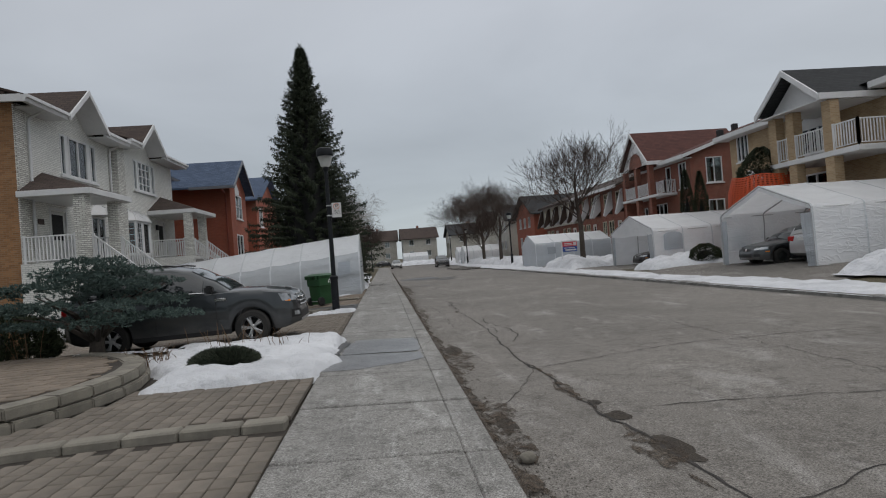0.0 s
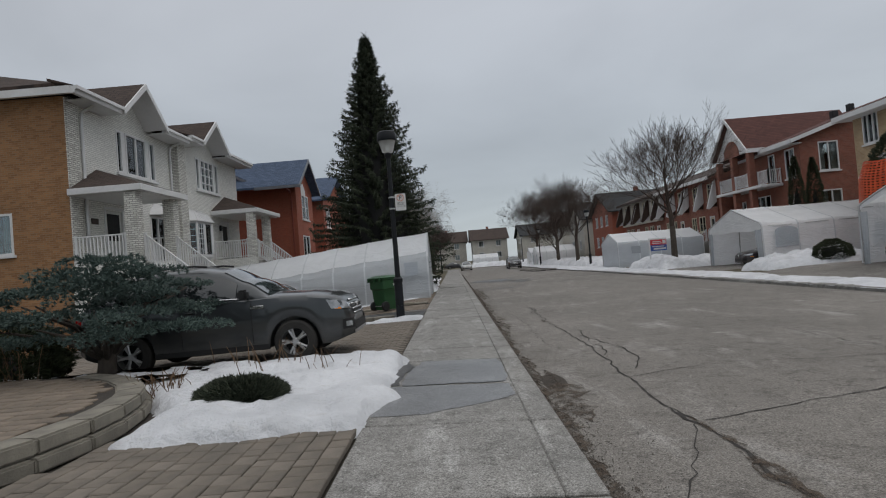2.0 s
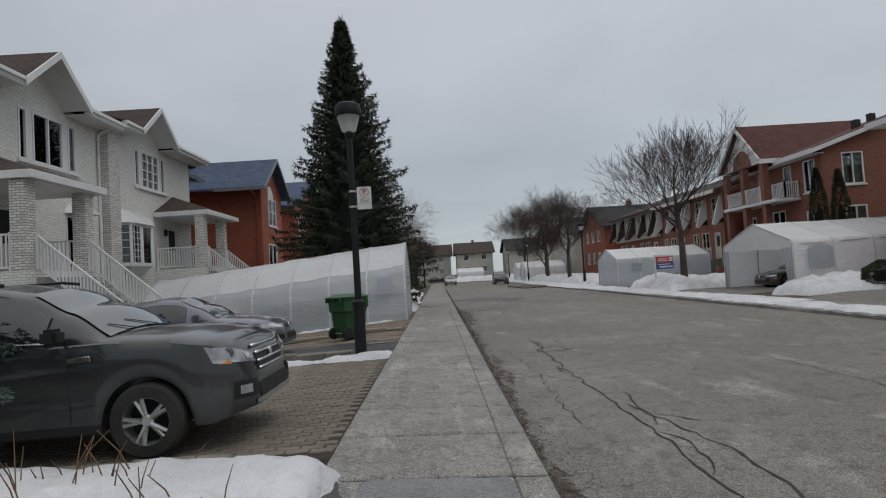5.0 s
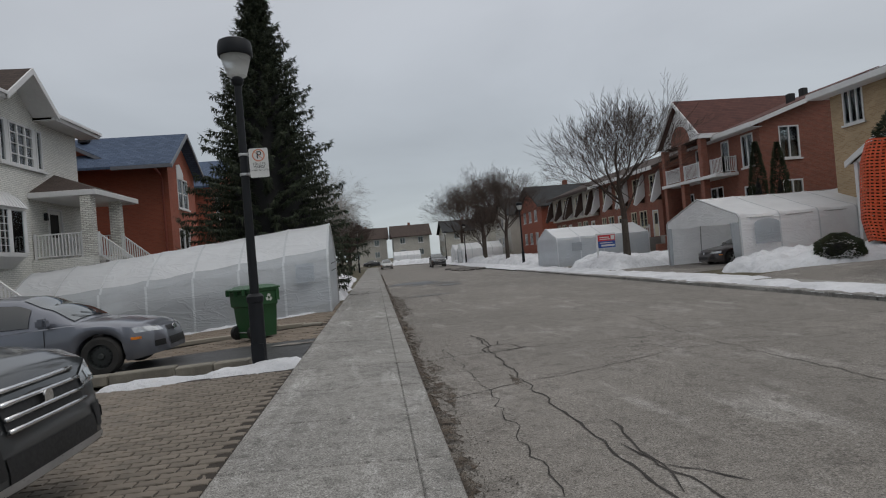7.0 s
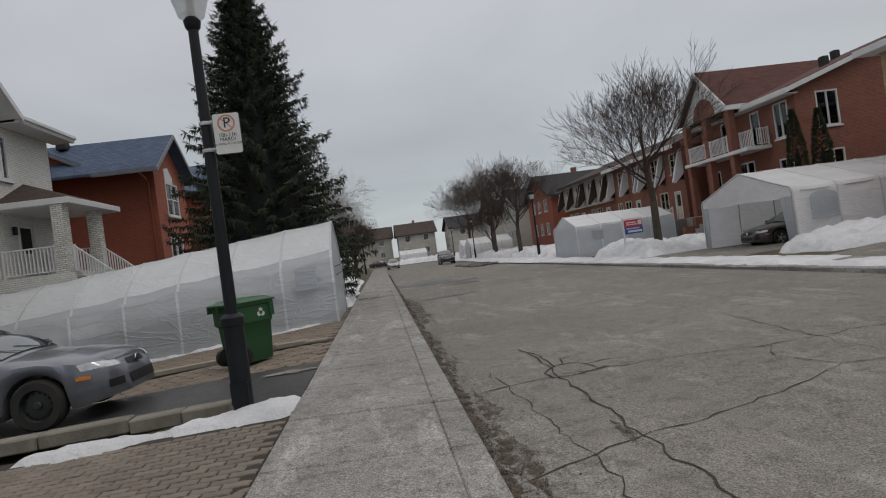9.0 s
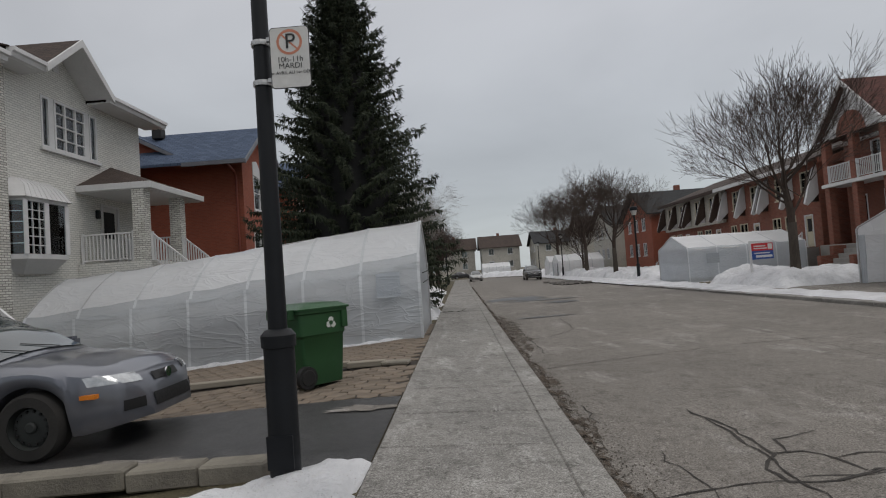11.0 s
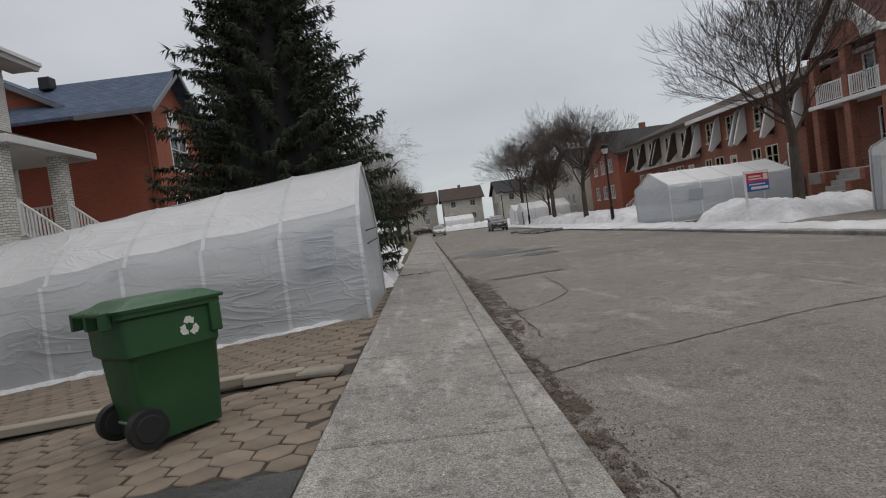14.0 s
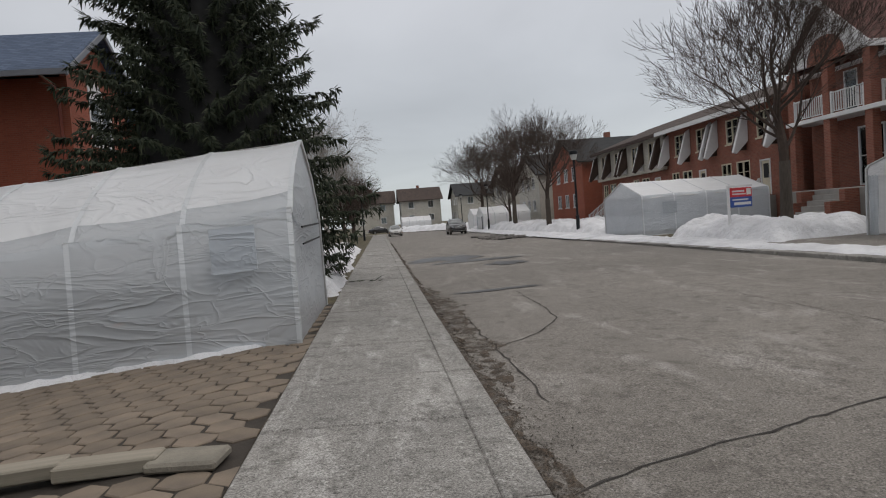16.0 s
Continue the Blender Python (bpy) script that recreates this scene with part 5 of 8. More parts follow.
def leaf_mat(name, c1, c2, c3):
    m, nt, b = nodes(name)
    g = nt.nodes.new("ShaderNodeNewGeometry")
    r = nt.nodes.new("ShaderNodeValToRGB")
    r.color_ramp.elements[0].color, r.color_ramp.elements[1].color = (*c1, 1), (*c3, 1)
    e = r.color_ramp.elements.new(0.6)
    e.color = (*c2, 1)
    nt.links.new(g.outputs["Random Per Island"], r.inputs[0])
    n = noise_of(nt, coords(nt), 1.1, 4)
    col = blend(nt, 0.5, r.outputs[0], blend(nt, span(nt, n, 0.3, 0.7), (0.28, 0.28, 0.28), (0.7, 0.7, 0.7)), "OVERLAY")
    nt.links.new(col, b.inputs["Base Color"])
    b.inputs["Roughness"].default_value = 0.75
    b.inputs["Specular IOR Level"].default_value = 0.25
    return m


SPRUCE = leaf_mat("spruce needles", (0.02, 0.028, 0.018), (0.032, 0.042, 0.024), (0.055, 0.062, 0.036))
BLUE_SPRUCE = leaf_mat("blue spruce needles", (0.035, 0.055, 0.05), (0.06, 0.09, 0.08), (0.1, 0.135, 0.115))
CEDAR = leaf_mat("cedar scales", (0.018, 0.026, 0.012), (0.03, 0.04, 0.018), (0.05, 0.055, 0.028))
JUNIPER = leaf_mat("juniper", (0.02, 0.027, 0.018), (0.036, 0.046, 0.03), (0.075, 0.082, 0.055))


def raw_mesh(name, verts, faces, material, parent, label="", kind=""):
    me = bpy.data.meshes.new(name)
    me.from_pydata(verts, [], faces)
    me.materials.append(material)
    ob = new(name, me)
    ob.parent = parent
    return tagged(ob, label, kind=kind)


def spray(V, F, rr, base, d, length, width, droop):
    """A needle twig: two thin folded blades along its axis."""
    up = Vector((0, 0, 1))
    side = d.cross(up)
    side = side.normalized() if side.length > 1e-4 else Vector((1, 0, 0))
    tip = base + d * length + Vector((0, 0, -droop))
    mid = base + d * length * 0.45 + Vector((0, 0, -droop * 0.25))
    nrm = side.cross(d) * width * 0.5
    i = len(V)
    V += [base, mid + side * width + nrm * rr.uniform(-1, 0.3), tip, mid - side * width + nrm * rr.uniform(-1, 0.3), mid + nrm]
    F += [(i, i + 1, i + 4), (i + 1, i + 2, i + 4), (i + 2, i + 3, i + 4), (i + 3, i, i + 4)]


def spruce(x, y, z, height, radius):
    t = thing("spruce_tree", "tall dark green spruce with drooping boughs", "tree", (x, y, z))
    rr = random.Random(11)
    bm = bmesh.new()
    tube(bm, [(0, 0, -0.2), (0.05, 0, height * 0.4), (0, 0.03, height * 0.8), (0, 0, height * 0.985)], [0.28, 0.2, 0.08, 0.015], 9)
    part("trunk", bm, BARK, t, smooth=True)
    V, F = [], []
    level = 0.5
    while level < height - 0.25:
        f = level / height
        r = radius * (1 - f) ** 0.92 * (1.0 if f > 0.16 else 0.72 + 1.75 * f) + 0.03
        lump = 1 + 0.13 * lumps(level * 0.8, 3.0)
        n = 8 + int(12 * (1 - f))
        a0 = rr.random() * 6.28
        for k in range(n):
            a = a0 + 2 * math.pi * (k + rr.uniform(-0.3, 0.3)) / n
            L = r * rr.uniform(0.68, 1.12) * (lump + 0.15 * lumps(a * 1.2, level * 0.5, 1.0, 2.0))
            d = Vector((math.cos(a), math.sin(a), 0))
            lift = 0.25 + 0.5 * f
            dz = -0.28 * L * (1 - f)
            m = max(5, int(L * 7.5))
            for q in range(m + 1):
                u = (q + 0.5) / (m + 1)
                if u < 0.25 and L > 1.2:
                    continue
                p = d * (L * u) + Vector((0, 0, level + dz * u + lift * L * u * u * 0.42 + rr.uniform(-0.05, 0.05)))
                s = d.cross(Vector((0, 0, 1)))
                for side in (-1, 1, -1, 1, -1, 1, 1, -1):
                    dd = (d * rr.uniform(0.2, 0.9) + s * side * rr.uniform(0.4, 1.0) + Vector((0, 0, rr.uniform(-0.45, 0.2)))).normalized()
                    spray(V, F, rr, p + d * rr.uniform(-0.06, 0.06), dd, rr.uniform(0.16, 0.36) * (1.15 - 0.4 * u), 0.03, rr.uniform(0.02, 0.12))
                for _ in range(2):
                    spray(V, F, rr, p, (d * 0.3 + Vector((rr.uniform(-0.4, 0.4), rr.uniform(-0.4, 0.4), -1))).normalized(), rr.uniform(0.18, 0.38), 0.03, 0.0)
            tip = d * L + Vector((0, 0, level + dz + lift * L * 0.42))
            for _ in range(3):
                spray(V, F, rr, tip - d * 0.15, (d + Vector((rr.uniform(-0.4, 0.4), rr.uniform(-0.4, 0.4), rr.uniform(0.0, 0.6)))).normalized(), rr.uniform(0.22, 0.42), 0.022, -0.04)
        level += 0.19 + 0.13 * (1 - f)
    for k in range(30):
        zz = height - rr.uniform(0, 1.0)
        a = rr.random() * 6.28
        spray(V, F, rr, Vector((0, 0, zz)), Vector((math.cos(a) * 0.6, math.sin(a) * 0.6, 0.8)).normalized(), 0.3, 0.03, 0)
    raw_mesh("crown", V, F, SPRUCE, t, "dense drooping spruce boughs")
    # added near-black cone: stands in for the shade deep in the crown
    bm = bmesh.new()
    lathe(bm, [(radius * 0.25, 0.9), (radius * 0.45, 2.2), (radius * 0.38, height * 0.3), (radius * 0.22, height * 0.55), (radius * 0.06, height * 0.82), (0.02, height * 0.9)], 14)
    part("shade_core", bm, DARK, t, "dark core standing in for shade between the boughs", smooth=True)
    return t


spruce(-3.3, 36.0, -0.25, 15.6, 4.6)


def tufts(V, F, rr, p, outward, size, n=6, spread=0.8):
    for _ in range(n):
        d = (outward + Vector((rr.gauss(0, 1), rr.gauss(0, 1), rr.gauss(0, 0.7))) * spread).normalized()
        s = d.orthogonal().normalized() * size * 0.16
        i = len(V)
        V += [p - s, p + s, p + d * size * rr.uniform(0.7, 1.2)]
        F += [(i, i + 1, i + 2)]


def dwarf_spruce(x, y, z):
    t = thing("dwarf_spruce", "flat-topped dwarf blue spruce in layered pads", "shrub", (x, y, z))
    rr = random.Random(5)
    V, F = [], []
    bm = bmesh.new()
    tube(bm, [(0, 0, -0.1), (0.02, 0, 0.25), (0.03, 0.02, 0.5)], [0.16, 0.13, 0.12], 9)
    for k in range(16):
        a = 2 * math.pi * k / 16 + rr.uniform(-0.2, 0.2)
        L, h = rr.uniform(0.7, 1.5), rr.uniform(0.75, 1.5)
        tube(bm, [(0.02, 0, 0.32), (math.cos(a) * L * 0.4, math.sin(a) * L * 0.4, 0.32 + (h - 0.3) * 0.6), (math.cos(a) * L, math.sin(a) * L, h)], [0.055, 0.035, 0.012], 5)
    part("trunk", bm, BARK, t, "forked dark trunk", smooth=True)
    for layer, (h, R, n) in enumerate(((0.85, 1.6, 20), (1.1, 1.72, 28), (1.38, 1.4, 24), (1.62, 1.0, 15), (1.84, 0.5, 7))):
        for k in range(n):
            a = rr.random() * 6.283
            d = R * math.sqrt(rr.uniform(0.12, 1.0)) * rr.uniform(0.85, 1.1)
            c = Vector((math.cos(a) * d, math.sin(a) * d, h + rr.uniform(-0.1, 0.1) - 0.1 * (d / R) ** 2))
            pr = rr.uniform(0.2, 0.38)
            for _ in range(95):
                v = Vector((rr.gauss(0, 1), rr.gauss(0, 1), rr.gauss(0, 1))).normalized()
                if v.z < -0.35:
                    v.z *= -0.5
                p = c + Vector((v.x * pr, v.y * pr, v.z * pr * 0.3))
                tufts(V, F, rr, p, (v + Vector((math.cos(a) * 0.6, math.sin(a) * 0.6, 0.25))).normalized(), 0.06, 6)
    raw_mesh("crown", V, F, BLUE_SPRUCE, t, "blue-green needle pads")
    return t


dwarf_spruce(-4.55, 10.45, 0.08)


def mound_shrub(name, label, at, shape, n, material, size=0.07, seed=1, trunk=False):
    """A dense shrub: needle tufts over a lumpy body. shape: half-widths and a profile of (height, share of width)."""
    t = thing(name, label, "shrub", at)
    rr = random.Random(seed)
    (rx, ry), prof = shape
    V, F = [], []
    H = prof[-1][0]
    for _ in range(n):
        h = rr.random() * H
        for (h0, s0), (h1, s1) in zip(prof, prof[1:]):
            if h0 <= h <= h1:
                s = s0 + (s1 - s0) * (h - h0) / max(h1 - h0, 1e-6)
        a = rr.random() * 6.283
        s *= (0.86 + 0.14 * rr.random()) * (1 + 0.12 * lumps(math.cos(a) * 1.5 + h, math.sin(a) * 1.5, 1.0, seed))
        p = Vector((math.cos(a) * rx * s, math.sin(a) * ry * s, h))
        tufts(V, F, rr, p, Vector((math.cos(a), math.sin(a), 0.55)), size, 6, 0.6)
    raw_mesh("foliage", V, F, material, t)
    # made-up dark body under the tufts, its black imitates shade inside the shrub
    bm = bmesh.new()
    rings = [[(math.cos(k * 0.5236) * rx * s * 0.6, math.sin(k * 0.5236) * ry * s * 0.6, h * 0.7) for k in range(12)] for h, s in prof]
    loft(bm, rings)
    part("shade_core", bm, DARK, t, "dark core standing in for shade behind the tufts", smooth=True)
    return t


mound_shrub("juniper", "low dark juniper poking out of the snow", (-1.6, 8.05, 0.14), ((0.46, 0.3), ((0.0, 0.9), (0.06, 1.0), (0.12, 0.75), (0.18, 0.35))), 2600, JUNIPER, 0.12, 3)
mound_shrub("hedge", "dense dark cedar hedge beside the patio", (-7.3, 10.6, 0.0), ((2.0, 1.2), ((0.0, 0.9), (0.4, 1.0), (0.9, 0.9), (1.12, 0.3))), 5200, CEDAR, 0.1, 4)
cone = mound_shrub("cone_shrub", "cone-shaped cedar wrapped in orange snow fence", (20.0, 26.4, 0.2), ((1.5, 1.5), ((0.0, 0.8), (1.3, 1.0), (3.3, 0.92), (4.4, 0.7), (5.1, 0.4), (5.5, 0.08))), 9000, CEDAR, 0.12, 6)
mound_shrub("ball_shrub", "rounded evergreen shrub by the driveway", (16.4, 25.9, 0.15), ((0.75, 0.75), ((0.0, 0.75), (0.3, 1.0), (0.7, 0.85), (0.98, 0.2))), 2600, CEDAR, 0.09, 8)
for k, (cx, cy, h) in enumerate(((22.3, 38.0, 6.3), (22.6, 36.7, 6.0))):
    tagged(mound_shrub("column_cedar", "narrow upright cedar beside the red house", (cx, cy, -0.1), ((0.5, 0.5), ((0.0, 0.8), (1.5, 1.0), (h * 0.7, 0.75), (h * 0.9, 0.35), (h, 0.04))), 2600, CEDAR, 0.14, 20 + k), group="upright cedars")

# orange fence round the cone shrub: strands with gaps
ORANGE = plain("orange mesh plastic", (0.62, 0.09, 0.025), (0.5, 0.07, 0.02), 2, 20, 0.55, 0.1)
bm = bmesh.new()
prof = ((0.5, 0.96), (1.2, 1.06), (2.0, 1.04), (3.0, 0.99), (3.6, 0.86))


def fence_r(h):
    for (h0, s0), (h1, s1) in zip(prof, prof[1:]):
        if h0 <= h <= h1:
            return 1.42 * (s0 + (s1 - s0) * (h - h0) / (h1 - h0))
    return 1.42 * prof[-1][1]


for k in range(48):
    a, e = 2 * math.pi * k / 48, 0.028
    loft(bm, [[(fence_r(h) * math.cos(a + s), fence_r(h) * math.sin(a + s), h + 0.04 * math.sin(a * 5)) for h in [0.5 + 3.1 * q / 14 for q in range(15)]] for s in (-e, e)], closed=False)
for k in range(32):
    h = 0.5 + 3.1 * k / 31
    loft(bm, [[(fence_r(h) * 1.003 * math.cos(0.1309 * q), fence_r(h) * 1.003 * math.sin(0.1309 * q), h + dz + 0.04 * math.sin(0.1309 * q * 5)) for q in range(49)] for dz in (-0.03, 0.03)], closed=False)
fence = single("snow_fence", bm, ORANGE, "orange plastic snow fence wrapped round a cedar", "fence", "stuff")
fence.matrix_basis = Matrix.Translation((20.0, 26.4, 0.2)) @ Matrix.Scale(1.12, 4)


def bare_tree(name, label, at, height, seed, material=None, spread=1.0, droop=0.0, clear=0.24, depth=6):
    t = thing(name, label, "tree", at, group="bare street trees")
    rr = random.Random(seed)
    V, F = [], []

    def limb(p, d, length, r, level):
        n = 4 if level < 3 else 2
        sides = 7 if level == 0 else 5 if level < 3 else 3
        pts, rads = [p], [r]
        for k in range(n):
            bendy = 0.08 if level == 0 else 0.13
            d = (d + Vector((rr.gauss(0, bendy), rr.gauss(0, bendy), 0.1 - (droop * 1.8 if level > 2 else 0)))).normalized()
            p = p + d * length / n
            pts.append(p)
            rads.append(r * (1 - 0.42 * (k + 1) / n))
        base = len(V)
        for q, rad in zip(pts, rads):
            u = d.orthogonal().normalized()
            w = d.cross(u)
            for k in range(sides):
                a = 6.2832 * k / sides
                V.append(q + (u * math.cos(a) + w * math.sin(a)) * rad)
        for i in range(n):
            for k in range(sides):
                F.append((base + i * sides + k, base + i * sides + (k + 1) % sides, base + (i + 1) * sides + (k + 1) % sides, base + (i + 1) * sides + k))
        if level >= depth:
            return
        kids = (9 if level == 0 else 3 if level < 4 else 2)
        for k in range(kids):
            f = rr.uniform(0.35, 1.0) if level else 0.12 + 0.88 * (k + 0.5) / kids
            q = pts[min(int(f * n), n - 1)].lerp(pts[min(int(f * n) + 1, n)], f * n - int(f * n)) if f < 1 else pts[-1]
            a = 6.2832 * (k + rr.uniform(-0.25, 0.25)) / kids
            u = d.orthogonal().normalized()
            w = d.cross(u)
            tilt = rr.uniform(0.35, 0.8) * (spread if level < 3 else 1.0) + (0.2 if level == 0 else 0)
            nd = (d * math.cos(tilt) + (u * math.cos(a) + w * math.sin(a)) * math.sin(tilt)).normalized()
            limb(q, nd, length * rr.uniform(0.62, 0.82) * (1.0 if level else 1.05), max(rads[-1] * rr.uniform(0.55, 0.75), 0.0055), level + 1)
        limb(pts[-1], d, length * rr.uniform(0.62, 0.8), max(rads[-1] * 0.74, 0.0055), level + 1)

    bm = bmesh.new()
    trunk_h = height * clear
    tube(bm, [(0, 0, -0.2), (0.01, 0, 0.15), (0.03, 0.02, trunk_h * 0.6), (0.02, 0, trunk_h)], [height * 0.027, height * 0.021, height * 0.018, height * 0.017], 10)
    part("trunk", bm, BARK if material is None else material, t, smooth=True)
    limb(Vector((0.02, 0, trunk_h - 0.1)), Vector((0, 0, 1)), height * 0.24, height * 0.0145, 0)
    lean_x, lean_y = sum(v.x for v in V) / len(V), sum(v.y for v in V) / len(V)
    mid = sum(v.z for v in V) / len(V) - trunk_h
    for v in V:
        if v.z > trunk_h:
            v.x -= lean_x * (v.z - trunk_h) / mid
            v.y -= lean_y * (v.z - trunk_h) / mid
    top = max(v.z for v in V)
    k = (height - trunk_h) / (top - trunk_h)
    wide = sorted(math.hypot(v.x, v.y) for v in V)[int(len(V) * 0.97)]
    kx = min(height * 0.4 * spread / wide, 2.2)
    V = [Vector((v.x * kx, v.y * kx, trunk_h + (v.z - trunk_h) * k)) if v.z > trunk_h else v for v in V]
    raw_mesh("crown", V, F, material or BARK_RED, t, "bare spreading twigs")
    return t


maple = bare_tree("maple_tree", "bare maple with a wide fan of twigs", (14.5, 38.0, 0.1), 9.9, 3, spread=1.05, clear=0.25)
for px, py, rz, s in ((14.3, 76.5, 80, 1.2), (14.3, 65.0, 200, 1.08), (14.3, 94.0, 140, 1.28)):
    copy_thing(maple, Matrix.Translation((px, py, -0.1)) @ pose(0, 0, 0, 0, 0, rz) @ Matrix.Scale(s, 4))
wild = bare_tree("birch_tree", "pale bare birch with hanging twigs", (-2.9, 63.0, -0.2), 11.0, 9, BARK_PALE, 0.8, 0.12, 0.2)
copy_thing(wild, Matrix.Translation((-2.6, 80, -0.2)) @ pose(0, 0, 0, 0, 0, 90))
young = bare_tree("ash_tree", "bare young tree with reddish twigs", (-2.2, 72.0, -0.2), 7.5, 14, None, 1.0, 0.0, 0.18)
for px, py, rz, s in ((-1.9, 88, 60, 1.1), (-2.3, 95, 130, 1.2), (-2.6, 104, 10, 1.2), (-13, 96, 220, 1.3), (-16, 104, 20, 1.3), (-20, 112, 75, 1.4), (15.5, 84, 40, 1.2), (-11, 88, 310, 1.1), (-3.2, 112, 300, 1.2), (45, 62, 30, 2.0), (47, 70, 100, 1.9), (43, 58, 180, 1.75)):
    copy_thing(young, Matrix.Translation((px, py, -0.3)) @ pose(0, 0, 0, 0, 0, rz) @ Matrix.Scale(s, 4))

# ---- street lamps ----


def street_lamp(at, sign=False):
    t = thing("street_lamp", "black steel street lamp with a clear lantern" + (" and parking sign" if sign else ""), "street lamp", at, group="street lamps")
    bm = bmesh.new()
    lathe(bm, [(0.135, 0.0), (0.135, 0.04), (0.118, 0.06), (0.118, 1.05), (0.132, 1.06), (0.135, 1.15), (0.1, 1.19), (0.075, 1.2)], 20)
    part("base", bm, BLACK_METAL, t, smooth="auto")
    bm = bmesh.new()
    lathe(bm, [(0.074, 1.19), (0.066, 3.0), (0.058, 4.55), (0.085, 4.58), (0.1, 4.66), (0.07, 4.7)], 16)
    part("pole", bm, BLACK_METAL, t, smooth="auto")
    bm = bmesh.new()
    lathe(bm, [(0.1, 4.7), (0.15, 4.72), (0.235, 5.02), (0.24, 5.05)], 20)
    g = part("lantern_glass", bm, CLEAR, t, "clear tapered lantern glass", smooth="auto")
    g.visible_shadow = False
    bm = bmesh.new()
    lathe(bm, [(0.03, 4.7), (0.05, 4.75), (0.05, 4.85), (0.028, 4.92)], 12)
    part("bulb", bm, plain("frosted bulb", (0.5, 0.5, 0.48), (0.45, 0.45, 0.43), 2, 20, 0.4, 0.05), t, smooth="auto")
    bm = bmesh.new()
    lathe(bm, [(0.26, 5.03), (0.275, 5.06), (0.27, 5.2), (0.25, 5.27), (0.2, 5.3), (0.02, 5.32)], 24)
    part("cap", bm, BLACK_METAL, t, smooth="auto")
    return t


street_lamp((13.55, 56.1, -0.02))
street_lamp((13.4, 86.0, -0.02))
street_lamp((13.4, 107.0, -0.02))
street_lamp((-0.75, 84.0, -0.02))
lamp = street_lamp((-0.72, 17.98, -0.02), True)
bm = bmesh.new()
box(bm, -0.1, 0.1, -0.119, -0.1, 0.15, 0.4)
part("hatch", bm, BLACK_METAL, lamp)
for z in (3.12, 3.44):
    bm = bmesh.new()
    lathe(bm, [(0.078, z - 0.02), (0.08, z), (0.078, z + 0.02)], 14)
    box(bm, 0.07, 0.17, -0.1, -0.06, z - 0.015, z + 0.015)
    part("clamp", bm, STEEL, lamp)
SIGN_WHITE = plain("sign white", (0.62, 0.62, 0.6), (0.56, 0.56, 0.55), 2, 20, 0.4, 0.05)
SIGN_BLACK = plain("sign black", (0.03, 0.03, 0.03), (0.025, 0.025, 0.025), 2, 20, 0.5, 0.05)
SIGN_RED = plain("sign faded red", (0.55, 0.22, 0.14), (0.5, 0.2, 0.13), 2, 20, 0.5, 0.05)


def plate(x0, x1, z0, z1, y0, y1, r=0.03):
    b = bmesh.new()
    pts = []
    for cx, cz, a0 in ((x1 - r, z1 - r, 0), (x0 + r, z1 - r, 90), (x0 + r, z0 + r, 180), (x1 - r, z0 + r, 270)):
        pts += [(cx + r * math.cos(radians(a0 + k * 30)), cz + r * math.sin(radians(a0 + k * 30))) for k in range(4)]
    prism(b, pts, "y", y0, y1)
    return b


def lettering(text, size, at, material, parent, name="lettering"):
    cu = bpy.data.curves.new(name, "FONT")
    cu.body, cu.size, cu.align_x, cu.align_y, cu.extrude = text, size, "CENTER", "CENTER", 0.0006
    cu.materials.append(material)
    ob = new(name, cu)
    ob.parent = parent
    ob.matrix_basis = pose(*at, 90, 0, 0)
    return ob


sg = part("sign", plate(0.1, 0.41, 3.04, 3.52, -0.112, -0.108), SIGN_BLACK, lamp, "parking sign plate")
part("sign_face", plate(0.106, 0.404, 3.046, 3.514, -0.1145, -0.1125, 0.026), SIGN_WHITE, sg, "white sign face")
bm = bmesh.new()
for k in range(32):
    a, b = 2 * math.pi * k / 32, 2 * math.pi * (k + 1) / 32
    v = [bm.verts.new((0.255 + r * math.cos(q), -0.1162, 3.4 + r * math.sin(q))) for r, q in ((0.08, a), (0.1, a), (0.1, b), (0.08, b))]
    bm.faces.new(v)
prism(bm, [(0.188, 3.458), (0.197, 3.467), (0.322, 3.342), (0.313, 3.333)], "y", -0.117, -0.1158)
part("ban_ring", bm, SIGN_RED, sg)
lettering("P", 0.17, (0.26, -0.1185, 3.4), SIGN_BLACK, sg)
lettering("10h-11h", 0.062, (0.255, -0.1165, 3.262), SIGN_BLACK, sg)
lettering("MARDI", 0.06, (0.255, -0.1165, 3.212), SIGN_BLACK, sg)
lettering("1er AVRIL AU 1er DÉC.", 0.034, (0.255, -0.1165, 3.16), SIGN_BLACK, sg)

# ---- wheeled bin ----
BIN_GREEN = plain("green polyethylene", (0.018, 0.072, 0.024), (0.014, 0.056, 0.02), 1.5, 60, 0.5, 0.2, 0.002)
BIN_LID = plain("green lid", (0.022, 0.088, 0.032), (0.018, 0.066, 0.026), 1.5, 60, 0.35, 0.15, 0.002)
WHITE_INK = plain("white ink", (0.62, 0.65, 0.6), (0.56, 0.58, 0.55), 4, 40, 0.5, 0.1)
bin_thing = thing("wheeled_bin", "green wheeled recycling bin with white arrow emblem", "bin", (-1.62, 22.38, -0.03), 50)


bin_thing.matrix_basis = bin_thing.matrix_basis @ Matrix.Scale(1.07, 4)


def rect_ring(x0, x1, y0, y1, z, r=0.05):
    out = []
    for cx, cy, a0 in ((x1 - r, y1 - r, 0), (x0 + r, y1 - r, 90), (x0 + r, y0 + r, 180), (x1 - r, y0 + r, 270)):
        out += [(cx + r * math.cos(radians(a0 + k * 30)), cy + r * math.sin(radians(a0 + k * 30)), z) for k in range(4)]
    return out


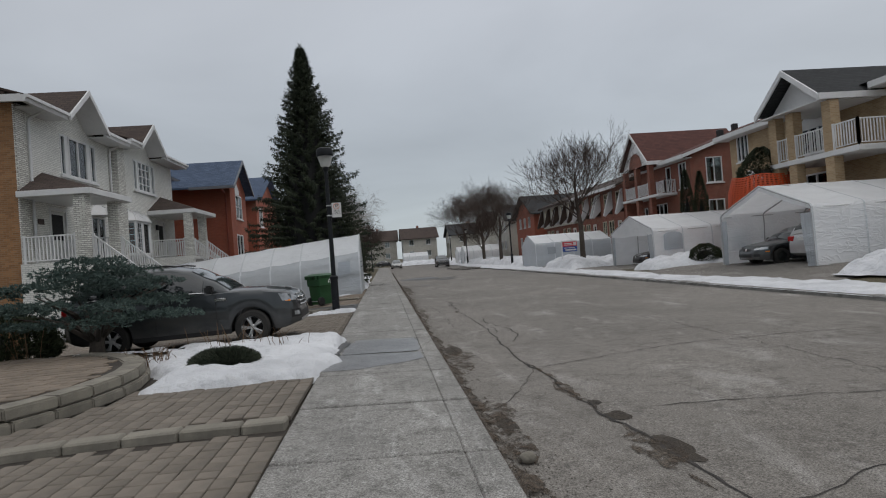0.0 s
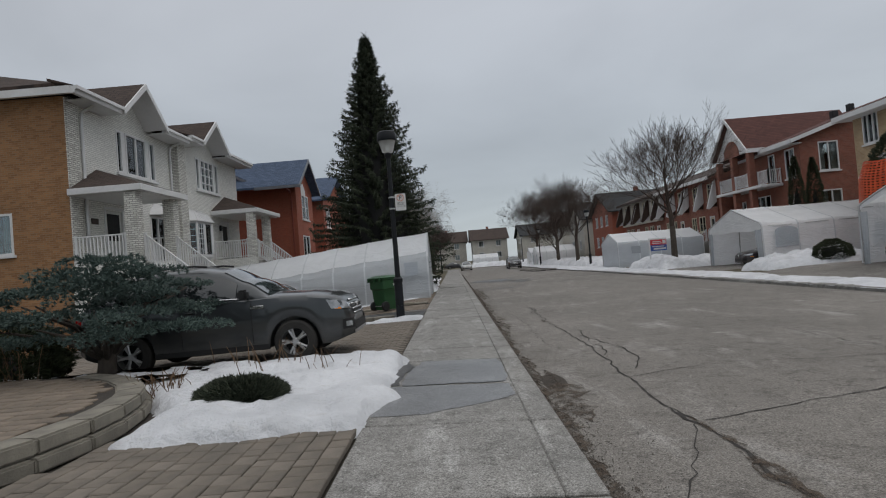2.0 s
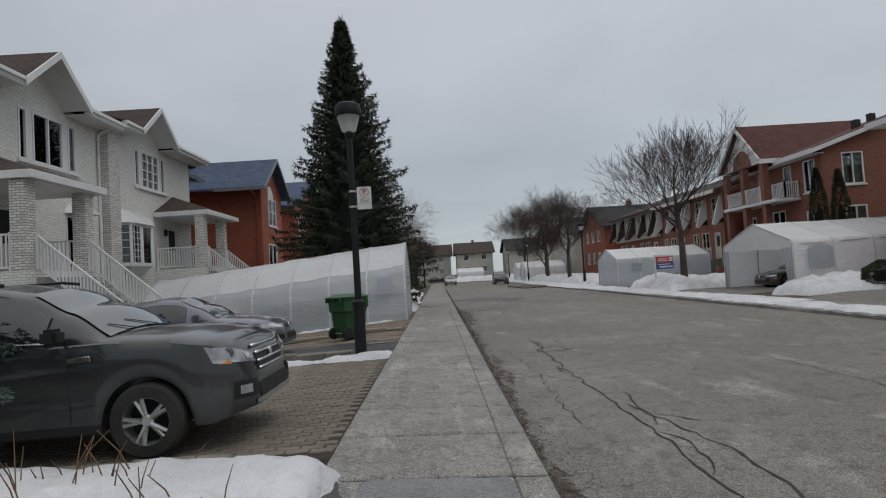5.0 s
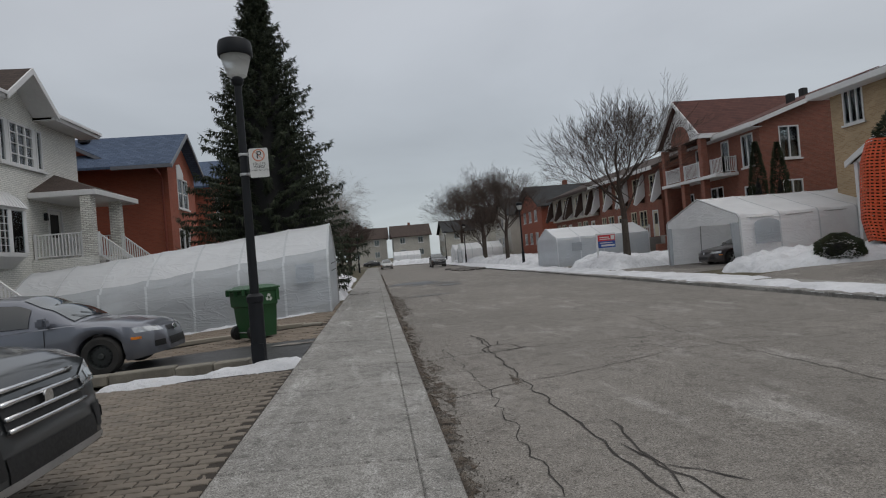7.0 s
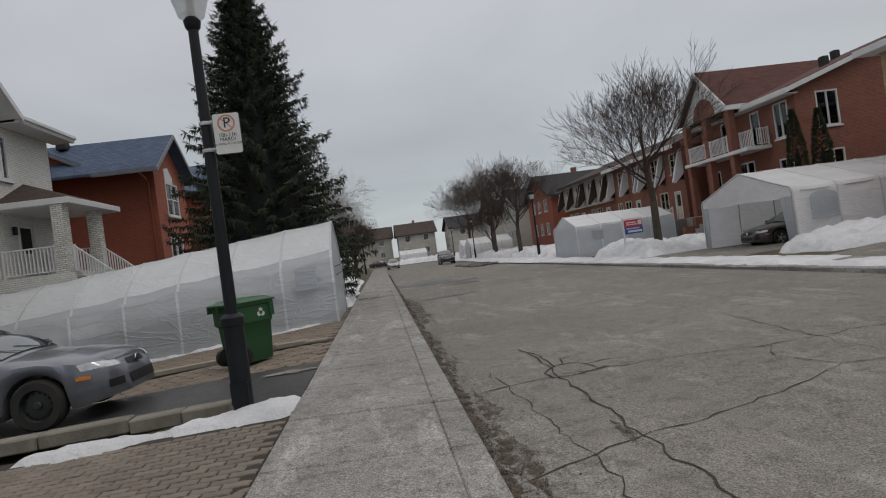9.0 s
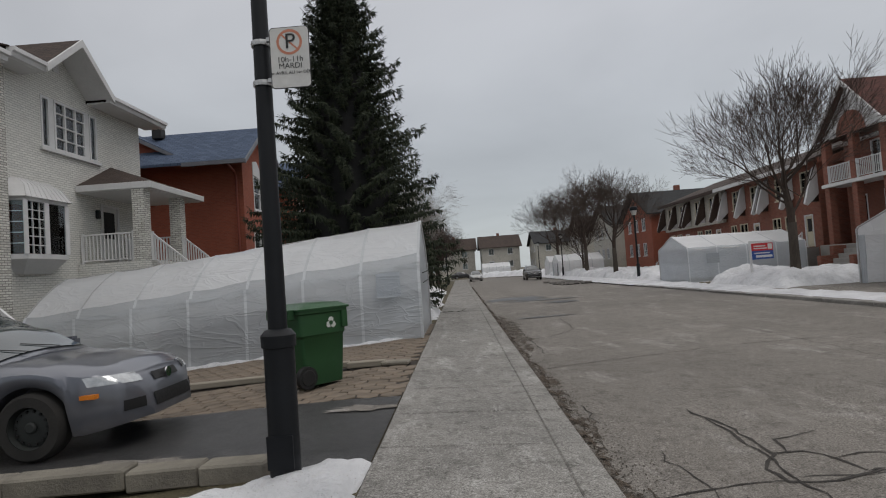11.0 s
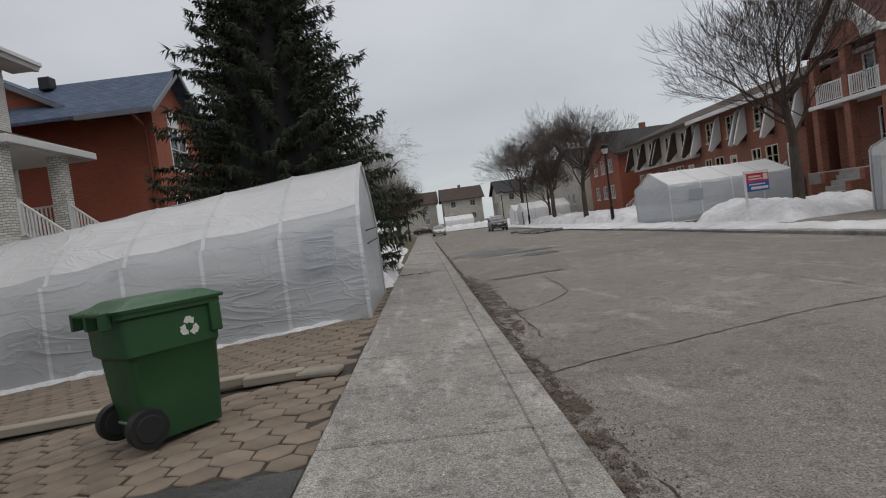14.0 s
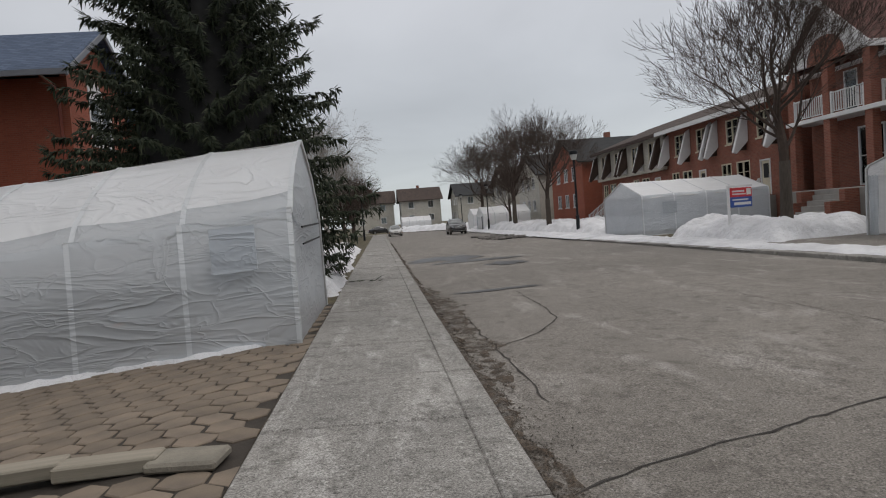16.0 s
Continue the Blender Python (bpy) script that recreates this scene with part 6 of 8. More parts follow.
bm = bmesh.new()
loft(bm, [rect_ring(-0.29, 0.34, -0.27, 0.27, 0.03), rect_ring(-0.32, 0.36, -0.285, 0.285, 0.35), rect_ring(-0.345, 0.375, -0.3, 0.3, 0.68),
          rect_ring(-0.39, 0.385, -0.33, 0.33, 0.72), rect_ring(-0.4, 0.395, -0.335, 0.335, 1.0), rect_ring(-0.43, 0.42, -0.36, 0.36, 1.02), rect_ring(-0.43, 0.42, -0.36, 0.36, 1.06)])
part("body", bm, BIN_GREEN, bin_thing, smooth="auto")
bm = bmesh.new()
loft(bm, [rect_ring(-0.45, 0.45, -0.375, 0.375, 1.06), rect_ring(-0.46, 0.46, -0.38, 0.38, 1.085), rect_ring(-0.36, 0.4, -0.33, 0.33, 1.11), rect_ring(-0.3, 0.34, -0.28, 0.28, 1.145), rect_ring(-0.24, 0.2, -0.2, 0.2, 1.155)])
lid = part("lid", bm, BIN_LID, bin_thing, smooth="auto")
bm = bmesh.new()
tube(bm, [(-0.5, -0.26, 1.07), (-0.5, 0.26, 1.07)], [0.018, 0.018], 8)
for yy in (-0.26, 0.0, 0.26):
    soft_box(bm, -0.52, -0.43, yy - 0.02, yy + 0.02, 0.95, 1.09, 0.008)
part("handle", bm, BIN_GREEN, bin_thing, smooth="auto")
for yy in (-0.3, 0.24):
    bm = bmesh.new()
    lathe(bm, [(0.06, yy - 0.03), (0.15, yy - 0.03), (0.155, yy - 0.015), (0.155, yy + 0.045), (0.15, yy + 0.06), (0.06, yy + 0.06)], 28, (-0.3, 0, 0.155), "y")
    wheel = part("wheel", bm, BLACK_PLASTIC, bin_thing, smooth="auto")
    bm = bmesh.new()
    lathe(bm, [(0.1, yy - 0.04), (0.11, yy - 0.031), (0.11, yy + 0.061), (0.1, yy + 0.07)], 24, (-0.3, 0, 0.155), "y")
    part("hub", bm, DARK, wheel, smooth="auto")
bm = bmesh.new()
tube(bm, [(-0.3, -0.3, 0.155), (-0.3, 0.3, 0.155)], [0.015, 0.015], 8)
part("axle", bm, STEEL, bin_thing)
for yy in (-1, 1):
    bm = bmesh.new()
    soft_box(bm, 0.3, 0.4, yy * 0.345 - 0.02, yy * 0.345 + 0.02, 0.78, 1.02, 0.01)
    part("lift_lug", bm, BIN_GREEN, bin_thing)
# three chasing arrows
bm = bmesh.new()
for k in range(3):
    a = 2 * math.pi * k / 3

    def turn(p):
        return (0.12 + 1.2 * (p[0] * math.cos(a) - p[1] * math.sin(a)), 0.86 + 1.2 * (p[0] * math.sin(a) + p[1] * math.cos(a)))

    def arm(s, depth, side):
        return (side * (0.5 * s - 0.866 * depth), 0.1 - 0.866 * s - 0.5 * depth)
    for poly in ([arm(0.075, 0, -1), arm(0.036, 0, -1), arm(0.036, 0.03, -1), arm(0.075, 0.03, -1)],
                 [arm(0.035, 0, -1), arm(0.035, 0, 1), arm(0.052, 0.03, 1), arm(0.052, 0.03, -1)],
                 [arm(0.036, 0, 1), arm(0.056, 0, 1), arm(0.056, 0.03, 1), arm(0.045, 0.03, 1)],
                 [arm(0.055, -0.014, 1), arm(0.09, 0.015, 1), arm(0.055, 0.044, 1)]):
        prism(bm, [turn(p) for p in poly], "y", -0.339, -0.337)
part("emblem", bm, WHITE_INK, bin_thing, "white three-arrow recycling emblem")

# ---- vehicles ----
from mathutils.bvhtree import BVHTree


def paint(name, c, metal=0.55, rough=0.32):
    m, nt, b = nodes(name)
    vec = coords(nt)
    n = noise_of(nt, vec, 3.0, 5)
    dirt = noise_of(nt, coords(nt, (1, 1, 2.2)), 1.6, 6, 0.65)
    sep = node(nt, "ShaderNodeSeparateXYZ", {0: coords(nt)})
    low = span(nt, sep.outputs["Z"], 0.75, 0.2, 0.0, 0.7)
    f = node(nt, "ShaderNodeMath", {0: low, 1: span(nt, dirt, 0.3, 0.65)})
    f.operation = "MULTIPLY"
    col = blend(nt, f.outputs[0], blend(nt, n, c, tuple(k * 0.88 for k in c)), (0.13, 0.12, 0.11))
    nt.links.new(col, b.inputs["Base Color"])
    nt.links.new(span(nt, f.outputs[0], 0, 0.7, rough, 0.75), b.inputs["Roughness"])
    b.inputs["Metallic"].default_value = metal
    b.inputs["Coat Weight"].default_value = 0.8
    b.inputs["Coat Roughness"].default_value = 0.08
    return m


RUBBER = plain("tyre rubber", (0.022, 0.021, 0.02), (0.035, 0.033, 0.03), 3, 50, 0.9, 0.3)
ALLOY = plain("alloy rim", (0.5, 0.5, 0.5), (0.4, 0.4, 0.4), 3, 40, 0.35, 0.1, metal=0.85)
STEEL_RIM = plain("black steel rim", (0.03, 0.034, 0.032), (0.02, 0.022, 0.022), 3, 40, 0.55, 0.2)
CHROME = plain("chrome", (0.7, 0.7, 0.7), (0.62, 0.62, 0.62), 3, 40, 0.15, 0.02, metal=1.0)
LENS = plain("headlamp lens", (0.5, 0.52, 0.53), (0.36, 0.38, 0.39), 14, 60, 0.1, 0.05, metal=0.6, coat=1.0)
LENS_DARK = plain("smoked lamp housing", (0.2, 0.21, 0.22), (0.34, 0.35, 0.36), 9, 40, 0.08, 0.05, metal=0.3, coat=1.0)
AMBER = plain("amber lens", (0.7, 0.22, 0.03), (0.6, 0.18, 0.02), 5, 30, 0.2, 0.05)
TAIL = plain("red lens", (0.35, 0.015, 0.015), (0.28, 0.01, 0.01), 5, 30, 0.2, 0.05)


def lerp_list(pts, x):
    for (x0, *a), (x1, *b) in zip(pts, pts[1:]):
        if x0 <= x <= x1:
            f = (x - x0) / (x1 - x0)
            f = f * f * (3 - 2 * f) * 0.5 + f * 0.5
            return [p + (q - p) * f for p, q in zip(a, b)]
    return list(pts[0][1:]) if x < pts[0][0] else list(pts[-1][1:])


SUV_SPEC = dict(low=[(-2.26, 0.42), (-1.9, 0.3), (1.9, 0.27), (2.26, 0.36)],
                top=[(-2.26, 0.9), (-2.18, 1.12), (-1.6, 1.18), (0.0, 1.1), (0.95, 1.12), (1.5, 1.09), (1.9, 1.03), (2.08, 0.97), (2.17, 0.86), (2.23, 0.66), (2.26, 0.5)],
                wide=[(-2.26, 0.74), (-2.1, 0.87), (-1.3, 0.92), (1.4, 0.92), (1.85, 0.9), (2.08, 0.82), (2.2, 0.7), (2.26, 0.58)],
                roof=[(-2.2, 1.12), (-2.02, 1.4), (-1.75, 1.58), (-1.0, 1.67), (-0.3, 1.67), (0.1, 1.6), (0.55, 1.38), (1.02, 1.1)],
                roofw=[(-2.2, 0.72), (-1.7, 0.62), (0.1, 0.6), (1.02, 0.76)], axles=(1.33, -1.36), r=0.348, glass=((-1.95, -1.45), (-1.38, -0.52), (-0.44, 0.42)))
SEDAN_SPEC = dict(low=[(-2.37, 0.36), (-1.9, 0.24), (1.9, 0.2), (2.37, 0.26)],
                  top=[(-2.37, 0.72), (-2.3, 0.94), (-1.6, 0.98), (0.0, 0.9), (0.95, 0.92), (1.5, 0.86), (2.0, 0.77), (2.25, 0.66), (2.33, 0.52), (2.37, 0.4)],
                  wide=[(-2.37, 0.66), (-2.15, 0.82), (-1.2, 0.885), (1.3, 0.89), (1.9, 0.84), (2.2, 0.68), (2.37, 0.4)],
                  roof=[(-1.85, 0.98), (-1.35, 1.22), (-0.8, 1.4), (-0.2, 1.44), (0.15, 1.4), (0.6, 1.2), (1.1, 0.92)],
                  roofw=[(-1.85, 0.7), (-0.9, 0.57), (0.1, 0.57), (1.1, 0.74)], axles=(1.43, -1.24), r=0.322, glass=((-1.3, -0.62), (-0.55, 0.38)))


def wheel_set(car, spec, rim_mat, spokes, sx, sy):
    r = spec["r"]
    s = 1 if sy > 0 else -1
    bm = bmesh.new()
    w = 0.215
    lathe(bm, [(r * 0.62, -w / 2), (r * 0.9, -w / 2), (r * 0.985, -w * 0.36), (r, -w * 0.2), (r, w * 0.2), (r * 0.985, w * 0.36), (r * 0.9, w / 2), (r * 0.62, w / 2)], 36, (sx, sy, r), "y", False)
    wheel = part("wheel", bm, RUBBER, car, "black tyre", smooth="auto")
    bm = bmesh.new()
    o = sy + s * w * 0.5
    lathe(bm, [(r * 0.66, o - s * 0.16), (r * 0.66, o - s * 0.012), (r * 0.61, o - s * 0.006), (r * 0.58, o - s * 0.04), (r * 0.56, o - s * 0.13)], 36, (sx, 0, r), "y", False)
    rim = part("rim", bm, rim_mat, wheel, smooth="auto")
    bm = bmesh.new()
    lathe(bm, [(r * 0.6, o - s * 0.15), (r * 0.2, o - s * 0.14)], 24, (sx, 0, r), "y")
    part("brake", bm, DARK, wheel)
    bm = bmesh.new()
    lathe(bm, [(r * 0.17, o - s * 0.1), (r * 0.17, o - s * 0.035), (r * 0.12, o - s * 0.022)], 16, (sx, 0, r), "y")
    part("hub_cap", bm, rim_mat, wheel, smooth="auto")
    if spokes:
        for k in range(spokes):
            a = 2 * math.pi * (k + 0.5) / spokes
            for off in (-0.09, 0.09):
                bm = bmesh.new()
                p0 = Vector((sx + math.cos(a) * r * 0.12, o - s * 0.04, r + math.sin(a) * r * 0.12))
                p1 = Vector((sx + math.cos(a + off * 1.6) * r * 0.6, o - s * 0.022, r + math.sin(a + off * 1.6) * r * 0.6))
                tube(bm, [p0, p1], [0.024, 0.02], 5)
                part("spoke", bm, rim_mat, wheel)
    else:
        bm = bmesh.new()
        lathe(bm, [(r * 0.56, o - s * 0.07), (r * 0.4, o - s * 0.05), (r * 0.15, o - s * 0.055)], 28, (sx, 0, r), "y")
        part("disc", bm, rim_mat, wheel, smooth="auto")
        for k in range(14):
            a = 2 * math.pi * k / 14
            bm = bmesh.new()
            lathe(bm, [(0.014, o - s * 0.045), (0.014, o - s * 0.062)], 6, (sx + math.cos(a) * r * 0.47, 0, r + math.sin(a) * r * 0.47), "y")
            part("rim_hole", bm, DARK, wheel)


def car(name, label, spec, body_mat, at, rz=0, ry=0, rim=None, spokes=5, front="bars", detail=True, size=1.0):
    t = thing(name, label, "car")
    t.matrix_basis = pose(*at, 0, ry, rz) @ Matrix.Scale(size, 4)
    x0, x1 = spec["top"][0][0], spec["top"][-1][0]
    R = spec["r"] + 0.055
    n = 110
    rings = []
    for i in range(n + 1):
        x = x0 + (x1 - x0) * i / n
        low, top, wd = lerp_list(spec["low"], x)[0], lerp_list(spec["top"], x)[0], lerp_list(spec["wide"], x)[0]
        ed = low
        for ax in spec["axles"]:
            if abs(x - ax) < R:
                ed = max(ed, spec["r"] + math.sqrt(max(R * R - (x - ax) ** 2, 0)))
        ed = min(ed, top - 0.12)
        m = ed + (top - ed) * 0.45
        half = [(0.0, low), (wd * 0.62, low), (wd * 0.63, ed), (wd * 0.955, ed), (wd * 0.985, ed + (top - ed) * 0.15), (wd, m), (wd * 0.985, ed + (top - ed) * 0.72), (wd * 0.955, top - 0.045), (wd * 0.9, top - 0.012), (wd * 0.6, top + 0.02), (0.0, top + 0.035)]
        rings.append([(x, y, z) for y, z in half] + [(x, -y, z) for y, z in half[-2:0:-1]])
    bm = bmesh.new()
    loft(bm, rings)
    skin = BVHTree.FromBMesh(bm)
    part("body", bm, body_mat, t, smooth="auto")
    # cabin
    rx0, rx1 = spec["roof"][0][0], spec["roof"][-1][0]

    def side(x, v, s, off=0.0):
        top, wd = lerp_list(spec["top"], x)[0], lerp_list(spec["wide"], x)[0]
        rz_, rw = lerp_list(spec["roof"], x)[0], lerp_list(spec["roofw"], x)[0]
        a, b = Vector((x, wd * 0.93, top - 0.03)), Vector((x, rw, max(rz_ - 0.03, top - 0.03)))
        p = a.lerp(b, v) + Vector((0, 0.03 * math.sin(math.pi * v) + off, off * 0.3))
        return Vector((p.x, p.y * s, p.z))

    def lid(x, s, off=0.0):
        rz_, rw = lerp_list(spec["roof"], x)[0], lerp_list(spec["roofw"], x)[0]
        return Vector((x, rw * s, rz_ + 0.035 * (1 - s * s) - 0.03 * s * s + off))
    rings = []
    for i in range(61):
        x = rx0 + (rx1 - rx0) * i / 60
        h = [side(x, v, 1) for v in (0, 0.25, 0.5, 0.75, 0.93)] + [lid(x, s) for s in (0.93, 0.7, 0.5, 0.25, 0)]
        rings.append(h + [Vector((p.x, -p.y, p.z)) for p in h[-2::-1]])
    bm = bmesh.new()
    loft(bm, rings)
    part("cabin", bm, body_mat, t, smooth="auto")
    for s in (-1, 1):
        for a, b in spec["glass"]:
            bm = bmesh.new()
            sheet(bm, [a + (b - a) * k / 16 for k in range(17)], [0.12, 0.25, 0.4, 0.5, 0.62, 0.75, 0.86], lambda x, v: side(x, v, s, 0.016))
            part("side_window", bm, TINT, t, "dark side glass", smooth=True)
    top_r = max(p[1] for p in spec["roof"])
    fx = [p[0] for p in spec["roof"] if p[1] > top_r - 0.12][-1]
    bx = [p[0] for p in spec["roof"] if p[1] > top_r - 0.12][0]
    bm = bmesh.new()
    sheet(bm, [fx + 0.06 + (rx1 - fx - 0.14) * k / 24 for k in range(25)], [-0.9, -0.7, -0.5, -0.25, 0, 0.25, 0.5, 0.7, 0.9], lambda x, s: lid(x, s, 0.016))
    part("windscreen", bm, SCREEN, t, "sloping windscreen", smooth=True)
    bm = bmesh.new()
    sheet(bm, [rx0 + 0.08 + (bx - rx0 - 0.14) * k / 24 for k in range(25)], [-0.88, -0.5, 0, 0.5, 0.88], lambda x, s: lid(x, s, 0.016))
    part("rear_window", bm, TINT, t, smooth=True)
    for ax in spec["axles"]:
        for sy in (-1, 1):
            wheel_set(t, spec, rim or ALLOY, spokes, ax, sy * (lerp_list(spec["wide"], ax)[0] - 0.125))
    # sill and bumper trims
    for s in (-1, 1):
        bm = bmesh.new()
        wd = lerp_list(spec["wide"], 0)[0]
        soft_box(bm, spec["axles"][1] + R, spec["axles"][0] - R, s * wd * 0.955 - 0.02, s * wd * 0.955 + 0.02, lerp_list(spec["low"], 0)[0] - 0.02, lerp_list(spec["low"], 0)[0] + 0.08, 0.012)
        part("sill", bm, BLACK_PLASTIC, t)
        bm = bmesh.new()
        mx = rx1 - 0.42
        q = side(mx, 0.06, s, 0.02)
        soft_box(bm, q.x - 0.09, q.x + 0.07, *sorted((q.y + s * 0.03, q.y + s * 0.2)), q.z - 0.01, q.z + 0.15, 0.035, 2)
        tube(bm, [(q.x, q.y - s * 0.03, q.z + 0.02), (q.x, q.y + s * 0.08, q.z + 0.04)], [0.02, 0.02], 6)
        part("mirror", bm, body_mat if spec is SEDAN_SPEC else BLACK_PLASTIC, t, smooth="auto")
        for hx in ((spec["glass"][-1][0] + 0.14), (spec["glass"][-2][0] + 0.14)):
            wd = lerp_list(spec["wide"], hx)[0]
            bm = bmesh.new()
            soft_box(bm, hx - 0.09, hx + 0.09, *sorted((s * (wd - 0.01), s * (wd + 0.03))), lerp_list(spec["top"], hx)[0] - 0.17, lerp_list(spec["top"], hx)[0] - 0.135, 0.01)
            part("door_handle", bm, body_mat, t)
        for hx in (spec["glass"][-1][1] + 0.25, spec["glass"][-1][0] - 0.04):
            bm = bmesh.new()
            ln = []
            for k in range(7):
                top, ed, wd = lerp_list(spec["top"], hx)[0], lerp_list(spec["low"], hx)[0], lerp_list(spec["wide"], hx)[0]
                f = 0.12 + 0.8 * k / 6
                ln.append((hx, s * wd * (0.998 - 0.05 * abs(f - 0.45) ** 1.5), ed + (top - ed) * f))
            tube(bm, ln, [0.005] * 7, 4)
            part("door_gap", bm, DARK, t)

    def nose(z, y, off=0.01):
        """A point on the front, found along x at height z and offset y."""
        hit = skin.ray_cast(Vector((x1 + 1, y, z)), Vector((-1, 0, 0)))[0]
        return (hit.x if hit and hit.x > x1 - 1.2 else x1 - 0.6) + off
    zt = 0.84 if spec is SUV_SPEC else 0.66

    def patch(y0, y1, z0, z1, name, mt, lb="", off=0.012, lean=0.0, taper=1.0):
        b = bmesh.new()
        span_y = max(abs(y1 - y0), 1e-6)

        def up(y, v):
            return z0 + (z1 - z0) * v * (taper + (1 - taper) * abs(y - y0) / span_y) + lean * (abs(y) - abs(y0))
        sheet(b, [y0 + (y1 - y0) * k / 6 for k in range(7)], [0, 0.5, 1], lambda y, v: (nose(up(y, v), y, off), y, up(y, v)))
        return part(name, b, mt, t, lb, smooth=True)
    for s in (-1, 1):
        if spec is SUV_SPEC:
            patch(s * 0.47, s * 0.86, zt - 0.06, zt + 0.08, "headlight", LENS_DARK, "clear headlight", 0.014, 0.12, 0.5)
            patch(s * 0.47, s * 0.86, zt - 0.075, zt - 0.05, "light_strip", LENS, "bright lower light strip", 0.02, 0.12)
            patch(s * 0.56, s * 0.65, zt - 0.035, zt + 0.025, "lamp_lens", LENS, "round lamp lens", 0.019, 0.12)
            patch(s * 0.8, s * 0.84, zt - 0.045, zt - 0.015, "indicator", AMBER, "amber indicator", 0.022, 0.12)
            patch(s * 0.52, s * 0.8, 0.46, 0.62, "fog_recess", BLACK_PLASTIC, "", 0.01)
            patch(s * 0.66, s * 0.76, 0.5, 0.58, "fog_light", LENS, "fog light", 0.02)
        else:
            patch(s * 0.42, s * 0.8, zt - 0.05, zt + 0.04, "headlight", LENS, "clouded headlight", 0.014, 0.06)
            patch(s * 0.46, s * 0.66, 0.36, 0.46, "fog_recess", BLACK_PLASTIC, "", 0.012)
            b = bmesh.new()
            box(b, 1.93, 2.08, *sorted((s * 0.8, s * 0.86)), 0.53, 0.57)
            part("side_marker", b, AMBER, t, "amber side marker")
        b = bmesh.new()
        bxx = x0 + 0.1
        soft_box(b, x0 - 0.015, bxx + 0.1, *sorted((s * 0.5, s * lerp_list(spec["wide"], bxx)[0] * 0.97)), zt + 0.02, zt + 0.2, 0.02)
        part("tail_light", b, TAIL, t, "red tail light")
    if spec is SUV_SPEC:
        patch(-0.43, 0.43, 0.68, 0.92, "grille", BLACK_PLASTIC, "black grille", 0.01)
        for z in (0.69, 0.76, 0.84, 0.91):
            b = bmesh.new()
            tube(b, [(nose(z, y, 0.024), y, z) for y in (-0.43, -0.3, 0, 0.3, 0.43)], [0.017] * 5, 6)
            part("grille_bar", b, CHROME, t, "chrome grille bar", smooth=True)
        b = bmesh.new()
        lathe(b, [(0.002, 0.0), (0.05, 0.0), (0.05, 0.012)], 18, (nose(0.8, 0, 0.03), 0, 0.8), "x")
        part("badge", b, CHROME, t)
        patch(-0.5, 0.5, 0.42, 0.56, "lower_grille", BLACK_PLASTIC, "", 0.01)
        patch(-0.6, 0.6, 0.37, 0.42, "skid_plate", ALLOY, "silver lower lip", 0.015)
        for s in (-1, 1):
            b = bmesh.new()
            tube(b, [(-1.5, s * 0.6, 1.7), (-1.3, s * 0.61, 1.72), (-0.3, s * 0.61, 1.72), (-0.1, s * 0.6, 1.69)], [0.018] * 4, 6)
            part("roof_rail", b, BLACK_PLASTIC, t)
            b = bmesh.new()
            tube(b, [side(x, 0.1, s, 0.014) for x in (-1.9, -1.2, -0.4, 0.45)], [0.012] * 4, 5)
            part("belt_trim", b, CHROME, t)
            b = bmesh.new()
            wd = lerp_list(spec["wide"], 0.78)[0]
            soft_box(b, 0.66, 0.88, *sorted((s * (wd - 0.005), s * (wd + 0.012))), 0.93, 0.98, 0.004)
            part("wing_badge", b, CHROME, t)
    else:
        patch(-0.24, 0.24, 0.58, 0.66, "grille", BLACK_PLASTIC, "dark grille", 0.012)
        patch(-0.36, 0.36, 0.34, 0.47, "lower_grille", BLACK_PLASTIC, "", 0.012)
        b = bmesh.new()
        lathe(b, [(0.03, 0.0), (0.055, 0.0), (0.055, 0.014)], 18, (nose(0.61, 0, 0.03), 0, 0.62), "x")
        part("badge", b, CHROME, t)
    b = bmesh.new()
    soft_box(b, x0 - 0.02, x0 + 0.02, -0.26, 0.26, zt + 0.04, zt + 0.17, 0.005)
    part("number_plate", b, SIGN_WHITE, t)
    for s in (-0.35, 0.3):
        b = bmesh.new()
        p0 = lid(rx1 - 0.06, s, 0.03)
        p1 = lid(rx1 - 0.2, s - 0.55 * (1 if s > 0 else 0.6), 0.025)
        tube(b, [p0, p1], [0.006, 0.005], 5)
        part("wiper", b, BLACK_PLASTIC, t)
    return t


def solid_glass(name, c):
    m, nt, b = nodes(name)
    n = noise_of(nt, coords(nt), 2.0, 3)
    nt.links.new(blend(nt, n, c, tuple(k * 0.7 for k in c)), b.inputs["Base Color"])
    b.inputs["Roughness"].default_value = 0.04
    b.inputs["Specular IOR Level"].default_value = 0.8
    b.inputs["Coat Weight"].default_value = 0.6
    b.inputs["Coat Roughness"].default_value = 0.02
    return m


TINT = solid_glass("dark car glass", (0.012, 0.016, 0.017))
SCREEN = solid_glass("windscreen glass", (0.05, 0.065, 0.068))
GREY_PAINT = paint("charcoal paint", (0.036, 0.041, 0.044))
SILVER_PAINT = paint("blue-grey paint", (0.14, 0.15, 0.178))
car("suv", "charcoal grey SUV backed into a paved driveway", SUV_SPEC, GREY_PAINT, (-3.3, 12.38, dip(-3.28) * 0.25 + 0.01), 0, -1.1, size=1.05)
car("sedan", "blue-grey sedan with black steel wheels on wet asphalt", SEDAN_SPEC, SILVER_PAINT, (-5.25, 20.2, dip(-5.2) * 0.5), 0, -2.2, STEEL_RIM, 0, size=1.09)
